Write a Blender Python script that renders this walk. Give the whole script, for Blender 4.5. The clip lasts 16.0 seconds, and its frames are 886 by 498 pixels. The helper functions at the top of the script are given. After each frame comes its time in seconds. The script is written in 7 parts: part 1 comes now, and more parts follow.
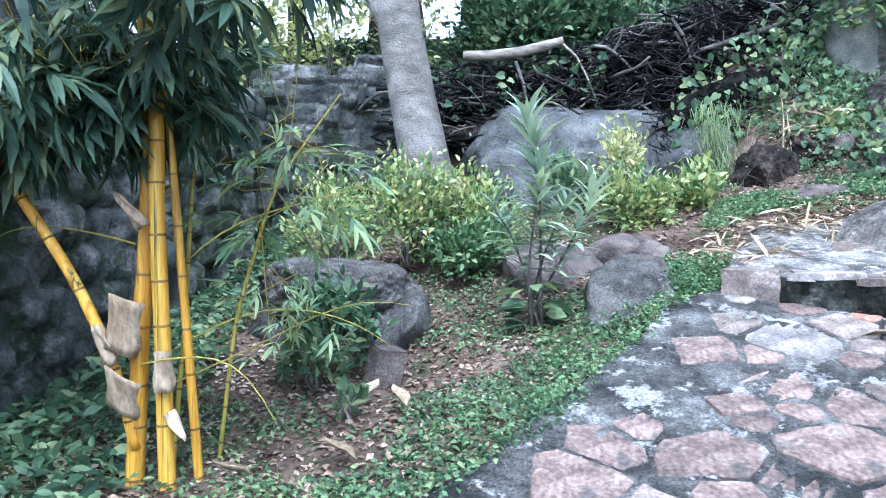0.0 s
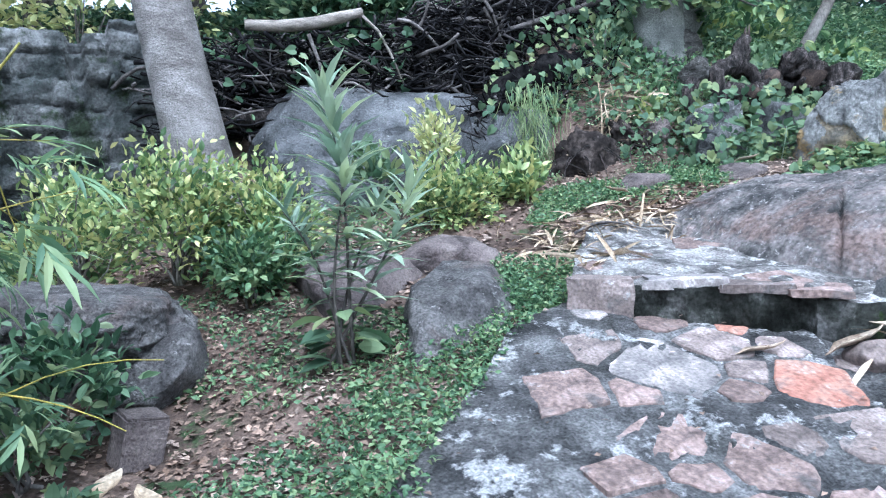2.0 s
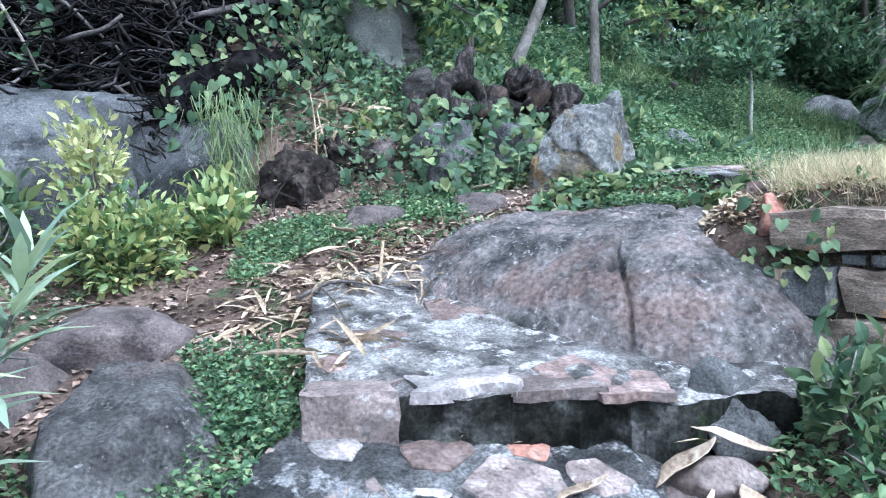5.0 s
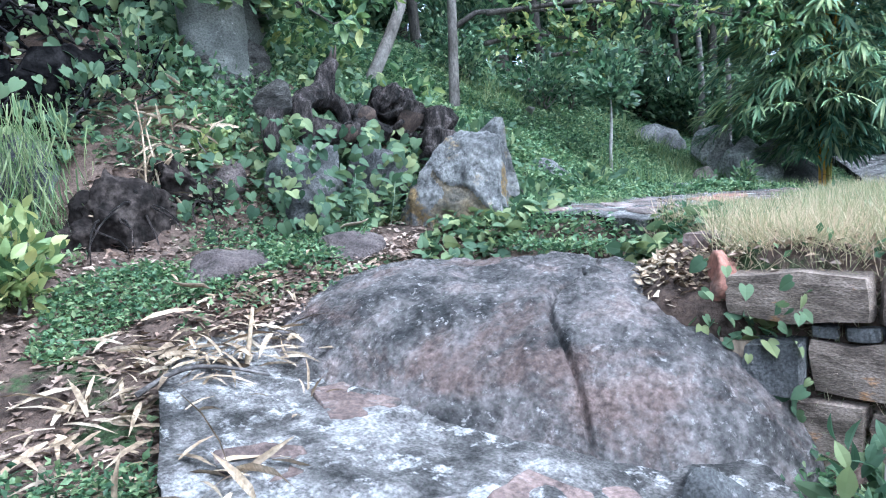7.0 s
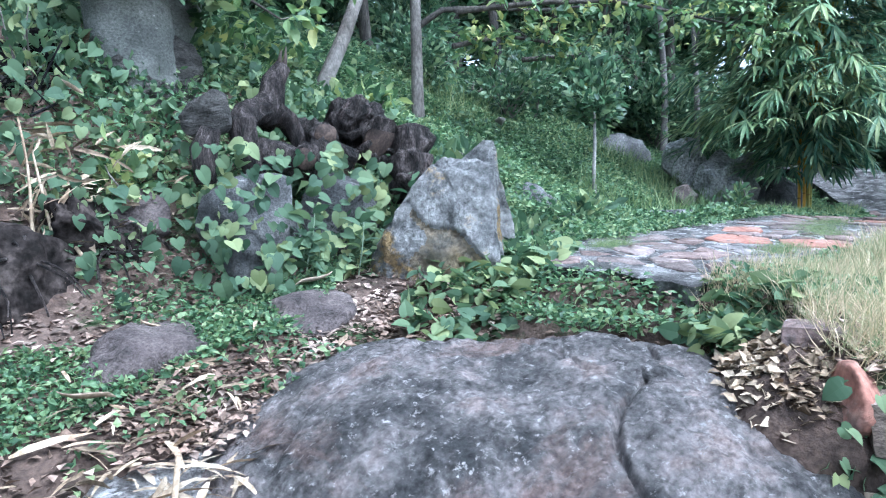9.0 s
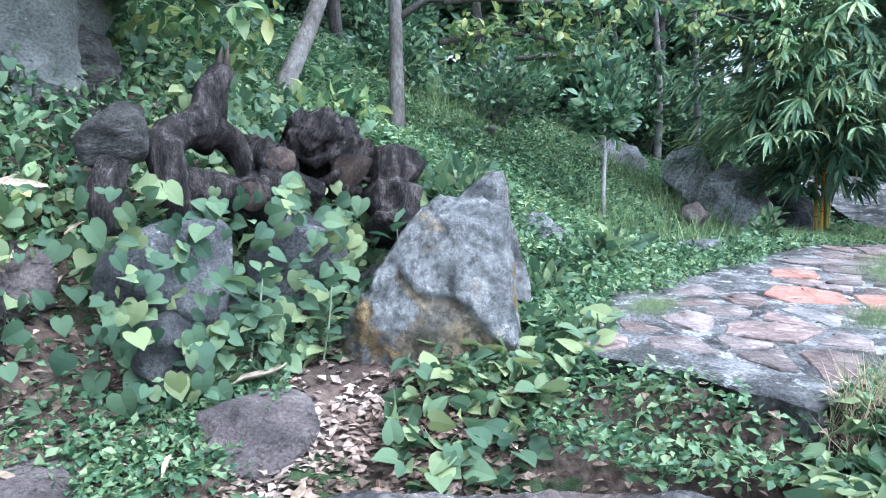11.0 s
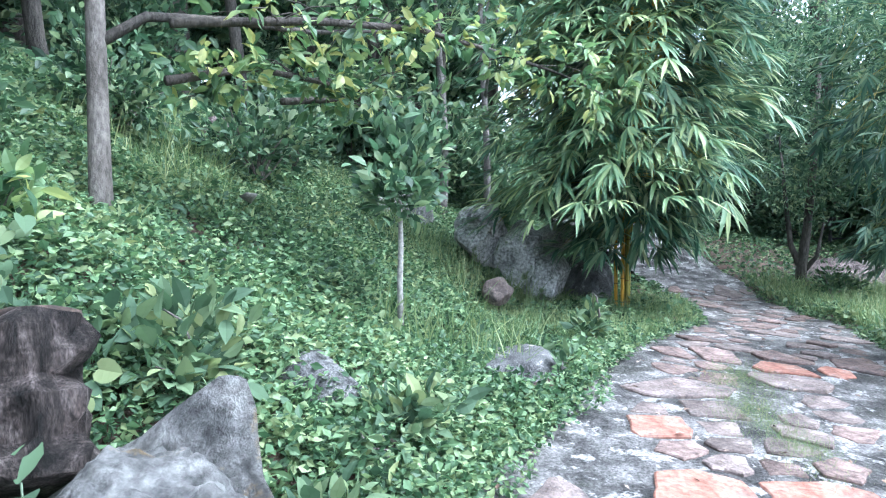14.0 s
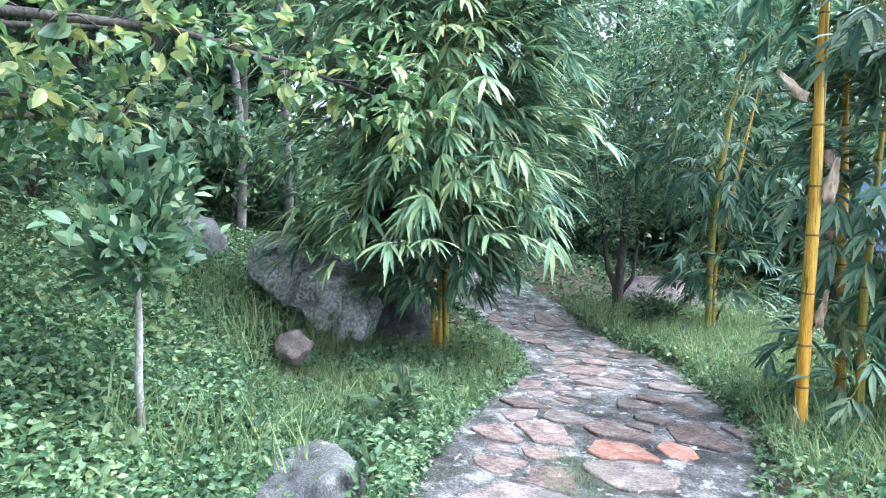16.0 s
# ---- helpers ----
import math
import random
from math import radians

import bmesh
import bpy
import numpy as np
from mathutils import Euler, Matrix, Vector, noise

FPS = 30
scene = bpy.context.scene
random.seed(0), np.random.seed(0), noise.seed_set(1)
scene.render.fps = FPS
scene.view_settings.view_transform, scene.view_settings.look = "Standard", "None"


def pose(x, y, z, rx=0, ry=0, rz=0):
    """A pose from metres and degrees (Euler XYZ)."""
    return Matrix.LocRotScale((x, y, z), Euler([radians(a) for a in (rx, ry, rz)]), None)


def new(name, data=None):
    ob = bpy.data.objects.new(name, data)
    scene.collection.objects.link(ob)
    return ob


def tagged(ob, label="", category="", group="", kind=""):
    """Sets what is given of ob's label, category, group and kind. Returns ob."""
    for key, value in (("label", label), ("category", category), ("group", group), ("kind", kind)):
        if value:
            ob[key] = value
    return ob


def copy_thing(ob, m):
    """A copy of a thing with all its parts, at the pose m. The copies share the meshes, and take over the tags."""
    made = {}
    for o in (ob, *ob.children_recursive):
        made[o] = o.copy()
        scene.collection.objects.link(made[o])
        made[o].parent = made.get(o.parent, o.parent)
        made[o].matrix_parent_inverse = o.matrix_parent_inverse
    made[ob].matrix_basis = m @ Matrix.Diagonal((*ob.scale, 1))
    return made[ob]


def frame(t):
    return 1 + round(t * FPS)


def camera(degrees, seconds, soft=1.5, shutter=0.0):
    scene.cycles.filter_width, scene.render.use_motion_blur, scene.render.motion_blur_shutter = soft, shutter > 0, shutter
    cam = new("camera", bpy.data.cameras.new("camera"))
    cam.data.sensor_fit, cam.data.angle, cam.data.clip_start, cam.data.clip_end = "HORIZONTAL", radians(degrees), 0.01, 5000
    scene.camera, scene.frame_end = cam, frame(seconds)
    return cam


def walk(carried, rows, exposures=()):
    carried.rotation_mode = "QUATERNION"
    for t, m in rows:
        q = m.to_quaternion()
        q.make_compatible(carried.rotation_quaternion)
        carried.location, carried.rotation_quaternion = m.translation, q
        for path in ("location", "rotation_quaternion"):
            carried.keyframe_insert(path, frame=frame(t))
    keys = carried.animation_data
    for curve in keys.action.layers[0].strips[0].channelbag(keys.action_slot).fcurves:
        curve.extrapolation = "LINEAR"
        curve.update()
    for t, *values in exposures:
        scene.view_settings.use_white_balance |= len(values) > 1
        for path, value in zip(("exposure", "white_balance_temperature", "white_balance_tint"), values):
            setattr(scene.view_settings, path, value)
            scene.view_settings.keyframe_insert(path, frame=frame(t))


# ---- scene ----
cam = camera(62.6, 16.0, soft=1.1)
METRES, EYE, TILT, LEAN, TURN = 9.0, 1.5, -2.0, 0.0, 0.0
ROWS = [
    (0.0, 0.0, 0.0, 0.0, 0.0, 0.0, -0.0),
    (0.5, 0.002, 0.0346, 0.0043, -3.42, 0.72, 1.04),
    (1.0, 0.0094, 0.07, 0.006, -6.54, 0.87, 1.8),
    (1.5, 0.0121, 0.0969, 0.0085, -10.0, -0.24, 2.07),
    (2.0, 0.0163, 0.1317, 0.0149, -15.29, -1.05, 2.26),
    (2.5, 0.0205, 0.1595, 0.0283, -20.75, -1.39, 2.85),
    (3.0, 0.0268, 0.1817, 0.0372, -25.39, -1.38, 3.78),
    (3.5, 0.0385, 0.2128, 0.04, -29.06, -1.4, 4.2),
    (4.0, 0.0482, 0.2344, 0.0434, -32.78, -1.69, 3.85),
    (6.5, 0.0999, 0.3544, 0.0763, -49.13, -2.8, 3.63),
    (7.0, 0.1065, 0.3768, 0.0819, -53.29, -2.44, 3.32),
    (7.5, 0.1271, 0.3978, 0.09, -55.39, -2.34, 2.89),
    (8.0, 0.1429, 0.4163, 0.0964, -56.0, -2.68, 2.8),
    (8.5, 0.1668, 0.447, 0.1086, -57.36, -3.0, 2.9),
    (9.0, 0.185, 0.4701, 0.1185, -58.43, -3.09, 2.94),
    (11.5, 0.3109, 0.5568, 0.1668, -61.39, -4.25, 2.26),
    (12.0, 0.3315, 0.5661, 0.1837, -62.34, -4.93, 2.12),
    (12.5, 0.3515, 0.5853, 0.1888, -65.75, -5.05, 2.41),
    (13.0, 0.3794, 0.6047, 0.1993, -71.54, -4.75, 2.72),
    (13.5, 0.4099, 0.6114, 0.1998, -75.41, -4.13, 2.68),
    (14.0, 0.461, 0.6135, 0.2083, -78.44, -3.1, 2.22),
    (14.5, 0.4866, 0.6142, 0.2213, -81.29, -3.84, 1.97),
    (15.0, 0.518, 0.6159, 0.2305, -85.43, -4.05, 2.0),
    (15.5, 0.5454, 0.6125, 0.2394, -89.65, -3.87, 2.07),
    (16.0, 0.5829, 0.6027, 0.2418, -92.26, -3.73, 2.28),
]
walk(cam, [(t, pose(0, 0, EYE, TILT, LEAN, TURN) @ pose(METRES * x, METRES * y, METRES * z, 90 + pitch, roll, yaw)) for t, x, y, z, yaw, pitch, roll in ROWS],
     exposures=[(0.0, 1.72, 5000, 5), (2.0, 1.5, 5050, 6), (4.0, 1.47, 5050, 6), (9.0, 1.62, 4980, 6), (12.5, 1.88, 5150, 8), (16.0, 2.22, 5350, 6)])

# ---- light ----
world = bpy.data.worlds.new("overcast_sky")
scene.world = world
world.use_nodes = True
wn = world.node_tree.nodes
wl = world.node_tree.links
sky = wn.new("ShaderNodeTexSky")
sky.sky_type = "NISHITA"
sky.sun_disc = False
sky.sun_elevation, sky.sun_rotation = radians(58), radians(200)
sky.air_density, sky.dust_density, sky.ozone_density = 1.0, 4.0, 1.0
cloud = wn.new("ShaderNodeHueSaturation")
cloud.inputs["Saturation"].default_value, cloud.inputs["Value"].default_value = 0.35, 1.35
wl.new(sky.outputs[0], cloud.inputs["Color"])
wl.new(cloud.outputs[0], wn["Background"].inputs["Color"])
wn["Background"].inputs["Strength"].default_value = 0.15
sun_data = bpy.data.lights.new("sun", "SUN")
sun_data.energy, sun_data.angle, sun_data.color = 1.5, radians(25), (1.0, 0.97, 0.92)
sun = new("sun", sun_data)
sun.rotation_euler = (radians(32), 0, radians(200 - 180))

# ---- materials ----


def nodes_of(name):
    m = bpy.data.materials.new(name)
    m.use_nodes = True
    return m, m.node_tree.nodes, m.node_tree.links, m.node_tree.nodes["Principled BSDF"]


def ramp(n, cols, spread=(0.36, 0.64)):
    r = n.new("ShaderNodeValToRGB")
    el = r.color_ramp.elements
    k = len(cols)
    while len(el) < k:
        el.new(0.5)
    for i, c in enumerate(cols):
        el[i].position = spread[0] + (spread[1] - spread[0]) * i / max(1, k - 1)
        el[i].color = (*c, 1)
    return r


def surf(name, cols, scale=3.0, fine=40.0, rough=0.85, bump=0.4, bscale=25.0, rnd="", vary=0.25, stretch=(1, 1, 1), spots=None, spot_scale=9.0, spot_at=0.62, depth=0.01, rugged=0.0, grain=0.38, spec=0.3, tint=None):
    """A dull natural surface: broad colour patches, fine grain, optional stains, random shade by piece."""
    m, n, l, p = nodes_of(name)
    tc = n.new("ShaderNodeTexCoord")
    mp = n.new("ShaderNodeMapping")
    mp.inputs["Scale"].default_value = stretch
    l.new(tc.outputs["Object"], mp.inputs["Vector"])
    big = n.new("ShaderNodeTexNoise")
    big.inputs["Scale"].default_value, big.inputs["Detail"].default_value, big.inputs["Roughness"].default_value = scale, 6, 0.62
    l.new(mp.outputs[0], big.inputs["Vector"])
    cr = ramp(n, cols)
    l.new(big.outputs[0], cr.inputs[0])
    col = cr.outputs[0]
    if spots:
        sp = n.new("ShaderNodeTexNoise")
        sp.inputs["Scale"].default_value, sp.inputs["Detail"].default_value, sp.inputs["Roughness"].default_value = spot_scale, 8, 0.7
        l.new(mp.outputs[0], sp.inputs["Vector"])
        sr = ramp(n, [(0, 0, 0), (1, 1, 1)], (spot_at, spot_at + 0.06))
        l.new(sp.outputs[0], sr.inputs[0])
        mx = n.new("ShaderNodeMix")
        mx.data_type = "RGBA"
        l.new(sr.outputs[0], mx.inputs["Factor"])
        l.new(col, mx.inputs["A"])
        mx.inputs["B"].default_value = (*spots, 1)
        col = mx.outputs["Result"]
    if tint:
        shade, tint_scale, tint_at = tint
        tn = n.new("ShaderNodeTexNoise")
        tn.inputs["Scale"].default_value, tn.inputs["Detail"].default_value, tn.inputs["Roughness"].default_value = tint_scale, 7, 0.66
        tn.inputs["Distortion"].default_value = 0.6
        l.new(mp.outputs[0], tn.inputs["Vector"])
        ts = ramp(n, [(0, 0, 0), (0.8, 0.8, 0.8)], (tint_at, tint_at + 0.1))
        l.new(tn.outputs[0], ts.inputs[0])
        mt = n.new("ShaderNodeMix")
        mt.data_type = "RGBA"
        l.new(ts.outputs[0], mt.inputs["Factor"])
        l.new(col, mt.inputs["A"])
        mt.inputs["B"].default_value = (*shade, 1)
        col = mt.outputs["Result"]
    gr = n.new("ShaderNodeTexNoise")
    gr.inputs["Scale"].default_value, gr.inputs["Detail"].default_value = fine, 5
    l.new(mp.outputs[0], gr.inputs["Vector"])
    gm = n.new("ShaderNodeMapRange")
    gm.inputs["From Min"].default_value, gm.inputs["From Max"].default_value = 0.3, 0.7
    gm.inputs["To Min"].default_value, gm.inputs["To Max"].default_value = 1 - grain, 1 + grain
    l.new(gr.outputs[0], gm.inputs["Value"])
    hs = n.new("ShaderNodeHueSaturation")
    l.new(col, hs.inputs["Color"])
    val = gm.outputs[0]
    if rnd:
        if rnd == "island":
            ro = n.new("ShaderNodeNewGeometry").outputs["Random Per Island"]
        else:
            ro = n.new("ShaderNodeObjectInfo").outputs["Random"]
        rm = n.new("ShaderNodeMapRange")
        rm.inputs["To Min"].default_value, rm.inputs["To Max"].default_value = 1 - vary, 1 + vary
        l.new(ro, rm.inputs["Value"])
        mu = n.new("ShaderNodeMath")
        mu.operation = "MULTIPLY"
        l.new(val, mu.inputs[0])
        l.new(rm.outputs[0], mu.inputs[1])
        val = mu.outputs[0]
    l.new(val, hs.inputs["Value"])
    l.new(hs.outputs[0], p.inputs["Base Color"])
    p.inputs["Roughness"].default_value = rough
    p.inputs["Specular IOR Level"].default_value = spec
    bt = n.new("ShaderNodeTexNoise")
    bt.inputs["Scale"].default_value, bt.inputs["Detail"].default_value, bt.inputs["Roughness"].default_value = bscale, 8, 0.65
    l.new(mp.outputs[0], bt.inputs["Vector"])
    bp = n.new("ShaderNodeBump")
    bp.inputs["Strength"].default_value, bp.inputs["Distance"].default_value = bump, depth
    if rugged:
        rg = n.new("ShaderNodeTexNoise")
        rg.inputs["Scale"].default_value, rg.inputs["Detail"].default_value, rg.inputs["Roughness"].default_value = rugged, 12, 0.72
        l.new(mp.outputs[0], rg.inputs["Vector"])
        vo = n.new("ShaderNodeTexVoronoi")
        vo.feature = "DISTANCE_TO_EDGE"
        vo.inputs["Scale"].default_value = rugged * 0.45
        l.new(rg.outputs[1], vo.inputs["Vector"])
        vr = n.new("ShaderNodeMapRange")
        vr.inputs["From Max"].default_value, vr.inputs["To Min"].default_value, vr.inputs["To Max"].default_value = 0.03, -0.5, 0.0
        l.new(vo.outputs["Distance"], vr.inputs["Value"])
        sm = n.new("ShaderNodeMath")
        sm.operation = "MULTIPLY_ADD"
        l.new(rg.outputs[0], sm.inputs[0])
        sm.inputs[1].default_value = 4.0
        l.new(bt.outputs[0], sm.inputs[2])
        sm2 = n.new("ShaderNodeMath")
        l.new(sm.outputs[0], sm2.inputs[0])
        l.new(vr.outputs[0], sm2.inputs[1])
        l.new(sm2.outputs[0], bp.inputs["Height"])
    else:
        l.new(bt.outputs[0], bp.inputs["Height"])
    l.new(bp.outputs[0], p.inputs["Normal"])
    return m


def leafy(name, cols, rough=0.5, through_light=0.3, patch=0.9):
    """Leaves: colour by leaf, broad patches of growth, light passing through."""
    m, n, l, p = nodes_of(name)
    geo = n.new("ShaderNodeNewGeometry")
    cr = ramp(n, [tuple(0.86 * c * k + 0.14 * 1.35 * (0.3 * r + 0.6 * g + 0.1 * b) for c, k in ((r, 1.66), (g, 1.38), (b, 1.98))) for r, g, b in cols], (0.0, 1.0))
    no = n.new("ShaderNodeTexNoise")
    no.inputs["Scale"].default_value, no.inputs["Detail"].default_value = patch, 3
    tc = n.new("ShaderNodeTexCoord")
    l.new(tc.outputs["Object"], no.inputs["Vector"])
    ad = n.new("ShaderNodeMath")
    ad.operation = "MULTIPLY_ADD"
    l.new(no.outputs[0], ad.inputs[0])
    ad.inputs[1].default_value = 0.9
    sc = n.new("ShaderNodeMath")
    sc.operation = "MULTIPLY_ADD"
    l.new(geo.outputs["Random Per Island"], sc.inputs[0])
    sc.inputs[1].default_value, sc.inputs[2].default_value = 1.05, -0.5
    l.new(sc.outputs[0], ad.inputs[2])
    l.new(ad.outputs[0], cr.inputs[0])
    l.new(cr.outputs[0], p.inputs["Base Color"])
    p.inputs["Roughness"].default_value = rough
    p.inputs["Specular IOR Level"].default_value = 0.35
    tr = n.new("ShaderNodeBsdfTranslucent")
    hs = n.new("ShaderNodeHueSaturation")
    hs.inputs["Value"].default_value, hs.inputs["Saturation"].default_value = 1.5, 1.1
    l.new(cr.outputs[0], hs.inputs["Color"])
    l.new(hs.outputs[0], tr.inputs["Color"])
    mx = n.new("ShaderNodeMixShader")
    mx.inputs[0].default_value = through_light
    l.new(p.outputs[0], mx.inputs[1])
    l.new(tr.outputs[0], mx.inputs[2])
    l.new(mx.outputs[0], n["Material Output"].inputs["Surface"])
    return m


M_SOIL = surf("soil", [(0.04, 0.028, 0.022), (0.085, 0.058, 0.045), (0.14, 0.1, 0.08)], 2.6, 45, 0.95, 0.9, 18, spots=(0.03, 0.05, 0.018), spot_scale=2.2, spot_at=0.55, depth=0.03)
M_MORTAR = surf("mortar", [(0.035, 0.035, 0.036), (0.075, 0.073, 0.074), (0.13, 0.127, 0.127), (0.22, 0.215, 0.213)], 3.6, 70, 0.95, 1.0, 45, spots=(0.4, 0.395, 0.395), spot_scale=4.5, spot_at=0.55, depth=0.016, rugged=9.0, grain=0.5, spec=0.15, tint=((0.06, 0.06, 0.056), 1.3, 0.54))
M_MORTAR_PALE = surf("pale_mortar", [(0.045, 0.043, 0.042), (0.12, 0.113, 0.109), (0.25, 0.233, 0.224), (0.43, 0.41, 0.395)], 4.2, 70, 0.95, 1.0, 45, spots=(0.52, 0.505, 0.495), spot_scale=7.0, spot_at=0.535, depth=0.016, rugged=9.0, grain=0.5, tint=((0.055, 0.05, 0.047), 2.2, 0.58))
M_MORTAR_UPPER = surf("lichened_mortar", [(0.045, 0.044, 0.044), (0.1, 0.096, 0.094), (0.185, 0.177, 0.172), (0.31, 0.298, 0.29)], 4.2, 70, 0.95, 1.0, 45, spots=(0.46, 0.45, 0.44), spot_scale=7.0, spot_at=0.55, depth=0.016, rugged=9.0, grain=0.5, tint=((0.07, 0.072, 0.062), 2.2, 0.55))
# Much darker than the other mortars, with green moss spots.
M_RISER = surf("dark_moss_spotted_mortar", [(0.014, 0.015, 0.013), (0.03, 0.032, 0.028), (0.06, 0.062, 0.056), (0.18, 0.176, 0.17)], 4.4, 50, 0.95, 1.0, 30, spots=(0.04, 0.06, 0.022), spot_scale=3, spot_at=0.58, depth=0.02, rugged=8.0, spec=0.06)
M_STONE_RED = surf("red_flagstone", [(0.1, 0.075, 0.069), (0.165, 0.118, 0.104), (0.225, 0.165, 0.147)], 5, 40, 0.9, 0.7, 30, "object", 0.3, spots=(0.25, 0.232, 0.225), spot_scale=7, spot_at=0.6, rugged=7.0, tint=((0.08, 0.077, 0.076), 3.0, 0.54))
M_STONE_ORANGE = surf("orange_flagstone", [(0.2, 0.09, 0.066), (0.25, 0.122, 0.09), (0.27, 0.165, 0.13)], 7, 40, 0.9, 0.6, 30, "object", 0.15, spots=(0.3, 0.24, 0.21), spot_scale=9, spot_at=0.6, tint=((0.15, 0.115, 0.102), 4.0, 0.55))
M_STONE_PINK = surf("pinkish_grey_flagstone", [(0.105, 0.085, 0.079), (0.17, 0.135, 0.123), (0.24, 0.195, 0.18)], 5, 60, 0.9, 0.7, 26, "object", 0.3, spots=(0.32, 0.308, 0.302), spot_scale=8, spot_at=0.6, depth=0.01, rugged=7.0, tint=((0.085, 0.081, 0.08), 3.4, 0.55))
M_STONE_GREY = surf("grey_flagstone", [(0.075, 0.07, 0.07), (0.15, 0.135, 0.13), (0.235, 0.205, 0.195)], 4, 60, 0.92, 0.7, 30, "object", 0.35, spots=(0.4, 0.39, 0.38), spot_scale=4, spot_at=0.58)
M_DOME = surf("granite_outcrop", [(0.055, 0.054, 0.055), (0.11, 0.104, 0.103), (0.18, 0.165, 0.161), (0.25, 0.222, 0.215), (0.3, 0.245, 0.228)], 3.4, 34, 0.88, 1.0, 40, spots=(0.38, 0.36, 0.35), spot_scale=26, spot_at=0.575, depth=0.03, rugged=6.0, grain=0.46, spec=0.18, tint=((0.21, 0.148, 0.131), 1.3, 0.52))
M_ROCK = surf("grey_rock", [(0.06, 0.061, 0.063), (0.125, 0.125, 0.126), (0.2, 0.197, 0.194)], 2.8, 90, 0.9, 1.0, 22, "object", 0.15, spots=(0.33, 0.32, 0.31), spot_scale=10, spot_at=0.6, depth=0.022, rugged=5.0)
M_ROCK_GREAT = surf("great_grey_rock", [(0.04, 0.042, 0.045), (0.085, 0.087, 0.091), (0.14, 0.142, 0.145)], 2.2, 60, 0.92, 1.0, 22, spots=(0.2, 0.2, 0.2), spot_scale=7, spot_at=0.6, depth=0.02, rugged=3.5, grain=0.45, spec=0.15, tint=((0.035, 0.037, 0.036), 1.4, 0.55))
M_EARTH = surf("dark_crumbling_earth", [(0.008, 0.007, 0.0065), (0.022, 0.018, 0.0165), (0.055, 0.045, 0.04)], 9, 30, 0.95, 0.7, 16, depth=0.014, grain=0.65, spec=0.05)
M_ROCK_OCHRE = surf("lichen_rock", [(0.12, 0.122, 0.122), (0.27, 0.268, 0.262), (0.4, 0.392, 0.38)], 6.0, 32, 0.9, 1.0, 20, spots=(0.27, 0.19, 0.09), spot_scale=2.0, spot_at=0.545, depth=0.05, rugged=6.0, grain=0.45)
M_OCHRE_FACE = surf("ochre_stained_rock_face", [(0.17, 0.155, 0.13), (0.28, 0.225, 0.15), (0.34, 0.25, 0.14)], 5.0, 32, 0.9, 1.0, 20, spots=(0.36, 0.22, 0.08), spot_scale=5.0, spot_at=0.55, depth=0.03, rugged=6.0, grain=0.45)
M_ROCK_PALE = surf("pale_granite", [(0.24, 0.24, 0.238), (0.4, 0.395, 0.388), (0.56, 0.55, 0.54)], 4.0, 32, 0.9, 1.0, 20, spots=(0.12, 0.15, 0.08), spot_scale=4.0, spot_at=0.6, depth=0.012, rugged=5.0, grain=0.5)
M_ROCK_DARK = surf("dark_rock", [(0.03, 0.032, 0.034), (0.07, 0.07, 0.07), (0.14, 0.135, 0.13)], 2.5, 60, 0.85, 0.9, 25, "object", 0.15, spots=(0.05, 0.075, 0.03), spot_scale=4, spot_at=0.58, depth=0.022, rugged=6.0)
M_ROCK_RUGGED = surf("rugged_pinkish_grey_rock", [(0.06, 0.056, 0.057), (0.125, 0.118, 0.117), (0.2, 0.188, 0.185)], 5, 60, 0.9, 1.0, 22, spots=(0.33, 0.32, 0.315), spot_scale=12, spot_at=0.6, depth=0.03, rugged=7.0, grain=0.5, tint=((0.15, 0.12, 0.112), 2.2, 0.54))
M_PINKROCK = surf("pinkish_rock", [(0.065, 0.053, 0.052), (0.13, 0.105, 0.1), (0.2, 0.165, 0.155)], 3.4, 70, 0.9, 1.0, 24, "object", 0.1, depth=0.022, rugged=5.0)
M_BRICK = surf("cut_wall_stone", [(0.08, 0.062, 0.05), (0.16, 0.125, 0.1), (0.25, 0.2, 0.165)], 5, 80, 0.9, 1.0, 35, "object", 0.22, stretch=(1, 1, 2.5), spots=(0.36, 0.2, 0.1), spot_scale=4, spot_at=0.6)
M_OLDWALL = surf("mossy_old_wall", [(0.025, 0.03, 0.029), (0.065, 0.072, 0.07), (0.13, 0.132, 0.13), (0.22, 0.22, 0.218)], 2.2, 40, 0.92, 1.0, 12, spots=(0.035, 0.05, 0.028), spot_scale=1.6, spot_at=0.52, depth=0.03, rugged=2.5)
M_BARK_PALE = surf("pale_bark", [(0.095, 0.086, 0.08), (0.165, 0.15, 0.142), (0.24, 0.225, 0.215)], 3, 70, 0.9, 1.0, 30, stretch=(1, 1, 1.6), spots=(0.1, 0.085, 0.075), spot_scale=26, spot_at=0.62, depth=0.02)
M_BARK_GREY = surf("grey_bark", [(0.065, 0.069, 0.062), (0.12, 0.125, 0.113), (0.19, 0.192, 0.175)], 2, 60, 0.9, 0.9, 30, stretch=(1, 1, 1.3), spots=(0.33, 0.33, 0.31), spot_scale=14, spot_at=0.64, depth=0.015)
M_BARK_KNOT = surf("scarred_bark", [(0.035, 0.033, 0.03), (0.095, 0.09, 0.082), (0.16, 0.152, 0.14)], 9, 50, 0.95, 1.0, 22, stretch=(1, 1, 2.4), depth=0.04, rugged=12.0)
M_BARK_DARK = surf("dark_bark", [(0.03, 0.028, 0.025), (0.07, 0.062, 0.055), (0.12, 0.105, 0.09)], 3, 50, 0.92, 1.0, 18, "object", 0.25, stretch=(1, 1, 0.4), depth=0.03)
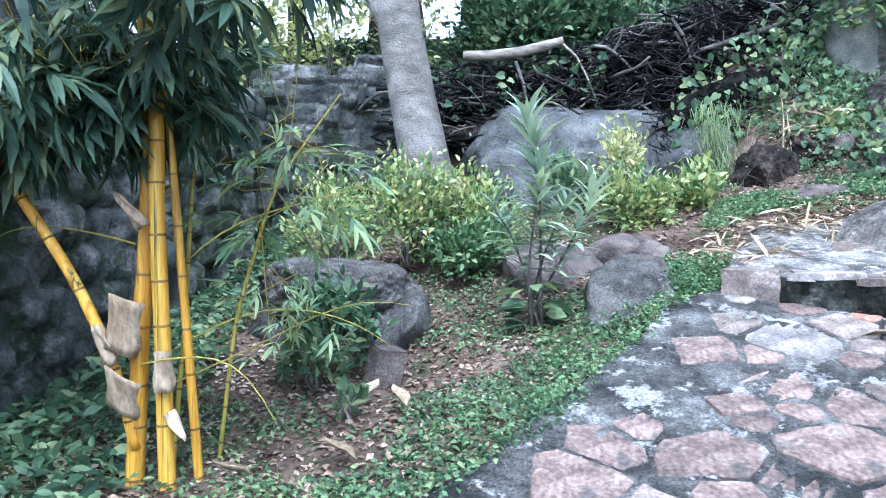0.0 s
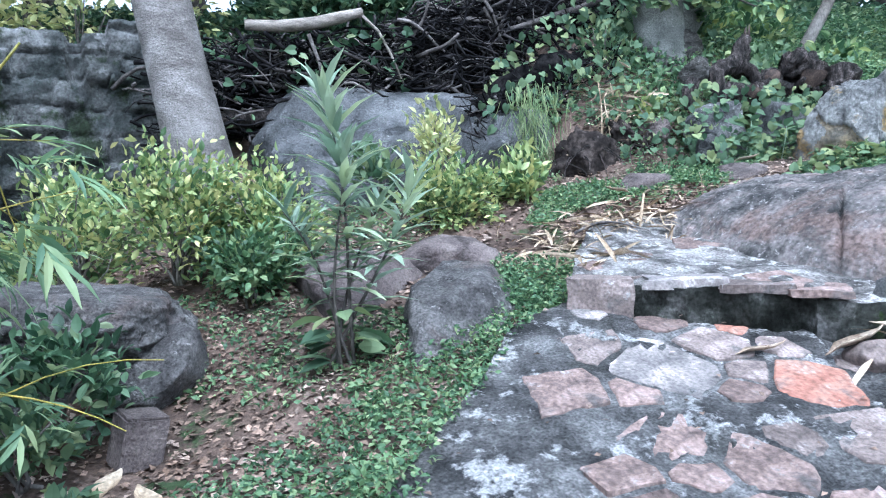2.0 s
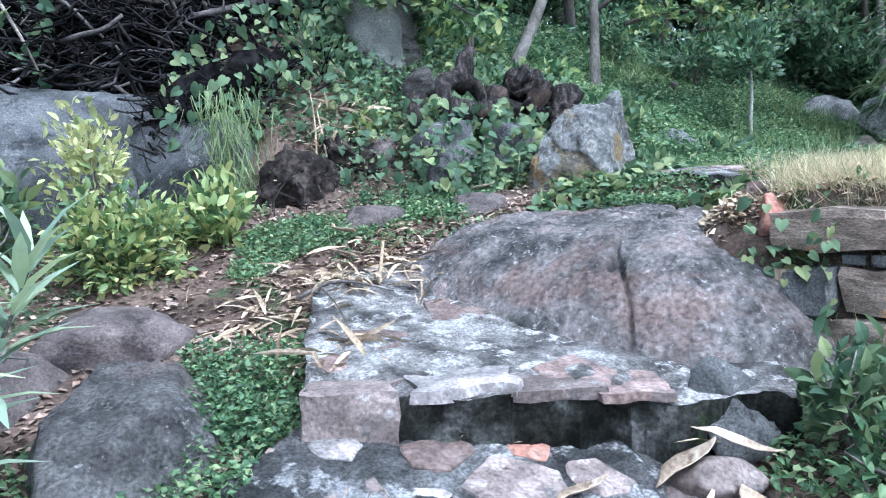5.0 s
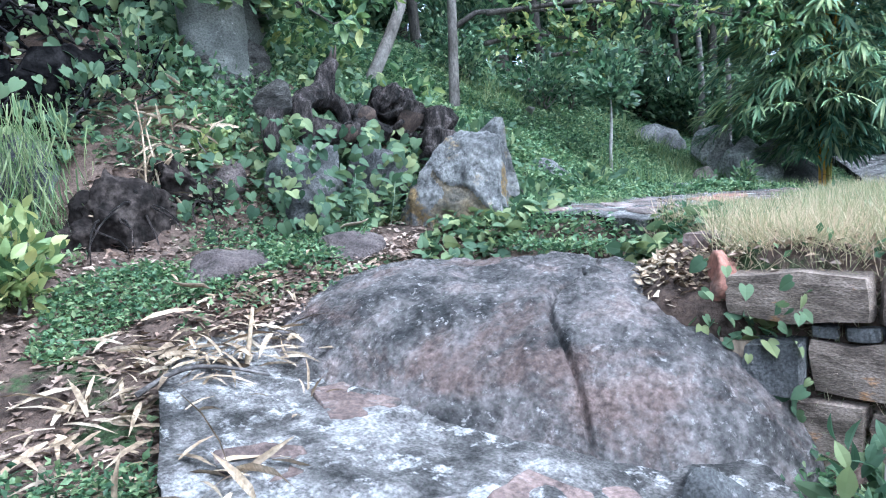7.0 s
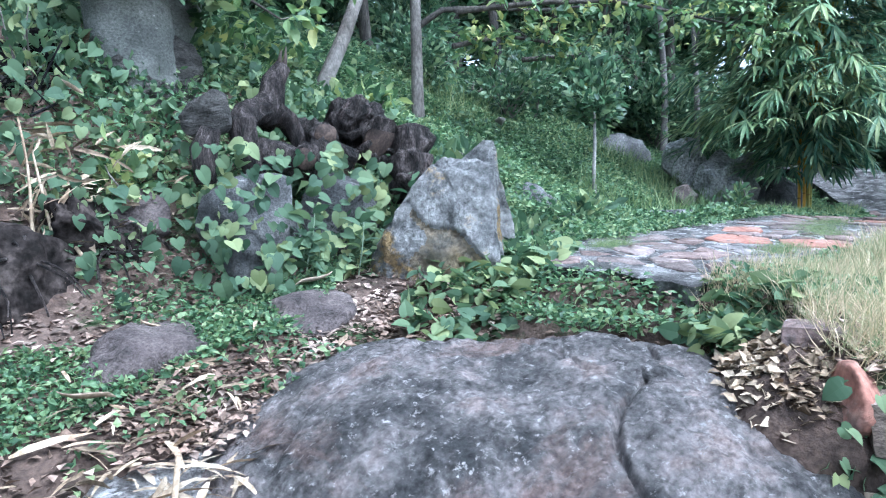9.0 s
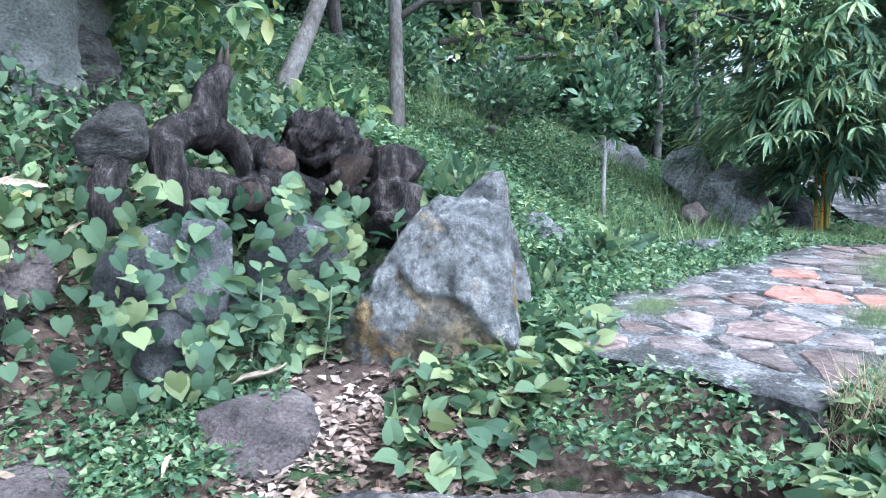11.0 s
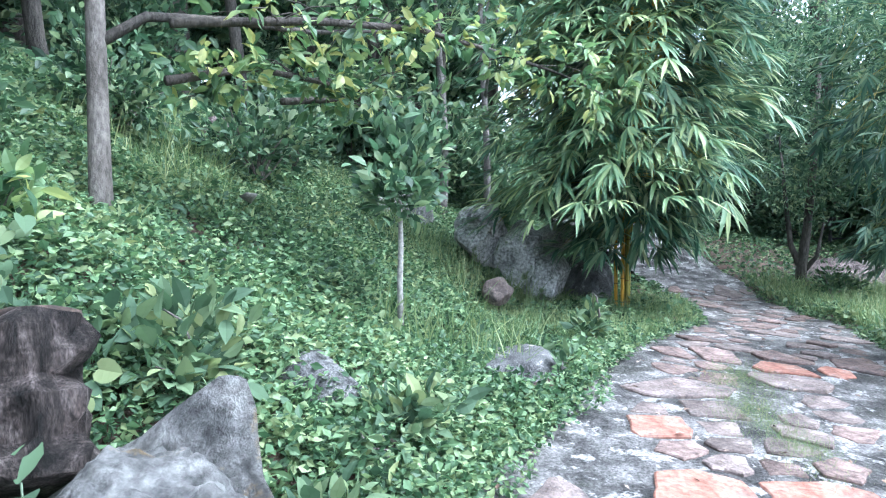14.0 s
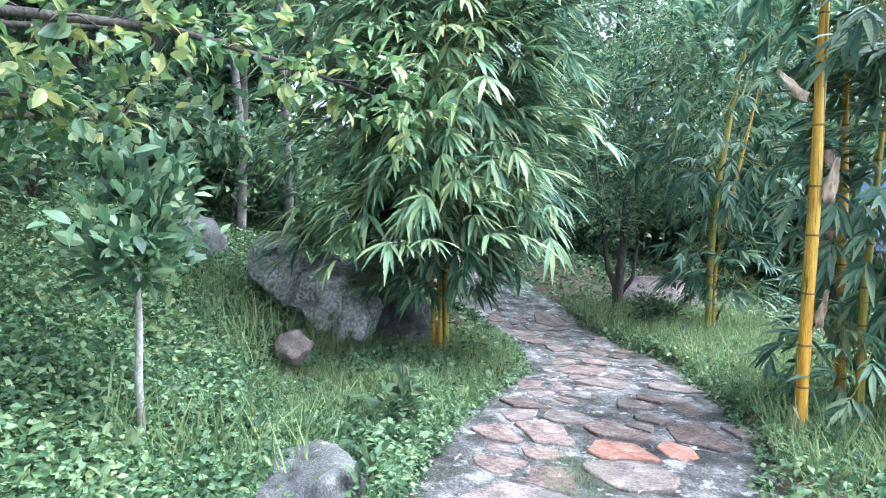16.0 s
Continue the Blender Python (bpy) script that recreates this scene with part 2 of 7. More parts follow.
M_BARK_BROWN = surf("brown_bark", [(0.07, 0.062, 0.055), (0.135, 0.122, 0.11), (0.21, 0.195, 0.18)], 3, 50, 0.92, 1.0, 22, "object", 0.2, stretch=(1, 1, 0.5), depth=0.02)
M_DEADWOOD = surf("dark_deadwood", [(0.008, 0.0065, 0.006), (0.03, 0.024, 0.022), (0.07, 0.056, 0.052), (0.17, 0.142, 0.134)], 7, 60, 0.75, 1.0, 14, "object", 0.3, stretch=(2.4, 2.4, 0.8), depth=0.05, rugged=10.0, grain=0.65, spec=0.25, tint=((0.13, 0.1, 0.09), 4.0, 0.57))
M_TWIG = surf("dry_twig", [(0.03, 0.027, 0.026), (0.075, 0.067, 0.064), (0.15, 0.135, 0.128)], 6, 60, 0.95, 0.6, 40, "object", 0.6, spec=0.08)
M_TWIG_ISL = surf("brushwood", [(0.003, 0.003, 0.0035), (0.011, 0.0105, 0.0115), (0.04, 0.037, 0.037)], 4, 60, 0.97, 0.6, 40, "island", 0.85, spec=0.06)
# Near-black filler colour: stands in for shade deep in the brushwood heaps.
M_HEAP_CORE = surf("heap_shade_black", [(0.0015, 0.0015, 0.0018), (0.005, 0.0048, 0.005), (0.014, 0.013, 0.013)], 8, 50, 0.98, 0.8, 20, depth=0.03, spec=0.02)
M_LOG_PALE = surf("pale_dead_branch", [(0.12, 0.105, 0.09), (0.23, 0.2, 0.175), (0.33, 0.29, 0.255)], 5, 60, 0.9, 0.8, 40, stretch=(1, 3, 3), depth=0.015)
M_CUTWOOD = surf("sawn_wood_end", [(0.015, 0.011, 0.01), (0.042, 0.029, 0.023), (0.08, 0.056, 0.044)], 9, 70, 0.85, 0.6, 40, "object", 0.2)
M_CANE = surf("yellow_bamboo_cane", [(0.40, 0.19, 0.02), (0.5, 0.27, 0.032), (0.56, 0.35, 0.06)], 2, 30, 0.4, 0.15, 20, "object", 0.15, stretch=(14, 14, 0.12), spots=(0.05, 0.055, 0.012), spot_scale=1.8, spot_at=0.575, tint=((0.14, 0.07, 0.02), 1.2, 0.6))
M_CANE_OLD = surf("green_bamboo_cane", [(0.16, 0.16, 0.035), (0.3, 0.26, 0.05), (0.42, 0.33, 0.07)], 2, 30, 0.45, 0.2, 20, "object", 0.2, stretch=(6, 6, 0.4))
M_NODE = surf("bamboo_node", [(0.09, 0.05, 0.018), (0.2, 0.12, 0.04)], 20, 60, 0.7)
M_HUSK = surf("dry_bamboo_sheath", [(0.19, 0.135, 0.09), (0.29, 0.222, 0.16), (0.39, 0.32, 0.25)], 4, 60, 0.8, 0.4, 30, "object", 0.2, stretch=(1, 1, 0.3), spots=(0.16, 0.11, 0.075), spot_scale=9, spot_at=0.6)
M_STRAW = surf("dry_bamboo_leaves", [(0.17, 0.12, 0.078), (0.29, 0.22, 0.148), (0.44, 0.36, 0.265)], 5, 60, 0.8, 0.3, 40, "island", 0.5)
M_LITTER = surf("leaf_litter", [(0.09, 0.058, 0.04), (0.18, 0.125, 0.095), (0.3, 0.235, 0.195)], 3, 60, 0.85, 0.3, 40, "island", 0.65)
M_PAINT_GREY = surf("weathered_steel", [(0.05, 0.055, 0.06), (0.09, 0.095, 0.1)], 5, 50, 0.55)
M_BLUE = surf("faded_blue_sheet", [(0.16, 0.22, 0.38), (0.3, 0.36, 0.5)], 1.5, 30, 0.6, 0.1)
M_PALEWALL = surf("pale_block_wall", [(0.2, 0.19, 0.175), (0.33, 0.315, 0.295)], 2, 40, 0.9, 0.7, 20, "object", 0.2)

G_COVER = leafy("creeping_ground_leaves", [(0.018, 0.05, 0.016), (0.04, 0.10, 0.03), (0.075, 0.155, 0.045), (0.13, 0.2, 0.06)])
G_HEART = leafy("heart_vine_leaves", [(0.025, 0.062, 0.023), (0.044, 0.095, 0.032), (0.074, 0.134, 0.043), (0.135, 0.19, 0.05)], 0.75)
G_SHRUB = leafy("yellow_green_shrub_leaves", [(0.036, 0.085, 0.024), (0.095, 0.17, 0.038), (0.18, 0.255, 0.06), (0.3, 0.34, 0.085)])
G_PALE = leafy("pale_shrub_leaves", [(0.13, 0.19, 0.05), (0.24, 0.3, 0.08), (0.34, 0.38, 0.12)])
# Shaded copy of bamboo_leaves: the clump's shade is put into the colour.
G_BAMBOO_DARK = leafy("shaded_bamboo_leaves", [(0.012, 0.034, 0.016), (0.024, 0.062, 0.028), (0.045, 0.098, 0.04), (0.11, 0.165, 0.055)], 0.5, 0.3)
G_BAMBOO = leafy("bamboo_leaves", [(0.024, 0.078, 0.034), (0.058, 0.145, 0.06), (0.115, 0.22, 0.085), (0.25, 0.345, 0.125)], 0.5, 0.3)
# Darker copy of bamboo_leaves, with the tree shade put into its green.
G_BAMBOO_MID = leafy("green_bamboo_leaves", [(0.015, 0.05, 0.023), (0.036, 0.096, 0.042), (0.068, 0.145, 0.06), (0.15, 0.23, 0.085)], 0.5, 0.28)
# Pale sprays of the yellow clump; doubles as painted sunlight on the big one.
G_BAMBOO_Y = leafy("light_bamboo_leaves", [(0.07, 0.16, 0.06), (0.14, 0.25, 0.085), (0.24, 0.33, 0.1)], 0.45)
G_TALL = leafy("tall_weed_leaves", [(0.085, 0.155, 0.075), (0.15, 0.235, 0.115), (0.24, 0.34, 0.125)], 0.42, 0.25, 3)
G_GRASS = leafy("grass_blades", [(0.045, 0.10, 0.025), (0.09, 0.16, 0.04), (0.17, 0.23, 0.07)])
G_DRYGRASS = leafy("half_dry_grass", [(0.1, 0.15, 0.045), (0.21, 0.235, 0.085), (0.38, 0.35, 0.165)])
G_WOODS = leafy("woodland_leaves", [(0.015, 0.042, 0.016), (0.036, 0.088, 0.031), (0.066, 0.14, 0.05), (0.14, 0.21, 0.07)], 0.5, 0.35, 0.5)
G_BROAD = leafy("broad_tree_leaves", [(0.028, 0.075, 0.024), (0.055, 0.125, 0.034), (0.1, 0.18, 0.045), (0.22, 0.27, 0.055)], 0.4, 0.35, 2)

# ---- building helpers ----
rng = np.random.default_rng(7)


def smooth01(v):
    v = np.clip(v, 0, 1)
    return v * v * (3 - 2 * v)


def wave(x, y, s, k=0.0):
    """Smooth uneven ground, about -1 to 1."""
    return (np.sin(x * s * 1.3 + 1.7 * np.sin(y * s * 0.9 + k)) + np.sin(y * s * 1.7 + 2.1 * np.sin(x * s * 0.7 + k * 2))) * 0.5


def lower_z(x, y):
    y = np.asarray(y, float)
    return 0.57 + 0.045 * (np.asarray(x) - 1.42) + np.where(y > 1.5, 0.259 * (y - 3.36), 0.259 * (1.5 - 3.36) + 0.14 * (y - 1.5))


def step_z(x, y):
    return 1.145 + 0.047 * (np.asarray(x) - 2.5) + 0.17 * (np.asarray(y) - 4.6)


def upper_z(x, y):
    x = np.asarray(x, float)
    return np.interp(x, [4.2, 5.3, 8.5, 9.5, 11.4, 14, 15.5, 18, 24], [1.88, 1.98, 2.1, 2.12, 2.05, 1.98, 2.2, 2.75, 3.1]) + 0.05 * np.clip(np.asarray(y) - 4.6, -1.5, 1.5)


def ground_z(x, y):
    x, y = np.asarray(x, float), np.asarray(y, float)
    w = 0.55 * x + 0.83 * y
    slope = np.interp(w, [-60, -8, 0, 2, 3.57, 4.74, 5.12, 6.64, 7.2, 7.8, 8.4, 9.8, 12, 20], [-6, -0.9, -0.15, 0.2, 0.53, 0.75, 0.88, 1.31, 1.55, 1.82, 1.92, 2.1, 2.16, 2.2])
    slope = slope - 0.2 * np.exp(-((x + 0.4) ** 2 + (y - 4.9) ** 2) / 0.8)
    top = np.interp(x, [4, 5.3, 8.5, 11, 14, 15.5, 18, 24, 40, 80], [1.9, 1.97, 2.1, 2.04, 1.95, 2.1, 2.55, 2.8, 2.4, 1.5]) - (0.05 + 0.06 * smooth01((x - 14) / 3)) * np.clip(3.6 - y, 0, 8)
    top = top - 0.13 * np.exp(-np.clip(x - 4.16, 0, None) / 0.22) * (x < 6)
    far = smooth01((y - 4.35) / 0.4)
    t = smooth01((x - 4.14 - 0.62 * far) / (0.16 + 0.3 * far))
    z = slope * (1 - t) + np.where(t > 0, top, slope) * t
    foot = np.interp(x, [-4, 2.5, 3.6, 5.9, 6.6, 30], [8.3, 8.3, 7.25, 7.0, 6.05, 6.0])
    rise = np.interp(x, [-4, 2.5, 3.6, 4.4, 5.8, 6.6], [0.55, 0.55, 0.85, 1.2, 1.15, 0.55])
    d = np.clip(y - foot, 0, None)
    d2 = np.where(d < 5, d, 5 + 0.35 * (np.minimum(d, 30) - 5))
    d3 = np.minimum(d2, 1.3)
    z = z + rise * np.where(d3 < 0.6, d3 * d3 / 1.2, d3 - 0.3) + 0.52 * np.clip(d2 - 1.3, 0, None)
    return z + 0.035 * wave(x, y, 2.1) + 0.015 * wave(x, y, 6.3, 1.0)


def side(poly, x, y):
    """True inside a polygon."""
    x, y = np.asarray(x, float), np.asarray(y, float)
    inside = np.zeros(np.broadcast(x, y).shape, bool)
    for (ax, ay), (bx, by) in zip(poly, poly[1:] + poly[:1]):
        hit = ((ay > y) != (by > y)) & (x < (bx - ax) * (y - ay) / (by - ay + 1e-12) + ax)
        inside ^= hit
    return inside


LOWER = [(-4.0, -1.4), (-2.3, 0.6), (-1.1, 1.9), (-0.16, 2.88), (0.22, 3.2), (0.66, 3.75), (1.22, 4.42), (1.5, 4.84), (1.95, 5.1), (2.1, 5.0), (3.2, 4.25), (3.42, 4.05), (2.95, 3.6), (2.2, 2.3), (1.3, 0.7), (0.4, -1.2), (-1, -3)]
STEP = [(1.95, 5.03), (2.19, 5.47), (2.64, 6.15), (3.05, 6.5), (3.8, 6.4), (4.0, 4.3), (3.52, 3.85), (3.05, 4.2), (2.5, 4.62)]
UPPER = [(5.08, 5.02), (5.2, 5.4), (5.34, 5.98), (5.9, 6.05), (6.4, 6.1), (7.7, 5.72), (8.8, 5.5), (9.8, 5.18), (11.3, 4.6), (12.6, 4.5), (14.5, 4.75), (16.5, 5.4), (19, 6.4), (19.6, 5.2), (17, 4.1), (15.2, 3.55), (14.3, 3.4), (11.7, 3.1), (10.5, 3.25), (9.6, 3.38), (8.6, 3.72), (7.2, 4.2), (6.0, 4.58)]


def link(name, me, material, parent=None, label=""):
    ob = new(name, me)
    if material and not me.materials:
        me.materials.append(material)
    if parent:
        ob.parent = parent
    if label:
        ob["label"] = label
    return ob


def raw_mesh(name, verts, quads, smooth=True):
    """A mesh from arrays of corners and four-cornered faces."""
    verts, quads = np.asarray(verts, np.float32), np.asarray(quads, np.int32)
    me = bpy.data.meshes.new(name)
    k = quads.shape[1]
    me.vertices.add(len(verts))
    me.vertices.foreach_set("co", verts.ravel())
    me.loops.add(quads.size)
    me.loops.foreach_set("vertex_index", quads.ravel())
    me.polygons.add(len(quads))
    me.polygons.foreach_set("loop_start", np.arange(0, quads.size, k, dtype=np.int32))
    me.polygons.foreach_set("loop_total", np.full(len(quads), k, np.int32))
    me.polygons.foreach_set("use_smooth", np.full(len(quads), smooth, bool))
    me.update(calc_edges=True)
    me.validate()
    return me


def part(name, bm, material, parent, label="", smooth=True):
    me = bpy.data.meshes.new(name)
    bm.to_mesh(me)
    bm.free()
    for f in me.polygons:
        f.use_smooth = smooth
    return link(name, me, material, parent, label)


def thing(name, at, label, category, group="", kind=""):
    ob = new(name)
    ob.empty_display_size = 0.1
    ob.location = at
    return tagged(ob, label, category, group, kind)


def unit(v):
    v = np.asarray(v, float)
    return v / np.maximum(np.linalg.norm(v, axis=-1, keepdims=True), 1e-9)


# leaf outlines: rows of (along, half width, sag)
LANCE = [(0, 0.01, 0), (0.3, 0.085, 0.02), (0.65, 0.07, -0.01), (1, 0.004, -0.12)]
STRAP = [(0, 0.02, 0), (0.25, 0.055, 0.02), (0.6, 0.05, -0.02), (1, 0.003, -0.16)]
OVAL = [(0, 0.02, 0), (0.22, 0.19, 0.03), (0.5, 0.25, 0.02), (0.78, 0.15, -0.04), (1, 0.01, -0.12)]
HEART = [(-0.12, 0.2, 0, 0.03), (-0.02, 0.38, 0.02, 0.08), (0.24, 0.44, 0.03), (0.48, 0.4, 0.01), (0.74, 0.24, -0.05), (0.9, 0.09, -0.1), (1, 0.01, -0.15)]
BLADE = [(0, 0.012, 0), (0.5, 0.01, -0.06), (1, 0.001, -0.3)]
SMALL = [(0, 0.02, 0), (0.5, 0.3, 0.04), (1, 0.02, -0.08)]


def leaf_arrays(P, D, N, S, outline, fold=0.25, wide=1.0):
    """Leaves at P that point along D, face N and are S long: corners and faces."""
    P, D, N = np.asarray(P, float), unit(D), np.asarray(N, float)
    side_v = unit(np.cross(D, N))
    up = np.cross(side_v, D)
    S = np.asarray(S, float)[:, None]
    rows = []
    for a, h, sag, *rib in outline:
        edge = P + S * (a * D + sag * up)
        mid = P + S * (rib[0] * D + sag * up) if rib else edge
        h = h * wide
        rows += [edge - S * h * side_v + S * h * fold * up, mid, edge + S * h * side_v + S * h * fold * up]
    k = len(rows)
    verts = np.stack(rows, 1).reshape(-1, 3)
    q = []
    for i in range(len(outline) - 1):
        b = 3 * i
        q += [(b, b + 1, b + 4, b + 3), (b + 1, b + 2, b + 5, b + 4)]
    quads = (np.arange(len(P))[:, None, None] * k + np.array(q)[None]).reshape(-1, 4)
    return verts, quads


def flat_leaf_arrays(P, D, N, S, wide=0.5):
    """The cheapest leaf: one bent four-cornered face."""
    P, D, N = np.asarray(P, float), unit(D), np.asarray(N, float)
    side_v = unit(np.cross(D, N))
    S = np.asarray(S, float)[:, None]
    c = P + S * 0.5 * D
    verts = np.stack([P, c - side_v * S * wide * 0.5 + 0.06 * S * N, P + S * D - 0.1 * S * N, c + side_v * S * wide * 0.5 + 0.06 * S * N], 1).reshape(-1, 3)
    quads = np.arange(len(P))[:, None] * 4 + np.array([0, 1, 2, 3])
    return verts, quads


def stack(parts):
    vs, qs, o = [], [], 0
    for v, q in parts:
        vs.append(v)
        qs.append(q + o)
        o += len(v)
    return np.concatenate(vs), np.concatenate(qs)


def rand_dirs(n, up=0.0):
    d = rng.normal(size=(n, 3))
    d[:, 2] += up
    return unit(d)


def tube_arrays(pts, radii, sides=8, rough=0.0, cap=True):
    pts = np.asarray(pts, float)
    radii = np.broadcast_to(np.asarray(radii, float), len(pts))
    t = unit(np.gradient(pts, axis=0))
    ref = np.array([0.0, 0.0, 1.0]) if abs(t[:, 2]).mean() < 0.8 else np.array([1.0, 0.0, 0.0])
    a = unit(np.cross(t, ref))
    b = np.cross(t, a)
    ang = np.linspace(0, 2 * math.pi, sides, endpoint=False)
    ring = np.cos(ang)[None, :, None] * a[:, None, :] + np.sin(ang)[None, :, None] * b[:, None, :]
    r = radii[:, None] * (1 + rough * rng.normal(size=(len(pts), sides)))
    verts = (pts[:, None, :] + ring * r[:, :, None]).reshape(-1, 3)
    q = []
    for i in range(len(pts) - 1):
        for j in range(sides):
            k = (j + 1) % sides
            q.append((i * sides + j, i * sides + k, (i + 1) * sides + k, (i + 1) * sides + j))
    if cap and sides % 2 == 0:
        for base, flip in ((0, True), ((len(pts) - 1) * sides, False)):
            for j in range(sides // 2 - 1):
                f = (base + j, base + j + 1, base + sides - 2 - j, base + sides - 1 - j)
                q.append(f[::-1] if flip else f)
    return verts, np.array(q)


def tube(name, pts, radii, material, parent, sides=8, rough=0.0, label="", smooth=True):
    v, q = tube_arrays(pts, radii, sides, rough)
    return link(name, raw_mesh(name, v, q, smooth), material, parent, label)


def bend(a, b, n=8, sag=0.0, wob=0.0):
    """A bowed, slightly crooked line from a to b."""
    a, b = np.asarray(a, float), np.asarray(b, float)
    s = np.linspace(0, 1, n)[:, None]
    p = a + (b - a) * s
    p[:, 2] += sag * 4 * (s * (1 - s))[:, 0]
    if wob:
        k = rng.normal(size=(2, 3)) * wob
        p += np.sin(s * math.pi) * k[0] + np.sin(s * 2 * math.pi) * k[1] * 0.6
    return p


def rock_mesh(name, size, seed, detail=4, rough=0.18, cuts=9, sharp=0.78, fine=0.045, flats=()):
    """A weathered rock about the origin: a ball cut by flat faces, roughened at two scales."""
    r = random.Random(seed)
    bm = bmesh.new()
    bmesh.ops.create_icosphere(bm, subdivisions=detail, radius=1.0)
    planes = []
    for i in range(cuts):
        n = Vector((r.gauss(0, 1), r.gauss(0, 1), r.gauss(0, 0.8))).normalized()
        planes.append((n, r.uniform(sharp - 0.12, sharp + 0.14)))
    planes += [(Vector(n).normalized(), d) for n, d in flats]
    off = Vector((seed * 3.1, seed * 1.7, seed * 0.9))
    for v in bm.verts:
        p = v.co.copy()
        for n, d in planes:
            e = p.dot(n) - d
            if e > 0:
                p -= n * e * 0.93
        rid = 0.5 - abs(noise.noise(p * 2.6 + off * 2))
        p *= 1 + rough * noise.noise(p * 1.3 + off) + fine * 1.6 * rid + fine * noise.noise(p * 5 + off) + fine * 0.7 * noise.noise(p * 13 + off)
        v.co = Vector((p.x * size[0], p.y * size[1], p.z * size[2]))
    me = bpy.data.meshes.new(name)
    bm.to_mesh(me)
    bm.free()
    for f in me.polygons:
        f.use_smooth = True
    return me


def rock(name, at, size, seed, material, label, turn=(0, 0, 0), group="", category="rock", **kw):
    ob = new(name, rock_mesh(name, size, seed, **kw))
    ob.data.materials.append(material)
    ob.matrix_world = pose(*at, *turn)
    return tagged(ob, label, category, group)


def spread(poly_test, box, n):
    """Points strewn over the ground where the test holds."""
    x = rng.uniform(box[0], box[1], n)
    y = rng.uniform(box[2], box[3], n)
    keep = poly_test(x, y)
    return x[keep], y[keep]


def open_ground(x, y):
    return ~(side(LOWER, x, y) | side(STEP, x, y) | side(UPPER, x, y))

# ---- ground ----
def axis(lo, hi, step, far):
    mid = np.arange(lo, hi + step / 2, step)
    out = np.array([step * 1.6 ** i for i in range(1, 40)]).cumsum()
    out = out[out < far]
    return np.concatenate([(lo - out)[::-1], mid, hi + out])


gx, gy = axis(-4.5, 17, 0.085, 900), axis(-1.5, 11.5, 0.085, 900)
GX, GY = np.meshgrid(gx, gy)
GZ = ground_z(GX, GY)
for poly, fn, drop in ((LOWER, lower_z, 0.07), (STEP, step_z, 0.25), (UPPER, upper_z, 0.07)):
    GZ = np.where(side(poly, GX, GY), np.minimum(GZ, fn(GX, GY) - drop), GZ)
GZ = np.clip(GZ, -30, 40) + np.where(np.abs(GX) + np.abs(GY) < 60, rng.normal(size=GX.shape) * 0.006, 0)
nx, ny = len(gx), len(gy)
ii = (np.arange(ny - 1)[:, None] * nx + np.arange(nx - 1)[None, :]).ravel()
ground = link("ground", raw_mesh("ground", np.stack([GX, GY, GZ], -1).reshape(-1, 3), np.stack([ii, ii + 1, ii + nx + 1, ii + nx], 1)), M_SOIL)
tagged(ground, "brown woodland soil rising beside a paved path", "ground", kind="structure")


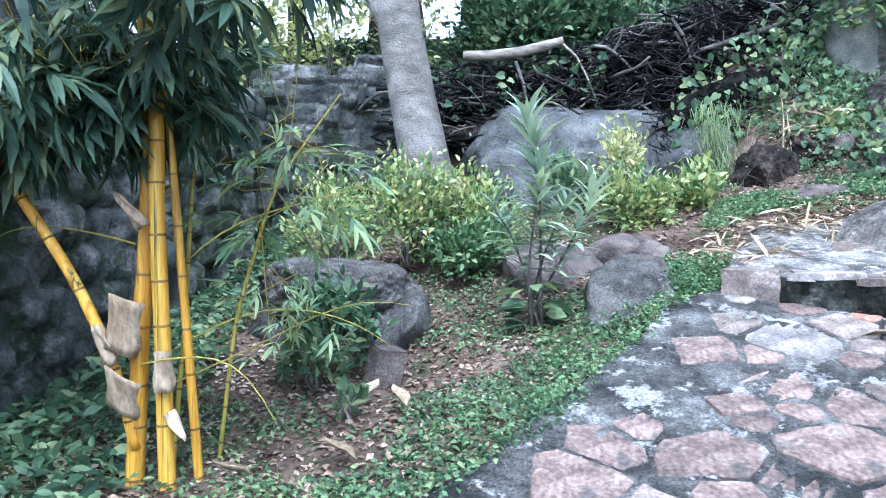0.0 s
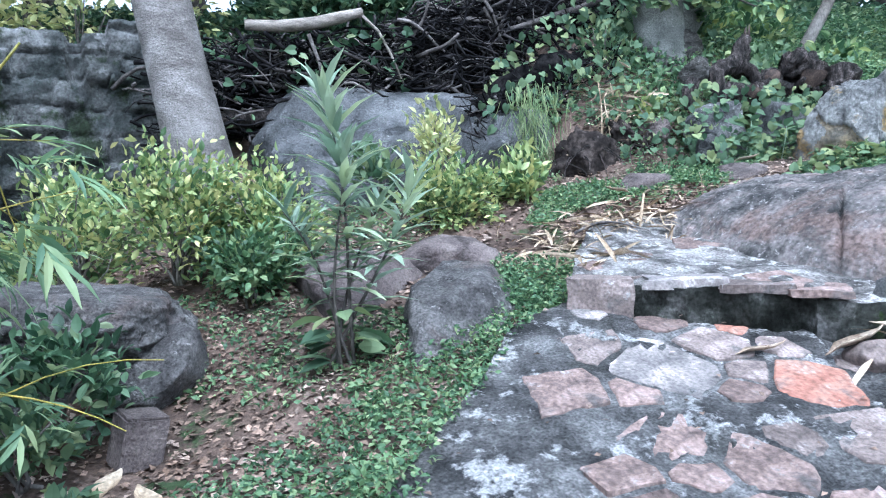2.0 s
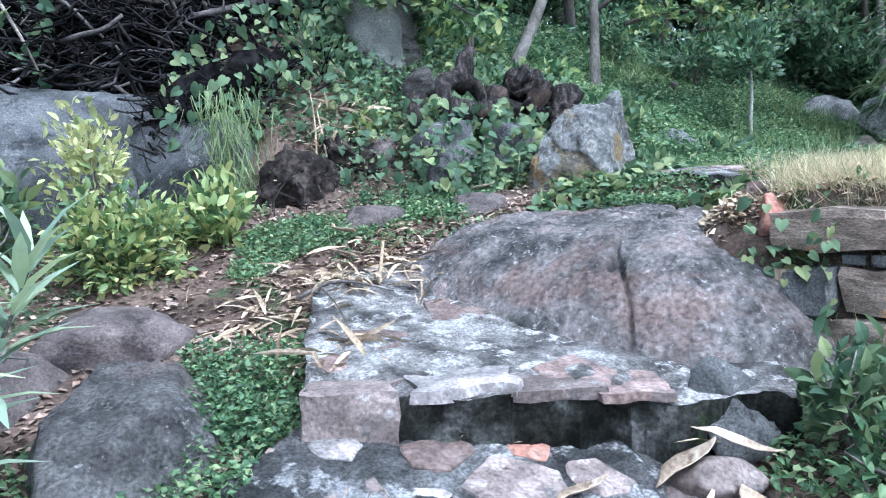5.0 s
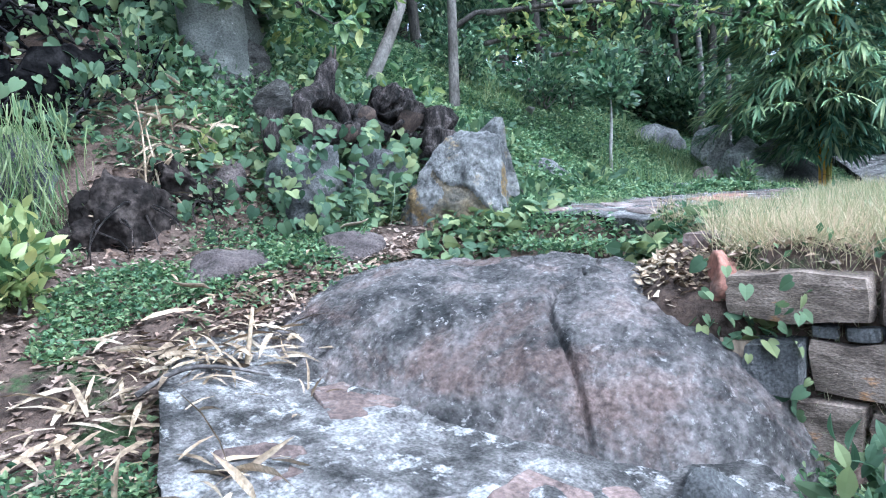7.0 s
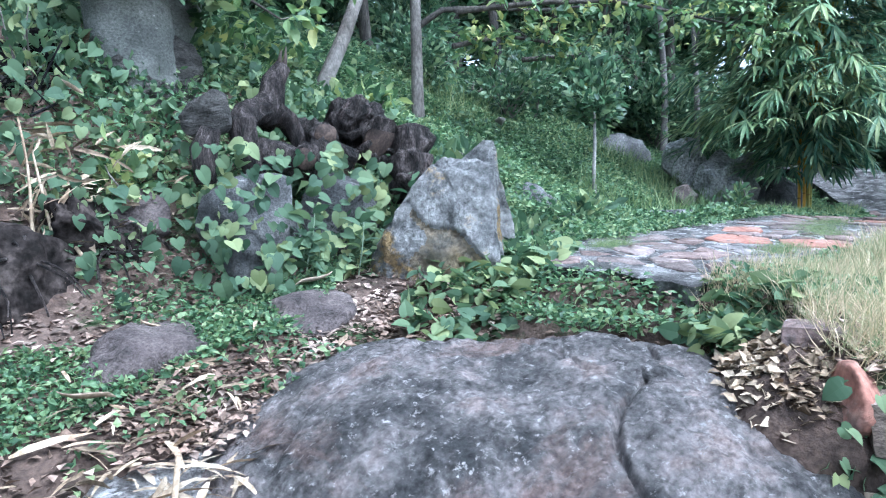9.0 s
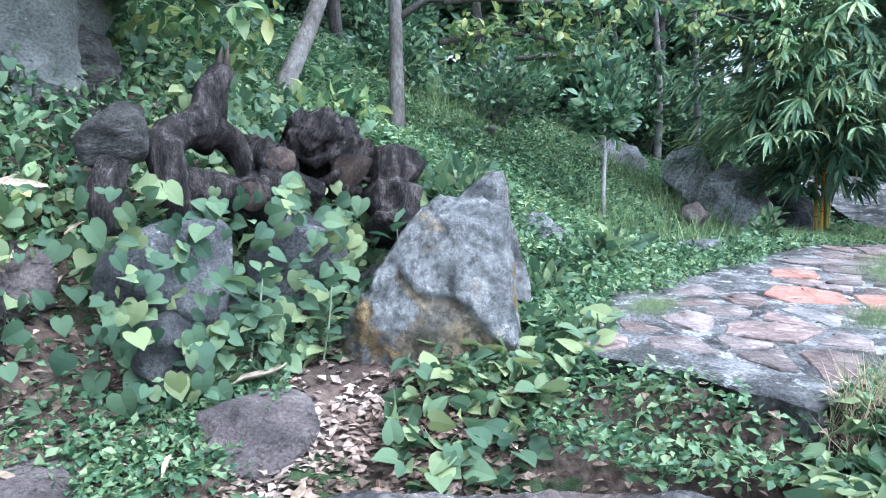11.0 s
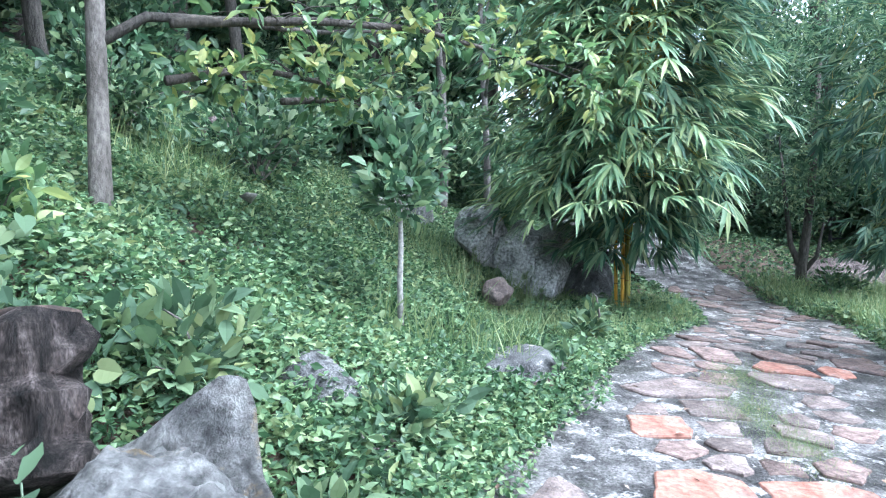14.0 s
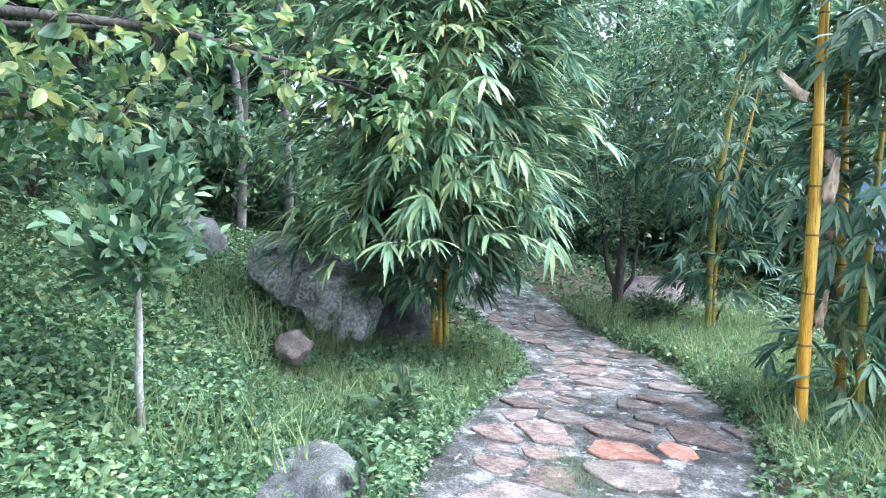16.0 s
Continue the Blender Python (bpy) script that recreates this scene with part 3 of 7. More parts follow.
def paving(name, poly, fn, depth, step, material, label, uneven=0.012, riser=None, rag=1.0):
    """A mortar bed that follows fn inside poly, with sides that go down by depth."""
    xs = np.array([p[0] for p in poly])
    ys = np.array([p[1] for p in poly])
    bm = bmesh.new()
    X = np.arange(xs.min(), xs.max(), step)
    Y = np.arange(ys.min(), ys.max(), step)
    cx, cy = np.meshgrid(X + step / 2, Y + step / 2)
    wob = 0.03 * wave(cx, cy, 9.0)
    keep = side(poly, cx + wob, cy + wob)
    made = {}

    def corner(i, j):
        if (i, j) not in made:
            x, y = xs.min() + i * step, ys.min() + j * step
            jx, jy = 0.25 * step * math.sin(i * 7.3 + j * 3.1), 0.25 * step * math.sin(i * 2.9 + j * 8.7)
            z = float(fn(x, y)) + uneven * float(wave(x, y, 4.2)) + 0.5 * uneven * float(wave(x, y, 15.0, 2.0))
            made[i, j] = bm.verts.new((x + jx, y + jy, z))
        return made[i, j]
    for j in range(len(Y)):
        for i in range(len(X)):
            if keep[j, i]:
                bm.faces.new((corner(i, j), corner(i + 1, j), corner(i + 1, j + 1), corner(i, j + 1)))
    edges = [e for e in bm.edges if len(e.link_faces) == 1]
    for v in {v for e in edges for v in e.verts}:
        best = None
        for (ax, ay), (bx, by) in zip(poly, poly[1:] + poly[:1]):
            t = max(0.0, min(1.0, ((v.co.x - ax) * (bx - ax) + (v.co.y - ay) * (by - ay)) / ((bx - ax) ** 2 + (by - ay) ** 2)))
            q = (ax + t * (bx - ax), ay + t * (by - ay))
            d = math.hypot(q[0] - v.co.x, q[1] - v.co.y)
            if best is None or d < best[0]:
                best = (d, q)
        g = rag * (0.02 * noise.noise(Vector((best[1][0] * 5, best[1][1] * 5, 0))) + 0.012 * noise.noise(Vector((best[1][0] * 17, best[1][1] * 17, 3))))
        v.co.x, v.co.y = best[1][0] + g, best[1][1] + g
    for k in range(3 if riser else 1):
        ex = bmesh.ops.extrude_edge_only(bm, edges=edges)
        low = [g for g in ex["geom"] if isinstance(g, bmesh.types.BMVert)]
        for v in low:
            v.co.z -= depth / (3 if riser else 1)
            if riser:
                r = 0.05 * noise.noise(Vector((v.co.x * 6, v.co.y * 6, k * 1.7))) + 0.025 * noise.noise(Vector((v.co.x * 19, v.co.y * 19, k * 3.1)))
                v.co.x += r + (0.01 if k == 0 else 0)
                v.co.y += r + (0.01 if k == 0 else 0)
        edges = [g for g in ex["geom"] if isinstance(g, bmesh.types.BMEdge) and len(g.link_faces) == 1]
    bm.normal_update()
    me = bpy.data.meshes.new(name)
    bm.to_mesh(me)
    bm.free()
    me.materials.append(material)
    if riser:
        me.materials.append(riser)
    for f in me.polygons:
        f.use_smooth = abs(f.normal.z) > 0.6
        # Every upright face takes the darker riser mortar.
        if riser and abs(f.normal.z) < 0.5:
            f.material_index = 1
    ob = new(name, me)
    return tagged(ob, label, "pavement", kind="structure")


lower_path = paving("pavement_lower", LOWER, lower_z, 0.2, 0.05, M_MORTAR, "weathered grey mortar bed of the lower stone path")
step_block = paving("pavement_step", STEP, step_z, 0.36, 0.05, M_MORTAR_PALE, "pale mortar step with a much darker, moss-spotted front", 0.02, M_RISER, 1.9)
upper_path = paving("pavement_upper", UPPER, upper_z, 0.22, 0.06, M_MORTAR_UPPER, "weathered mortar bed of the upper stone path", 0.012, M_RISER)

# ---- rock outcrop in the path ----
u1, u2 = np.array([0.28, -0.96]), np.array([0.96, 0.28])
na, nb = 440, 300
A, B = np.meshgrid(np.linspace(-1, 1, na), np.linspace(-1, 1, nb))
ea, eb = A * 1.62, B * 1.12
X = 4.06 + ea * u1[0] + eb * u2[0]
Y = 5.42 + ea * u1[1] + eb * u2[1]
R = (np.abs(ea / np.where(ea < 0, 1.5, 1.4)) ** 2.6 + np.abs(eb / 0.98) ** 2.6) ** (1 / 2.6)
Z = 1.1 + 0.47 * (1 - np.clip(R, 0, 1.2) ** 3.6) + 0.36 * (eb + 0.95) / 1.9 - 0.5 * np.clip(R - 0.97, 0, 1)
Z += 0.02 * wave(X, Y, 3.1) + 0.008 * wave(X, Y, 9.0, 2.0)
crack = np.abs((ea - 0.42) - 0.1 * np.sin(eb * 5) + 0.12 * eb)
Z -= 0.05 * np.exp(-(crack / 0.013) ** 2) * (eb < 0.75) + 0.012 * np.exp(-(crack / 0.06) ** 2)
crack2 = np.abs((ea + 0.62) - 0.35 * eb - 0.06 * np.sin(eb * 9))
Z -= 0.02 * np.exp(-(crack2 / 0.02) ** 2)
for line, wide, deep in (([(-0.6, 0.35), (-0.4, 0.45), (-0.07, 0.5), (0.22, 0.48)], 0.014, 0.022), ([(-0.07, 0.5), (0.25, 0.1), (0.42, 0.06)], 0.01, 0.014),
                         ([(0.28, 0.85), (0.38, 0.42), (0.5, 0.5), (0.58, 0.75)], 0.016, 0.03), ([(0.56, 0.66), (0.65, 0.5), (0.8, 0.4)], 0.014, 0.025), ([(-1.1, 0.1), (-0.85, 0.35), (-0.5, 0.62), (0.0, 0.68)], 0.018, 0.024)):
    near = np.full(X.shape, 9.0)
    wob = 0.03 * wave(X, Y, 7.0, 1.0)
    for (a0, b0), (a1, b1) in zip(line, line[1:]):
        t = np.clip(((ea - a0) * (a1 - a0) + (eb - b0) * (b1 - b0)) / ((a1 - a0) ** 2 + (b1 - b0) ** 2), 0, 1)
        near = np.minimum(near, np.hypot(ea + wob - a0 - t * (a1 - a0), eb + wob - b0 - t * (b1 - b0)))
    Z -= 2.1 * deep * np.exp(-(near / (0.8 * wide)) ** 2)
Z += 0.009 * wave(X, Y, 19.0, 3.0) + 0.006 * wave(X, Y, 41.0, 5.0) + rng.normal(size=X.shape) * 0.0016
ledge = 0.5 + 0.08 * np.sin(ea * 4)
Z -= 0.02 * smooth01((eb - ledge) / 0.03) * (np.abs(ea) < 1.0)
ii = (np.arange(nb - 1)[:, None] * na + np.arange(na - 1)[None, :]).ravel()
outcrop = link("rock_outcrop", raw_mesh("rock_outcrop", np.stack([X, Y, Z], -1).reshape(-1, 3), np.stack([ii, ii + 1, ii + na + 1, ii + na], 1)), M_DOME)
tagged(outcrop, "broad bare granite outcrop, cracked, rising from the path", "rock")

plate = link("plate", rock_mesh("plate", (0.2, 0.15, 0.035), 33, 5, 0.16, 12, 0.66, 0.03), M_DOME, outcrop, "loose flat plate of the same granite")
plate.matrix_world = pose(4.36, 5.0, 1.742, 4, -9, 64)

# ---- stones of the step's front ----
def front_stone(name, along, length, z, thick, deep, over, material, seed, label=""):
    """A rough slab set in the step's front edge, measured along it from the garden end."""
    a, d = Vector((1.95, 5.03, 0)), Vector((1.1, -0.83, 0)).normalized()
    inward = Vector((-d.y, d.x, 0))
    bm = bmesh.new()
    bmesh.ops.create_cube(bm, size=1.0)
    bmesh.ops.subdivide_edges(bm, edges=bm.edges[:], cuts=5, use_grid_fill=True)
    off = Vector((seed * 2.7, seed * 1.3, seed))
    for v in bm.verts:
        p = Vector((v.co.x * length, v.co.y * deep, v.co.z * thick))
        p.y += 0.09 * noise.noise(Vector((p.x * 5, seed, 0))) * (0.5 - v.co.y)
        p.x += 0.07 * noise.noise(Vector((p.y * 6, seed, 5)))
        v.co = p + Vector((noise.noise(p * 9 + off), noise.noise(p * 9 - off), 0.5 * noise.noise(p * 8 + off * 2))) * 0.022
    ob = part(name, bm, material, step_block, label, smooth=False)
    at = a + d * along + inward * (deep / 2 - over)
    ob.matrix_world = pose(at.x, at.y, z, 0, 0, math.degrees(math.atan2(d.y, d.x))) @ pose(0, 0, 0, 2, 1.5 - seed % 3, 0)
    return ob


front_stone("block", 0.17, 0.36, 1.06, 0.26, 0.3, 0.035, M_STONE_PINK, 3, "pale pinkish grey block at the step's end")
front_stone("edge_slab", 0.6, 0.42, 1.16, 0.05, 0.3, 0.015, M_STONE_GREY, 5)
front_stone("edge_slab", 0.98, 0.36, 1.14, 0.045, 0.26, 0.03, M_STONE_PINK, 7)
front_stone("edge_slab", 1.29, 0.3, 1.12, 0.04, 0.3, 0.035, M_STONE_RED, 9)

# ---- ruined wall ----
def old_wall(name, a, b, height, label, seed, thick=0.45):
    """A rubble wall: uneven courses of blocks with sunk joints and a broken top."""
    a, b = Vector((*a, 0)), Vector((*b, 0))
    along = (b - a)
    length = along.length
    along.normalize()
    out = Vector((along.y, -along.x, 0))
    n, k = int(length / 0.045), 130
    verts, quads = [], []
    for i in range(n + 1):
        s = length * i / n
        p = a + along * s
        top = height + 0.16 * round(1.6 * noise.noise(Vector((s * 0.9, seed, 0)))) + 0.1 * round(1.5 * noise.noise(Vector((s * 2.6, seed, 4)))) + 0.03 * noise.noise(Vector((s * 9, seed, 0)))
        foot = float(ground_z(p.x, p.y)) - 0.3
        for j in range(k):
            f = j / (k - 1)
            if f < 0.46:
                d, h = thick / 2, foot + (top - foot) * f / 0.46
            elif f < 0.54:
                d, h = thick / 2 * (1 - (f - 0.46) / 0.04), top + 0.03
            else:
                d, h = -thick / 2, foot + (top - foot) * (1 - f) / 0.46
            hw = h + 0.05 * noise.noise(Vector((s * 1.7, h * 1.2, seed)))
            row = math.floor(hw / 0.27)
            width = 0.3 + 0.2 * abs(math.sin(row * 5.1 + seed))
            sw = s + row * 0.37 + 0.05 * noise.noise(Vector((s * 2, h * 3, seed + 7)))
            col = math.floor(sw / width)
            edge = min(hw / 0.27 - row, 1 - hw / 0.27 + row, (sw / width - col) * width / 0.27, (1 - sw / width + col) * width / 0.27)
            block = 0.06 * math.sin(row * 12.9 + col * 78.2 + seed * 3) - 0.07 * max(0.0, 1 - edge / 0.13)
            r = block + 0.045 * noise.noise(Vector((s * 2.2, h * 2.2, f * 3 + seed))) + 0.03 * noise.noise(Vector((s * 8, h * 8, f * 3))) + 0.016 * noise.noise(Vector((s * 21, h * 21, f * 3)))
            q = p + out * (d + (r if d > 0 else -r))
            verts.append((q.x, q.y, h))
    for i in range(n):
        for j in range(k - 1):
            c = i * k + j
            quads.append((c, c + 1, c + k + 1, c + k))
    ob = link(name, raw_mesh(name, verts, quads), M_OLDWALL)
    return tagged(ob, label, "wall", kind="structure")


old_wall("wall_ruin_west", (-3.15, 1.5), (-2.3, 8.9), 3.0, "tall grey stained old masonry wall behind bamboo", 1.0)
old_wall("wall_ruin_north", (-2.35, 9.1), (-0.35, 9.55), 3.42, "broken grey mossy masonry wall beside a tree", 2.2)

# ---- rocks ----
rock("boulder", (1.4, 5.47, 0.76), (0.52, 0.84, 0.56), 57, M_ROCK_RUGGED, "rough grey wedge-shaped boulder at the edge of the path", (16, -10, -36), sharp=0.6, cuts=17, detail=6, rough=0.12, fine=0.05, flats=[((-0.7, -0.5, 0.5), 0.6), ((0.1, 0.1, 1), 0.66)])
rock("flat_rock", (0.95, 6.35, 1.0), (0.55, 0.5, 0.33), 12, M_PINKROCK, "low pinkish grey rock among weeds", (8, 0, 20))
rock("ledge_rock", (-0.86, 5.95, 0.95), (0.84, 0.64, 0.34), 13, M_ROCK_RUGGED, "flat topped pinkish rock ledge with a shaded hollow", (3, 5, -8), sharp=0.74, cuts=14, detail=6, fine=0.06, flats=[((0.05, 0, 1), 0.66), ((0.1, -1, -0.25), 0.7), ((0.9, -0.3, 0.2), 0.75)])
rock("ledge_rock", (-0.38, 5.72, 0.66), (0.42, 0.36, 0.34), 92, M_ROCK_RUGGED, "cracked pinkish rock carrying the ledge", (0, 6, 24), sharp=0.66, cuts=12)
# Dark rock added in place of the shaded hollow below the ledge.
rock("ledge_foot_rock", (-1.05, 5.95, 0.5), (0.6, 0.42, 0.46), 14, M_ROCK_DARK, "dark filler rock standing in for the ledge's shaded hollow")
rock("side_rock", (1.75, 6.6, 1.15), (0.5, 0.35, 0.25), 15, M_PINKROCK, "reddish rock beside the straw heap", (0, 0, 10))
rock("soil_rock", (3.72, 7.05, 1.62), (0.42, 0.33, 0.27), 16, M_PINKROCK, "low earth coloured rock in the bank", (14, 0, 25))
rock("bank_rock", (4.5, 6.82, 1.82), (0.36, 0.26, 0.12), 17, M_PINKROCK, "flat reddish brown rock on leaf litter", (0, 0, 30), sharp=0.7)
rock("great_rock", (1.8, 9.15, 1.7), (1.72, 1.0, 1.36), 18, M_ROCK_GREAT, "large smooth grey rock under a brushwood heap", (-8, 4, 4), detail=6, sharp=0.84, rough=0.16, fine=0.03, flats=[((-0.1, -0.25, 1), 0.86), ((0.85, -0.5, 0.15), 0.74), ((0.25, -1, 0.25), 0.8), ((-0.45, -0.8, 0.5), 0.78)])
rock("shoulder_rock", (3.05, 8.75, 2.05), (0.75, 0.6, 0.72), 19, M_ROCK_GREAT, "grey shoulder of rock with creepers", (0, 0, 20), sharp=0.7)
upright = rock("standing_rock", (5.40, 6.52, 2.12), (0.45, 0.43, 0.57), 20, M_ROCK_OCHRE, "upright grey rock with ochre lichen beside the path", (0, 0, 0), detail=6, sharp=0.92, rough=0.1, cuts=5, fine=0.06, flats=[((-0.3, 0.66, 0.7), 0.66), ((-0.85, -0.4, 0.3), 0.62), ((-0.9, -0.4, -0.3), 0.66), ((0.36, -0.9, 0.1), 0.7), ((-0.25, -0.2, 0.97), 0.84), ((0.2, 0.1, 1), 0.93)])
for v in upright.data.vertices:
    # a slanting overhang with a worn hollow under it
    u = v.co.x * 0.41 - v.co.y * 0.91
    d = 0.19 - 0.63 * (u + 0.09) + 0.03 * math.sin(u * 19) - v.co.z
    k = float(smooth01(np.array(d / 0.025))) * math.exp(-max(d, 0) / 0.14) * float(smooth01(np.array((u + 0.24) / 0.08)))
    v.co.x += 0.91 * 0.035 * k
    v.co.y += 0.41 * 0.035 * k
    s = abs(u - 0.12 + 0.35 * v.co.z + 0.04 * math.sin(v.co.z * 14))
    v.co.x += 0.018 * math.exp(-(s / 0.012) ** 2) * (v.co.z > -0.1)
upright.data.materials.append(M_OCHRE_FACE)
for f in upright.data.polygons:
    u = f.center.x * 0.41 - f.center.y * 0.91
    f.material_index = int(f.center.z < 0.17 - 0.63 * (u + 0.09) + 0.03 * math.sin(u * 19) and u > -0.14 + 0.05 * math.sin(f.center.z * 23) and f.normal.x < 0.3)
point = new("pointed_rock")
tagged(point, "pointed pinkish grey slab leaning behind the upright rock", "rock")
bm = bmesh.new()
bmesh.ops.create_cone(bm, cap_ends=True, segments=6, radius1=0.55, radius2=0.03, depth=0.6)
bmesh.ops.subdivide_edges(bm, edges=bm.edges[:], cuts=7, use_grid_fill=True)
for v in bm.verts:
    v.co = Vector((v.co.x * 0.42, v.co.y - 0.6 * v.co.z, v.co.z)) + Vector((noise.noise(v.co * 7), noise.noise(v.co * 7 + Vector((4, 0, 0))), noise.noise(v.co * 9))) * 0.022
part("slab", bm, M_ROCK_OCHRE, point, smooth=False)
point.matrix_world = pose(5.76, 6.62, 2.46, 0, 0, 0)
rock("bank_stone", (5.36, 7.33, 2.38), (0.33, 0.26, 0.32), 22, M_ROCK, "grey block of stone in the vine bank", (0, 6, 10), group="stones of the bank", sharp=0.66)
rock("bank_stone", (4.66, 7.36, 2.26), (0.36, 0.24, 0.3), 23, M_ROCK, "dark stone behind heart-shaped vine leaves", (0, -8, 0), group="stones of the bank", sharp=0.66)
rock("bank_stone", (4.42, 7.16, 2.06), (0.22, 0.18, 0.17), 24, M_ROCK_DARK, "dark stone behind heart-shaped vine leaves", (0, -8, 40), group="stones of the bank", sharp=0.66)
rock("bank_stone", (4.2, 7.85, 2.3), (0.2, 0.25, 0.2), 25, M_PINKROCK, "pale pinkish stone in dry leaves", (0, 0, 40), group="stones of the bank")
rock("root_earth", (3.52, 7.84, 1.95), (0.62, 0.34, 0.46), 26, M_EARTH, "dark crumbling bank of earth and roots", (0, 0, 8), rough=0.3, cuts=14, sharp=0.62, fine=0.2, detail=5, category="earth clod")
rock("root_earth", (4.02, 7.88, 2.12), (0.45, 0.32, 0.4), 94, M_EARTH, "dark crumbling bank of earth and roots", (0, 0, 30), rough=0.3, cuts=14, sharp=0.62, fine=0.2, detail=5, category="earth clod")
rock("earth_mound", (4.6, 4.5, 1.49), (0.52, 0.42, 0.36), 61, M_SOIL, "earth bank heaped with dry leaves beside the wall", (0, 0, 0), category="earth", sharp=1.2, rough=0.08)
rock("orange_stone", (4.3, 4.36, 1.74), (0.17, 0.12, 0.13), 62, M_STONE_ORANGE, "orange stone at the end of the dry-stone wall", (0, 0, 10), sharp=0.62, group="orange stones above the wall")
rock("orange_stone", (4.72, 4.26, 1.86), (0.24, 0.14, 0.07), 63, M_STONE_ORANGE, "flat orange stone bedded in leaf litter", (0, 4, 24), sharp=0.62, group="orange stones above the wall")
rock("orange_stone", (4.45, 4.12, 1.8), (0.1, 0.12, 0.06), 64, M_STONE_RED, "small reddish stone in leaf litter above the wall", (0, 4, 50), sharp=0.62, group="orange stones above the wall")
rock("cut_stone", (8.66, 6.0, 2.15), (0.42, 0.3, 0.2), 27, M_ROCK, "flat grey cut stone at the path's edge", (0, 0, -14), sharp=0.7, flats=[((0.05, 0, 1), 0.42)])
rock("weed_rock", (7.2, 6.86, 2.36), (0.2, 0.24, 0.17), 95, M_ROCK, "low grey rock among broad-leaved weeds", (0, 0, 20), sharp=0.64)
rock("cut_stone", (8.52, 5.92, 2.04), (0.26, 0.24, 0.1), 28, M_ROCK, "flat grey cut stone at the path's edge", (0, 0, 20), sharp=0.58)
rock("red_stone", (10.95, 6.44, 2.36), (0.2, 0.15, 0.13), 29, M_STONE_PINK, "reddish stone among low weeds")
for x, y, z, a, b, c, seed in ((12.55, 6.12, 2.38, 0.3, 0.3, 0.32, 30), (12.6, 6.45, 2.6, 0.34, 0.32, 0.42, 48), (12.7, 6.85, 2.84, 0.36, 0.34, 0.4, 49), (13.2, 6.15, 2.75, 0.5, 0.36, 0.2, 51)):
    rock("slope_rock", (x, y, z), (a, b, c), seed, M_ROCK_PALE, "pale grey rock of a rugged face on the weedy slope", (0, 14, 10 * (seed % 7)), group="rocks of the slope", sharp=0.66, cuts=12, fine=0.06, detail=5)
rock("slope_rock", (13.15, 5.72, 2.2), (0.4, 0.36, 0.44), 31, M_ROCK, "dark grey rock behind bamboo", (0, 0, 0))
rock("slope_rock", (12.8, 5.6, 2.12), (0.26, 0.24, 0.3), 32, M_ROCK, "dark grey rock behind bamboo", (0, 0, 50))
rock("slope_rock", (14.0, 8.3, 2.9), (0.9, 0.6, 0.5), 33, M_ROCK, "grey rock in the shade of trees", (0, 0, 10))
rock("hill_rock", (11.2, 9.4, 3.92), (0.28, 0.25, 0.18), 34, M_PINKROCK, "pale stone on the weedy hillside")
rock("far_rock", (22.0, 1.9, 3.0), (1.5, 0.9, 0.6), 35, M_ROCK_DARK, "dark rounded rock far along the path", (0, 6, 10))
rock("far_rock", (22.8, 1.0, 2.6), (1.4, 1.0, 0.55), 36, M_ROCK_DARK, "dark rounded rock far along the path")
rock("verge_rock", (16.2, 1.9, 1.9), (1.3, 0.8, 0.42), 37, M_PINKROCK, "pale pinkish rock beyond the path", (0, 0, -20))
rock("verge_rock", (8.1, 3.95, 2.06), (0.16, 0.11, 0.08), 38, M_ROCK_PALE, "small pale stone on the path's verge")
rock("verge_rock", (3.1, 3.96, 0.8), (0.2, 0.16, 0.1), 39, M_STONE_PINK, "flat reddish grey stone with dry leaves beside the step", (-24, 10, -30), sharp=0.72, fine=0.03)
rock("step_rock", (3.42, 4.12, 0.98), (0.26, 0.22, 0.24), 93, M_ROCK, "grey stone closing the end of the step", (0, 0, 30), sharp=0.66)
for i, (x, y, s) in enumerate(((18.4, -0.8, 0.36), (17.9, -0.1, 0.33), (17.5, 0.5, 0.3), (19.0, -1.5, 0.36))):
    rock("kerb_stone", (x, y, 1.85), (s, s * 0.8, 0.27), 40 + i, M_PALEWALL, "pale rounded kerb stone beyond the bamboo", (0, 0, 40), group="kerb stones", category="stone")
block = new("cut_block")
tagged(block, "small upright dressed stone block in leaf litter", "stone")
bm = bmesh.new()
bmesh.ops.create_cube(bm, size=1.0)
bmesh.ops.bevel(bm, geom=bm.edges[:], offset=0.06, segments=2, affect="EDGES")
for v in bm.verts:
    v.co = Vector((v.co.x * 0.22, v.co.y * 0.2, v.co.z * 0.28)) + Vector((noise.noise(v.co * 3), noise.noise(v.co * 3 + Vector((5, 0, 0))), 0)) * 0.02
part("stone", bm, M_PINKROCK, block, smooth=False)
block.matrix_world = pose(-0.4, 5.04, 0.5, 6, 9, 28)

# ---- trees ----
def crown_arrays(centre, radius, clumps, per, size, droop=0.15, wide=0.5, shell=0.45):
    c = rand_dirs(clumps) * (rng.uniform(shell, 1, (clumps, 1)) ** 0.6) * np.asarray(radius) + np.asarray(centre)
    spread_r = 0.30 * float(np.mean(radius)) * rng.uniform(0.6, 1.3, clumps)
    k = np.repeat(np.arange(clumps), per)
    P = c[k] + rng.normal(size=(len(k), 3)) * (spread_r[k] * 0.55)[:, None] * np.array([1, 1, 0.7])
    D = rand_dirs(len(k))
    D[:, 2] -= droop
    N = rand_dirs(len(k), 1.0)
    return c, flat_leaf_arrays(P, D, N, rng.uniform(0.7, 1.3, len(k)) * size, wide)


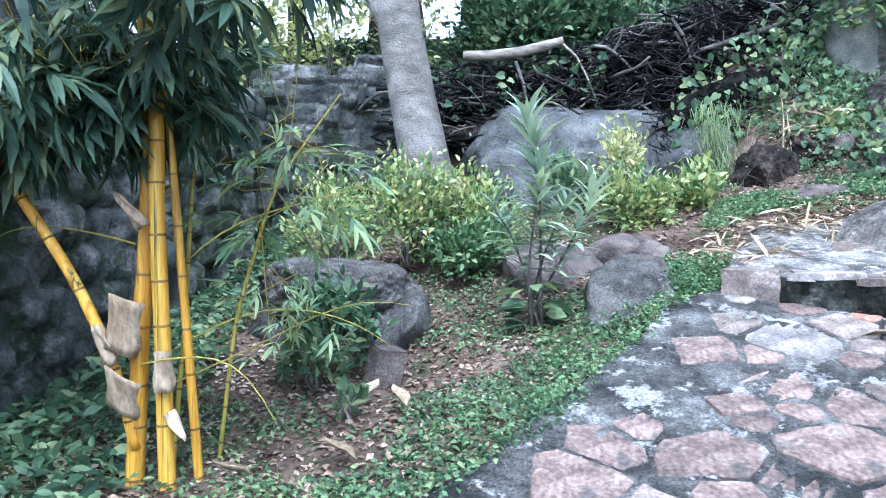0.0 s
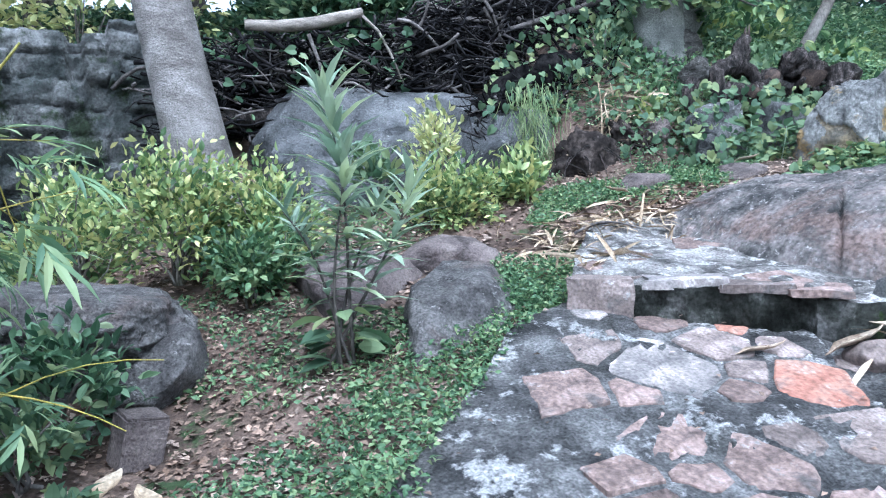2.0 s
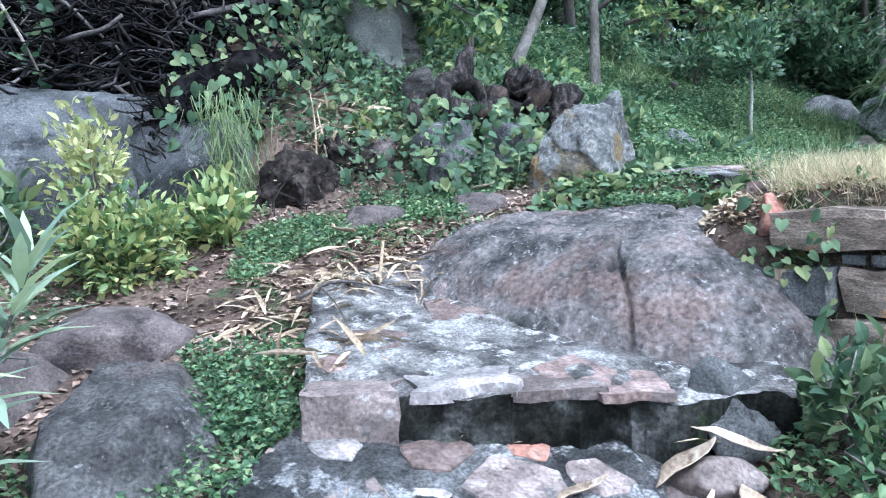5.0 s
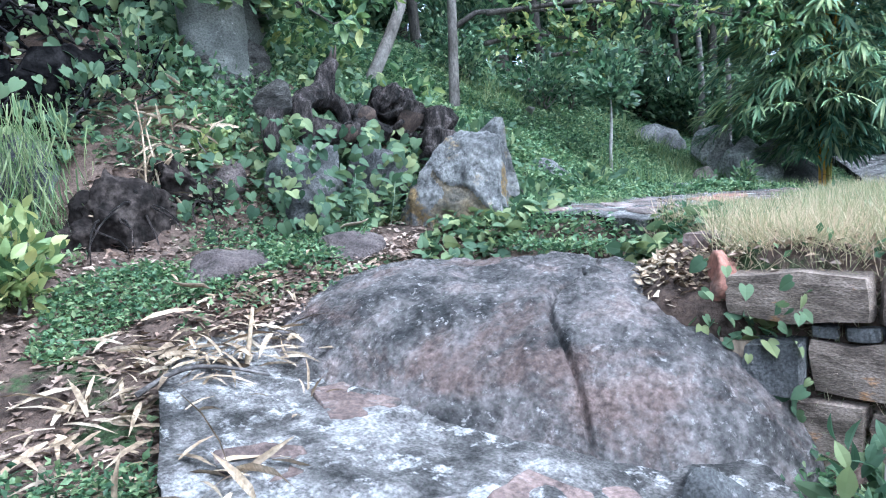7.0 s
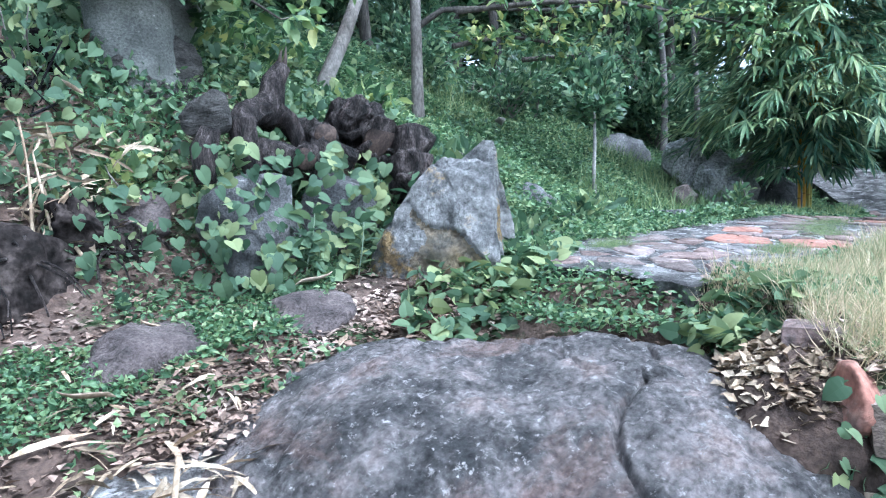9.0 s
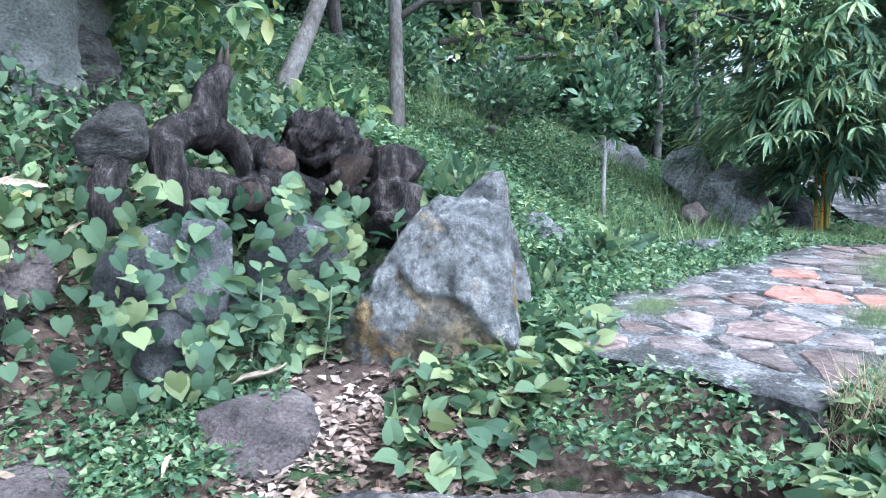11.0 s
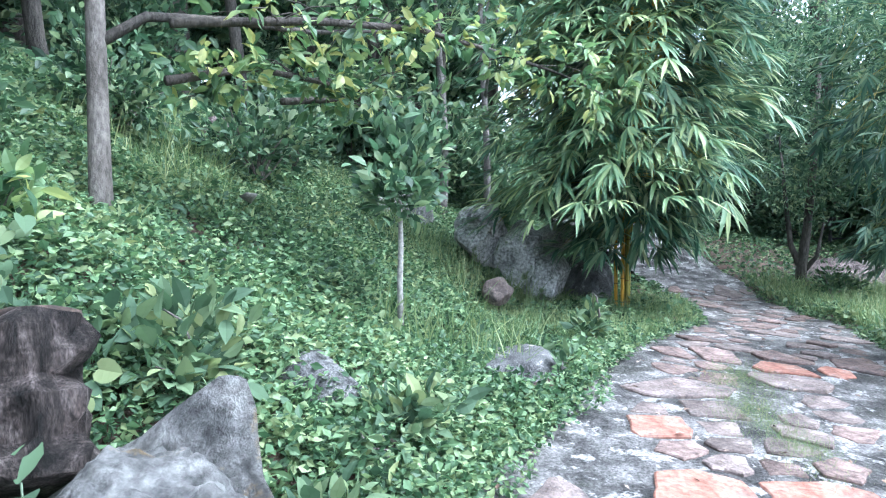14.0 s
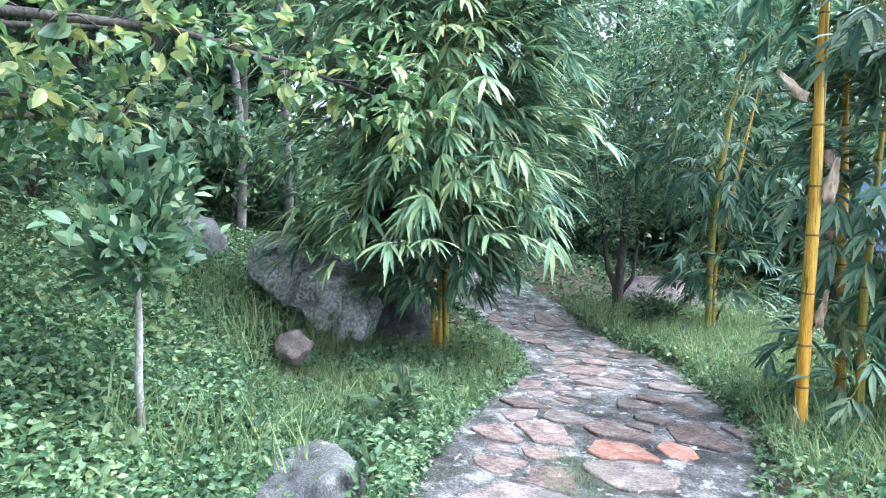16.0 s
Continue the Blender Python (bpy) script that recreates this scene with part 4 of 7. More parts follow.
def tree(name, base, height, r, top, crown_r, label, bark=M_BARK_DARK, leaves=G_WOODS, clumps=34, per=110, size=0.13, limbs=6, group="", wob=0.12, crown_z=0.75):
    base = np.array([base[0], base[1], float(ground_z(base[0], base[1])) - 0.1])
    t = thing(name, base, label, "tree", group)
    head = np.array([top[0], top[1], height])
    line = bend((0, 0, 0), head, 14, 0, wob)
    rad = np.interp(np.linspace(0, 1, 14), [0, 0.06, 0.5, 1], [r * 1.35, r, r * 0.75, r * 0.3])
    tube("trunk", line, rad, bark, t, 10, 0.03)
    c, (v, q) = crown_arrays(head * np.array([1, 1, crown_z]), crown_r, clumps, per, size)
    for i in range(limbs):
        s = rng.integers(6, 13)
        tube("limb", bend(line[s], c[rng.integers(len(c))], 7, 0.1, 0.12), np.linspace(rad[s] * 0.55, 0.012, 7), bark, t, 6)
    link("crown", raw_mesh("crown", v, q, False), leaves, t)
    return t


# the thick pale tree between the ruin and the brushwood
t = thing("tree", (-0.2, 7.7, 1.3), "thick pale grey-brown tree trunk, forked, ringed bark", "tree")
tube("trunk", [(0.12, 0.1, -0.2), (0.09, 0.08, 0.3), (0.0, 0.03, 0.9), (-0.12, 0, 1.5), (-0.24, 0, 2.2), (-0.36, 0.0, 3.2), (-0.45, 0.1, 4.6), (-0.4, 0.2, 6.5), (-0.4, 0.4, 9)], [0.37, 0.31, 0.262, 0.245, 0.235, 0.22, 0.2, 0.16, 0.09], M_BARK_PALE, t, 20, 0.015)
tube("stem", [(-0.18, 0.02, 1.9), (-0.34, 0.02, 2.25), (-0.52, 0.02, 2.6), (-0.72, 0.05, 3.1), (-1.0, 0.1, 4.2), (-1.4, 0.3, 6.5)], [0.13, 0.135, 0.12, 0.11, 0.1, 0.06], M_BARK_PALE, t, 14, 0.015)
c, (v, q) = crown_arrays((-0.3, 1.6, 8.6), (2.6, 2.2, 1.4), 40, 110, 0.15)
link("crown", raw_mesh("crown", v, q, False), G_WOODS, t)

# the grey scarred trunk above the bank
t = thing("tree", (4.83, 8.55, 2.3), "broad grey tree trunk with scarred knots and creepers", "tree")
tube("trunk", [(0.0, 0, -0.3), (-0.01, 0, 0.1), (-0.02, 0, 0.6), (-0.05, 0, 1.1), (-0.12, 0.02, 1.7), (-0.22, 0.1, 2.6), (-0.4, 0.2, 4.5), (-0.4, 0.3, 8)], [0.44, 0.36, 0.3, 0.275, 0.265, 0.25, 0.22, 0.14], M_BARK_GREY, t, 22, 0.012)
tube("stem", [(0.05, 0.05, 0.9), (0.3, 0.12, 1.35), (0.65, 0.2, 1.75), (1.1, 0.35, 2.05), (1.7, 0.6, 2.5)], [0.17, 0.19, 0.17, 0.14, 0.1], M_BARK_GREY, t, 14, 0.02)
for i, (kx, ky, kz, s) in enumerate(((-0.24, -0.24, 0.52, 0.13), (0.17, -0.29, 0.62, 0.16), (0.02, -0.34, 0.3, 0.2), (0.24, -0.24, 0.25, 0.18), (-0.2, -0.3, 0.1, 0.18))):
    k = link("knot", rock_mesh("knot", (s * 1.2, s * 0.3, s * 1.25), 60 + i, 4, 0.25, 3, 0.9, 0.12), M_BARK_KNOT, t, "rough dark scarred knot")
    k.location = (kx * 0.8, ky * 0.8 + 0.03, kz + 0.38)
c, (v, q) = crown_arrays((0.2, 2.0, 7.8), (2.4, 2.0, 1.3), 36, 110, 0.15)
link("crown", raw_mesh("crown", v, q, False), G_WOODS, t)

# slender trees on the bank
t = thing("tree", (6.72, 8.7, 2.95), "slender leaning brown tree behind the logs", "tree")
tube("trunk", [(-0.1, 0, -0.5), (0.0, 0, 0.15), (0.16, 0.0, 0.55), (0.42, 0.0, 0.95), (0.64, 0.0, 1.35), (0.9, 0.05, 2.2), (1.1, 0.2, 4.2)], [0.1, 0.085, 0.075, 0.07, 0.064, 0.055, 0.03], M_BARK_BROWN, t, 12, 0.02)
c, (v, q) = crown_arrays((1.0, 1.2, 4.9), (1.6, 1.4, 0.9), 26, 100, 0.14)
link("crown", raw_mesh("crown", v, q, False), G_WOODS, t)
t = thing("tree", (7.8, 8.3, 2.95), "slender grey-brown tree with a long side branch", "tree")
tube("trunk", [(0, 0, -0.3), (0.0, 0, 0.4), (0.03, 0.02, 0.9), (0.07, 0.05, 1.5), (0.1, 0.1, 2.1), (0.1, 0.1, 3.2), (0.2, 0.2, 5)], [0.085, 0.064, 0.056, 0.052, 0.048, 0.042, 0.025], M_BARK_BROWN, t, 12, 0.02)
tube("limb", [(0.05, 0.02, 1.15), (0.3, -0.12, 1.35), (0.75, -0.4, 1.42), (1.3, -0.75, 1.45), (2.0, -1.1, 1.6)], [0.034, 0.03, 0.026, 0.02, 0.01], M_BARK_DARK, t, 8, 0.02)
c, (v, q) = crown_arrays((0.3, 1.0, 4.6), (1.6, 1.4, 0.9), 26, 100, 0.14)
link("crown", raw_mesh("crown", v, q, False), G_WOODS, t)

# woodland behind
WOOD = [
    (-6.5, 14, 7, 0.16), (-3.2, 17, 8, 0.2), (-1.4, 14.6, 7, 0.12), (0.6, 12.8, 6.5, 0.1), (2.0, 14.2, 8, 0.15), (3.6, 12.5, 7, 0.1), (5.0, 14.5, 8, 0.2), (6.4, 12.2, 7, 0.13),
    (8.4, 11.6, 6.5, 0.16), (9.4, 13.5, 8, 0.25), (10.6, 11.0, 6.5, 0.1), (12.0, 12.6, 7.5, 0.2), (13.4, 10.2, 6.5, 0.12), (14.6, 11.9, 8, 0.2), (15.6, 9.2, 6, 0.1), (17.0, 10.6, 7.5, 0.18)]
WOOD += [
    (18.4, 8.6, 7, 0.13), (20.5, 9.8, 8, 0.2), (22.0, 7.2, 7, 0.16), (24.0, 5.6, 8, 0.2), (26.0, 8.6, 8, 0.2), (27.0, 2.5, 8, 0.2), (25.0, -2.0, 7.5, 0.18), (22.5, -3.6, 7, 0.16), (20.0, -4.8, 7, 0.16), (28.0, -5.0, 8, 0.2),
    (16.0, 15.5, 9, 0.2), (7.0, 17.5, 9, 0.2), (-0.5, 18, 9, 0.2), (22, 14, 9, 0.2), (30, 5, 9, 0.25), (11, 18, 9, 0.2), (17.5, -6, 7, 0.15), (-6.5, 6, 7, 0.15), (-7, 9, 7, 0.15), (-2.6, 12.5, 4.2, 0.1), (-3.9, 13.0, 4.2, 0.1), (-1.2, 12.8, 4.0, 0.1), (-5.0, 12.6, 4.5, 0.1), (19.8, 1.4, 7.5, 0.15), (18.8, -2.2, 7, 0.15), (22.4, 0.2, 8, 0.2), (21.0, -3.0, 7.5, 0.16)]
kinds = []
for i, (x, y, h, r) in enumerate(WOOD):
    if i < 7:
        kinds.append(tree("woodland_tree", (x, y), h, r, (rng.uniform(-0.6, 0.6), rng.uniform(-0.5, 0.5)), (2.1, 2.1, 2.2), "dark slender woodland tree with dense green leaves", limbs=5, clumps=46, per=130, size=0.15, group="woodland trees", crown_z=0.68))
    else:
        k = kinds[i % 7]
        s = h / 7.2
        copy_thing(k, pose(x, y, float(ground_z(x, y)) - 0.15, 0, 0, 40 * i) @ Matrix.Diagonal((s, s, s, 1)))


tree("slim_tree", (14.1, 7.05), 5.0, 0.055, (0.15, 0.0), (1.1, 1.1, 0.9), "slim pale-barked tree on the slope", M_BARK_PALE, clumps=24, per=90, size=0.12, limbs=3, wob=0.05, crown_z=0.95)
tree("slim_tree", (15.4, 7.9), 5.0, 0.07, (-0.15, 0.0), (1.2, 1.1, 0.9), "slim pale-barked tree on the slope", M_BARK_PALE, clumps=24, per=90, size=0.12, limbs=3, wob=0.05, crown_z=0.95)


def shrub(name, at, radius, n, size, material, label, stems=7, outline=OVAL, group="", up=0.5, category="shrub", wide=1.0):
    at = (at[0], at[1], at[2] if len(at) > 2 else float(ground_z(at[0], at[1])))
    t = thing(name, at, label, category, group)
    tips = rand_dirs(stems * 4, 0.4) * np.asarray(radius) * rng.uniform(0.5, 1, (stems * 4, 1)) + np.array([0, 0, radius[2]])
    parts = [tube_arrays(bend((rng.normal() * 0.04, rng.normal() * 0.04, -0.05), p, 6, 0.04, 0.05), np.linspace(0.012, 0.003, 6), 4) for p in tips[:stems]]
    for v, q in parts:
        link("stem", raw_mesh("stem", v, q), M_BARK_BROWN, t)
    k = rng.integers(len(tips), size=n)
    P = tips[k] * rng.uniform(0.55, 1.05, (n, 1)) + rng.normal(size=(n, 3)) * 0.16 * np.mean(radius)
    P[:, 2] = np.maximum(P[:, 2], 0.01)
    D = unit(P - np.array([0, 0, radius[2] * 0.3])) + rng.normal(size=(n, 3)) * 0.6
    v, q = leaf_arrays(P, D, rand_dirs(n, 1.6), rng.uniform(0.6, 1.25, n) * size, outline, 0.2, wide)
    tagged(link("leaves", raw_mesh("leaves", v, q, False), material, t), kind="stuff")
    return t


# undergrowth on the hill and round the clearing
UNDER = [(16.4, 11.6), (1.0, 12.4), (21.5, 9.0), (25.0, 3.2), (1.4, 11.8), (2.8, 11.4), (4.4, 11.2), (5.4, 11.0), (6.8, 11.6), (7.8, 12.4), (9.4, 12.2), (10.4, 11.8), (12.4, 11.4), (13.8, 10.2), (15.2, 9.2), (15.8, 8.2), (16.6, 7.2), (18.2, 7.4), (20, 6.8), (21.4, 4.6), (23, 3.2), (19.6, -2.6), (21.6, -0.8), (17.8, -3.4), (23.5, 0.4), (15.4, -3.2), (18.8, 1.9), (24, 10), (26, 6), (27.5, 1), (26.5, -3), (24, -5.5), (20.5, -6.5), (17, -5.5), (22, 12), (18.5, 12.5), (15.5, 13), (12, 14.5), (8.5, 14.5), (5.2, 13.2), (2.4, 13.2), (29, 3.5), (29, -1.5), (18.6, 0.2), (20, 3.4), (19.5, -1.2), (17.4, -1.6), (22.4, 4.8)]
proto = []
for i, (x, y) in enumerate(UNDER):
    if i < 4:
        proto.append(shrub("bush", (x, y), (0.9, 0.8, 0.75), 3800, 0.13, G_WOODS, "dense dark green bush under the trees", group="undergrowth"))
    else:
        s = (0.8 if i < 27 else 2.0) + 0.5 * ((i * 37) % 10) / 10
        copy_thing(proto[i % 4], pose(x, y, float(ground_z(x, y)) - 0.05, 0, 0, 67 * i) @ Matrix.Diagonal((s, s, s, 1)))

# ---- bamboo ----
def cane(parent, pts, r, material, step=0.24, name="culm"):
    """A jointed cane through pts, with its dark node rings."""
    pts = np.asarray(pts, float)
    seg = np.concatenate([[0], np.linalg.norm(np.diff(pts, axis=0), axis=1).cumsum()])
    s = np.linspace(0, seg[-1], max(12, int(seg[-1] / 0.06)))
    line = np.stack([np.interp(s, seg, pts[:, k]) for k in range(3)], 1)
    for _ in range(6):
        line[1:-1] = 0.25 * line[:-2] + 0.5 * line[1:-1] + 0.25 * line[2:]
    rad = np.interp(s, [0, seg[-1] * 0.6, seg[-1]], [r, r * 0.85, r * 0.35])
    c = tube(name, line, rad, material, parent, 14)
    rings = []
    at = step * 0.6
    while at < seg[-1] - 0.02:
        p = np.stack([np.interp(at + d, s, line[:, k]) for d in (-0.006, 0, 0.006) for k in range(3)]).reshape(3, 3)
        k = np.interp(at, s, rad)
        rings.append(tube_arrays(p, [k * 1.005, k * 1.07, k * 1.005], 14, 0, False))
        at += step * rng.uniform(0.8, 1.2)
    for v, q in rings:
        link("node", raw_mesh("node", v, q), M_NODE, c)
    return line


def sheath(parent, at, d, length, width, facing, blunt=0.04):
    """A dry curled culm sheath."""
    d, n = unit(np.array(d, float)), unit(np.array(facing, float))
    s = unit(np.cross(d, n))
    bm = bmesh.new()
    rows = []
    for i in range(7):
        f = i / 6
        w = width * np.interp(f, [0, 0.25, 0.6, 0.85, 1], [0.8, 1.0, 0.5 * (1.2 + 0.5 * blunt), max(0.45, 0.9 * blunt), blunt])
        row = []
        for j in range(7):
            g = j / 3 - 1
            p = np.array(at) + d * length * f + s * w * g * 0.5 + n * (0.14 * width * (1 - g * g) + 0.16 * length * f * f + 0.014 * math.sin(g * 4 + f * 7))
            row.append(bm.verts.new(p))
        rows.append(row)
    for a, b in zip(rows, rows[1:]):
        for j in range(6):
            bm.faces.new((a[j], a[j + 1], b[j + 1], b[j]))
    ob = part("sheath", bm, M_HUSK, parent, "dry papery tan culm sheath")
    ob.modifiers.new("thick", "SOLIDIFY").thickness = 0.004
    return ob


def sprays(n, centre, radius, size, per=8, droop=0.5, shell=0.3, outward=0.7, box=None):
    """Fans of bamboo leaves at twig ends: corners and faces of leaves, and of twigs."""
    c = rand_dirs(n) * (rng.uniform(shell, 1, (n, 1)) ** 0.5) * np.asarray(radius)
    ax = unit(unit(c * np.array([1, 1, 0.4])) * outward + rng.normal(size=(n, 3)) * 0.35 + np.array([0, 0, -droop]))
    P0 = c + np.asarray(centre)
    k = np.repeat(np.arange(n), per)
    f = np.tile(np.linspace(-1, 1, per), n)
    sidev = unit(np.cross(ax, np.array([0, 0, 1.0]) + rng.normal(size=(n, 3)) * 0.3))
    D = ax[k] + sidev[k] * f[:, None] * 0.75 + rng.normal(size=(len(k), 3)) * 0.14
    P = P0[k] - ax[k] * (np.abs(f) * 0.10 * size / 0.22)[:, None]
    N = np.cross(sidev, ax)[k] + rng.normal(size=(len(k), 3)) * 0.25
    N[:, 2] += 0.4
    S = size * rng.uniform(0.65, 1.25, len(k)) * (1 - 0.25 * np.abs(f))
    leaves = leaf_arrays(P, D, N, S, LANCE, 0.18, 1.0)
    tw = []
    for i in range(0, n, 3):
        tw.append(tube_arrays([P0[i] - ax[i] * 0.45 - np.array([0, 0, -0.12]), P0[i] - ax[i] * 0.2, P0[i]], [0.004, 0.003, 0.0015], 3, 0, False))
    return leaves, stack(tw)


def foliage(parent, specs, material, label="", twig=M_CANE_OLD):
    lv, tw = [], []
    for s in specs:
        a, b = sprays(*s)
        lv.append(a)
        tw.append(b)
    v, q = stack(lv)
    tagged(link("leaf_spray", raw_mesh("leaf_spray", v, q, False), material, parent, label), kind="stuff")
    v, q = stack(tw)
    tagged(link("twig_tangle", raw_mesh("twig_tangle", v, q), twig, parent), kind="stuff")


b = thing("bamboo_clump", (-1.4, 3.55, 0.2), "clump of yellow green-striped bamboo with dry sheaths", "bamboo")
cane(b, [(-0.13, 0.0, -0.1), (-0.11, 0, 0.2), (-0.08, 0, 0.75), (-0.045, 0.02, 1.3), (-0.035, 0.04, 1.85), (-0.1, 0.2, 3.4)], 0.046, M_CANE)
cane(b, [(0.07, -0.06, -0.1), (0.06, -0.06, 0.2), (0.05, -0.06, 0.75), (0.03, -0.06, 1.3), (0.035, -0.05, 1.85), (-0.2, 0.0, 3.4)], 0.042, M_CANE)
cane(b, [(0.2, 0.02, -0.1), (0.18, 0.02, 0.2), (0.14, 0.02, 0.75), (0.1, 0.02, 1.3), (0.06, 0.02, 1.85), (0.0, 0, 2.6)], 0.024, M_CANE)
cane(b, [(-0.1, -0.02, 0.2), (-0.14, -0.03, 0.4), (-0.24, -0.04, 0.74), (-0.4, -0.04, 1.07), (-0.63, -0.04, 1.43), (-1.0, 0, 1.95), (-1.5, 0.1, 2.5)], 0.03, M_CANE)
cane(b, [(0.2, 0.25, -0.1), (0.3, 0.3, 0.8), (0.5, 0.35, 1.5), (0.85, 0.4, 2.0)], 0.012, M_CANE_OLD, 0.16, "thin_culm")
cane(b, [(-0.02, 0.2, -0.1), (0.05, 0.25, 0.8), (0.1, 0.25, 1.6), (0.3, 0.2, 2.3)], 0.014, M_CANE_OLD, 0.16, "thin_culm")
sheath(b, (-0.14, -0.1, 0.68), (0.25, -0.12, 0.9), 0.28, 0.2, (-0.1, -1, 0.1), 0.9)
sheath(b, (-0.14, -0.1, 0.4), (0.2, -0.2, 0.7), 0.2, 0.24, (-0.25, -0.9, 0.3), 0.95)
sheath(b, (0.08, -0.12, 0.5), (-0.05, 0.05, 0.9), 0.2, 0.11, (0.3, -0.9, 0), 0.7)
sheath(b, (0.09, -0.1, 0.4), (0.5, -0.2, -0.7), 0.16, 0.07, (0.3, -0.9, 0.2))
sheath(b, (-0.02, -0.1, 1.28), (-0.35, -0.15, 0.6), 0.19, 0.08, (-0.2, -0.9, 0.2))
sheath(b, (-0.2, -0.08, 0.62), (-0.15, 0, 0.8), 0.2, 0.1, (-0.3, -0.9, 0), 0.6)
# These leaves carry painted shade; the species' own green is G_BAMBOO.
foliage(b, [(210, (-0.75, -0.1, 2.25), (1.0, 0.6, 0.75), 0.26), (190, (-0.7, 0.0, 1.85), (0.75, 0.45, 0.3), 0.24), (120, (0.0, 0.05, 2.1), (0.55, 0.4, 0.5), 0.24), (90, (0.55, -0.6, 2.45), (0.6, 0.4, 0.35), 0.26)], G_BAMBOO_DARK, "bamboo leaves with shade painted into their green")
foliage(b, [(50, (0.55, 0.35, 1.45), (0.6, 0.4, 0.45), 0.17, 6, 0.3), (18, (0.45, 0.35, 0.85), (0.45, 0.35, 0.35), 0.12, 5, 0.2), (10, (0.6, 0.6, 0.7), (0.4, 0.4, 0.2), 0.13, 4, 0.2)], G_BAMBOO_Y, "light yellow-green bamboo leaves")
for a, e in (((0.1, 0.1, 0.7), (1.1, 0.5, 0.62)), ((0.1, 0.1, 1.1), (1.0, 0.4, 1.5)), ((0.05, 0.1, 0.5), (1.2, 0.9, 0.8)), ((-0.1, 0, 1.2), (-1.0, 0.2, 1.15)), ((-0.1, 0, 0.6), (0.7, -0.5, 0.45))):
    tube("side_twig", bend(a, e, 10, 0.12, 0.04), np.linspace(0.006, 0.002, 10), M_CANE_OLD, b, 5)

def plumes(parent, n, heights, reach, size, material, label, facing=None, per=10):
    """Arching side branches that carry fans of leaves in drooping layers."""
    lv, tw = [], []
    for _ in range(n):
        h = rng.uniform(*heights)
        a = rng.uniform(0, 6.283) if facing is None else rng.normal() * facing[1] + facing[0]
        L = rng.uniform(*reach)
        out = np.array([math.cos(a), math.sin(a), 0.0])
        f = np.linspace(0, 1, 9)
        line = np.array([0.0, 0.0, h]) + out * L * f[:, None]
        line[:, 2] += L * (0.45 * f - 0.75 * f * f) + rng.normal() * 0.02
        tw.append(tube_arrays(line, np.linspace(0.007, 0.002, 9), 3, 0, False))
        for g in np.linspace(0.4, 1.0, 6):
            p = np.array([np.interp(g, f, line[:, k]) for k in range(3)]) + rng.normal(size=3) * 0.06
            lv.append((out, p))
    P0 = np.array([p for out, p in lv])
    O = np.array([out for out, p in lv])
    m = len(P0)
    k = np.repeat(np.arange(m), per)
    g = np.tile(np.linspace(-1, 1, per), m)
    ax = unit(O + rng.normal(size=(m, 3)) * 0.3 + np.array([0, 0, -0.25]))
    sidev = unit(np.cross(ax, np.array([0, 0, 1.0]) + rng.normal(size=(m, 3)) * 0.2))
    D = ax[k] + sidev[k] * g[:, None] * 0.8 + rng.normal(size=(len(k), 3)) * 0.12
    D[:, 2] -= rng.uniform(0, 0.3, len(k))
    N = np.cross(sidev, ax)[k] + rng.normal(size=(len(k), 3)) * 0.2
    N[:, 2] += 0.8
    v, q = leaf_arrays(P0[k], D, N, size * rng.uniform(0.65, 1.25, len(k)) * (1 - 0.2 * np.abs(g)), LANCE, 0.18, 0.66)
    tagged(link("leaf_spray", raw_mesh("leaf_spray", v, q, False), material, parent, label), kind="stuff")
    v, q = stack(tw)
    tagged(link("branch_spray", raw_mesh("branch_spray", v, q), M_CANE_OLD, parent), kind="stuff")


b = thing("bamboo_clump", (12.45, 5.25, 2.05), "dense dark green drooping bamboo clump beside the path", "bamboo")
for i in range(5):
    x, y = rng.normal() * 0.09, rng.normal() * 0.09
    cane(b, [(x, y, -0.1), (x * 1.2, y * 1.2, 0.8), (x * 2 - 0.05, y * 2 - 0.1, 2.0), (x * 4 - 0.3, y * 4 - 0.4, 4.2)], 0.02, M_CANE if i < 2 else M_CANE_OLD)
foliage(b, [(170, (-0.1, -0.35, 2.4), (0.85, 1.0, 1.5), 0.33, 9, 0.2, 0.3, 0.95), (260, (-0.2, -0.5, 4.2), (1.3, 1.9, 1.2), 0.35, 9, 0.12, 0.4, 0.95), (60, (-0.3, -0.25, 1.0), (0.5, 0.7, 0.5), 0.3, 8, 0.5)], G_BAMBOO, "drooping fans of bamboo leaves with shade painted into their green")
plumes(b, 40, (0.75, 1.5), (0.45, 0.85), 0.32, G_BAMBOO, "short low fans of green bamboo leaves")
plumes(b, 125, (1.25, 4.2), (0.8, 1.65), 0.36, G_BAMBOO, "layered drooping fans of green bamboo leaves")
# Lighter fans on one side only: sunlight put into the leaf colour.
plumes(b, 44, (1.4, 3.6), (1.2, 1.8), 0.38, G_BAMBOO_Y, "bamboo fans with sunlight painted in as yellow-green", (2.9, 0.6))

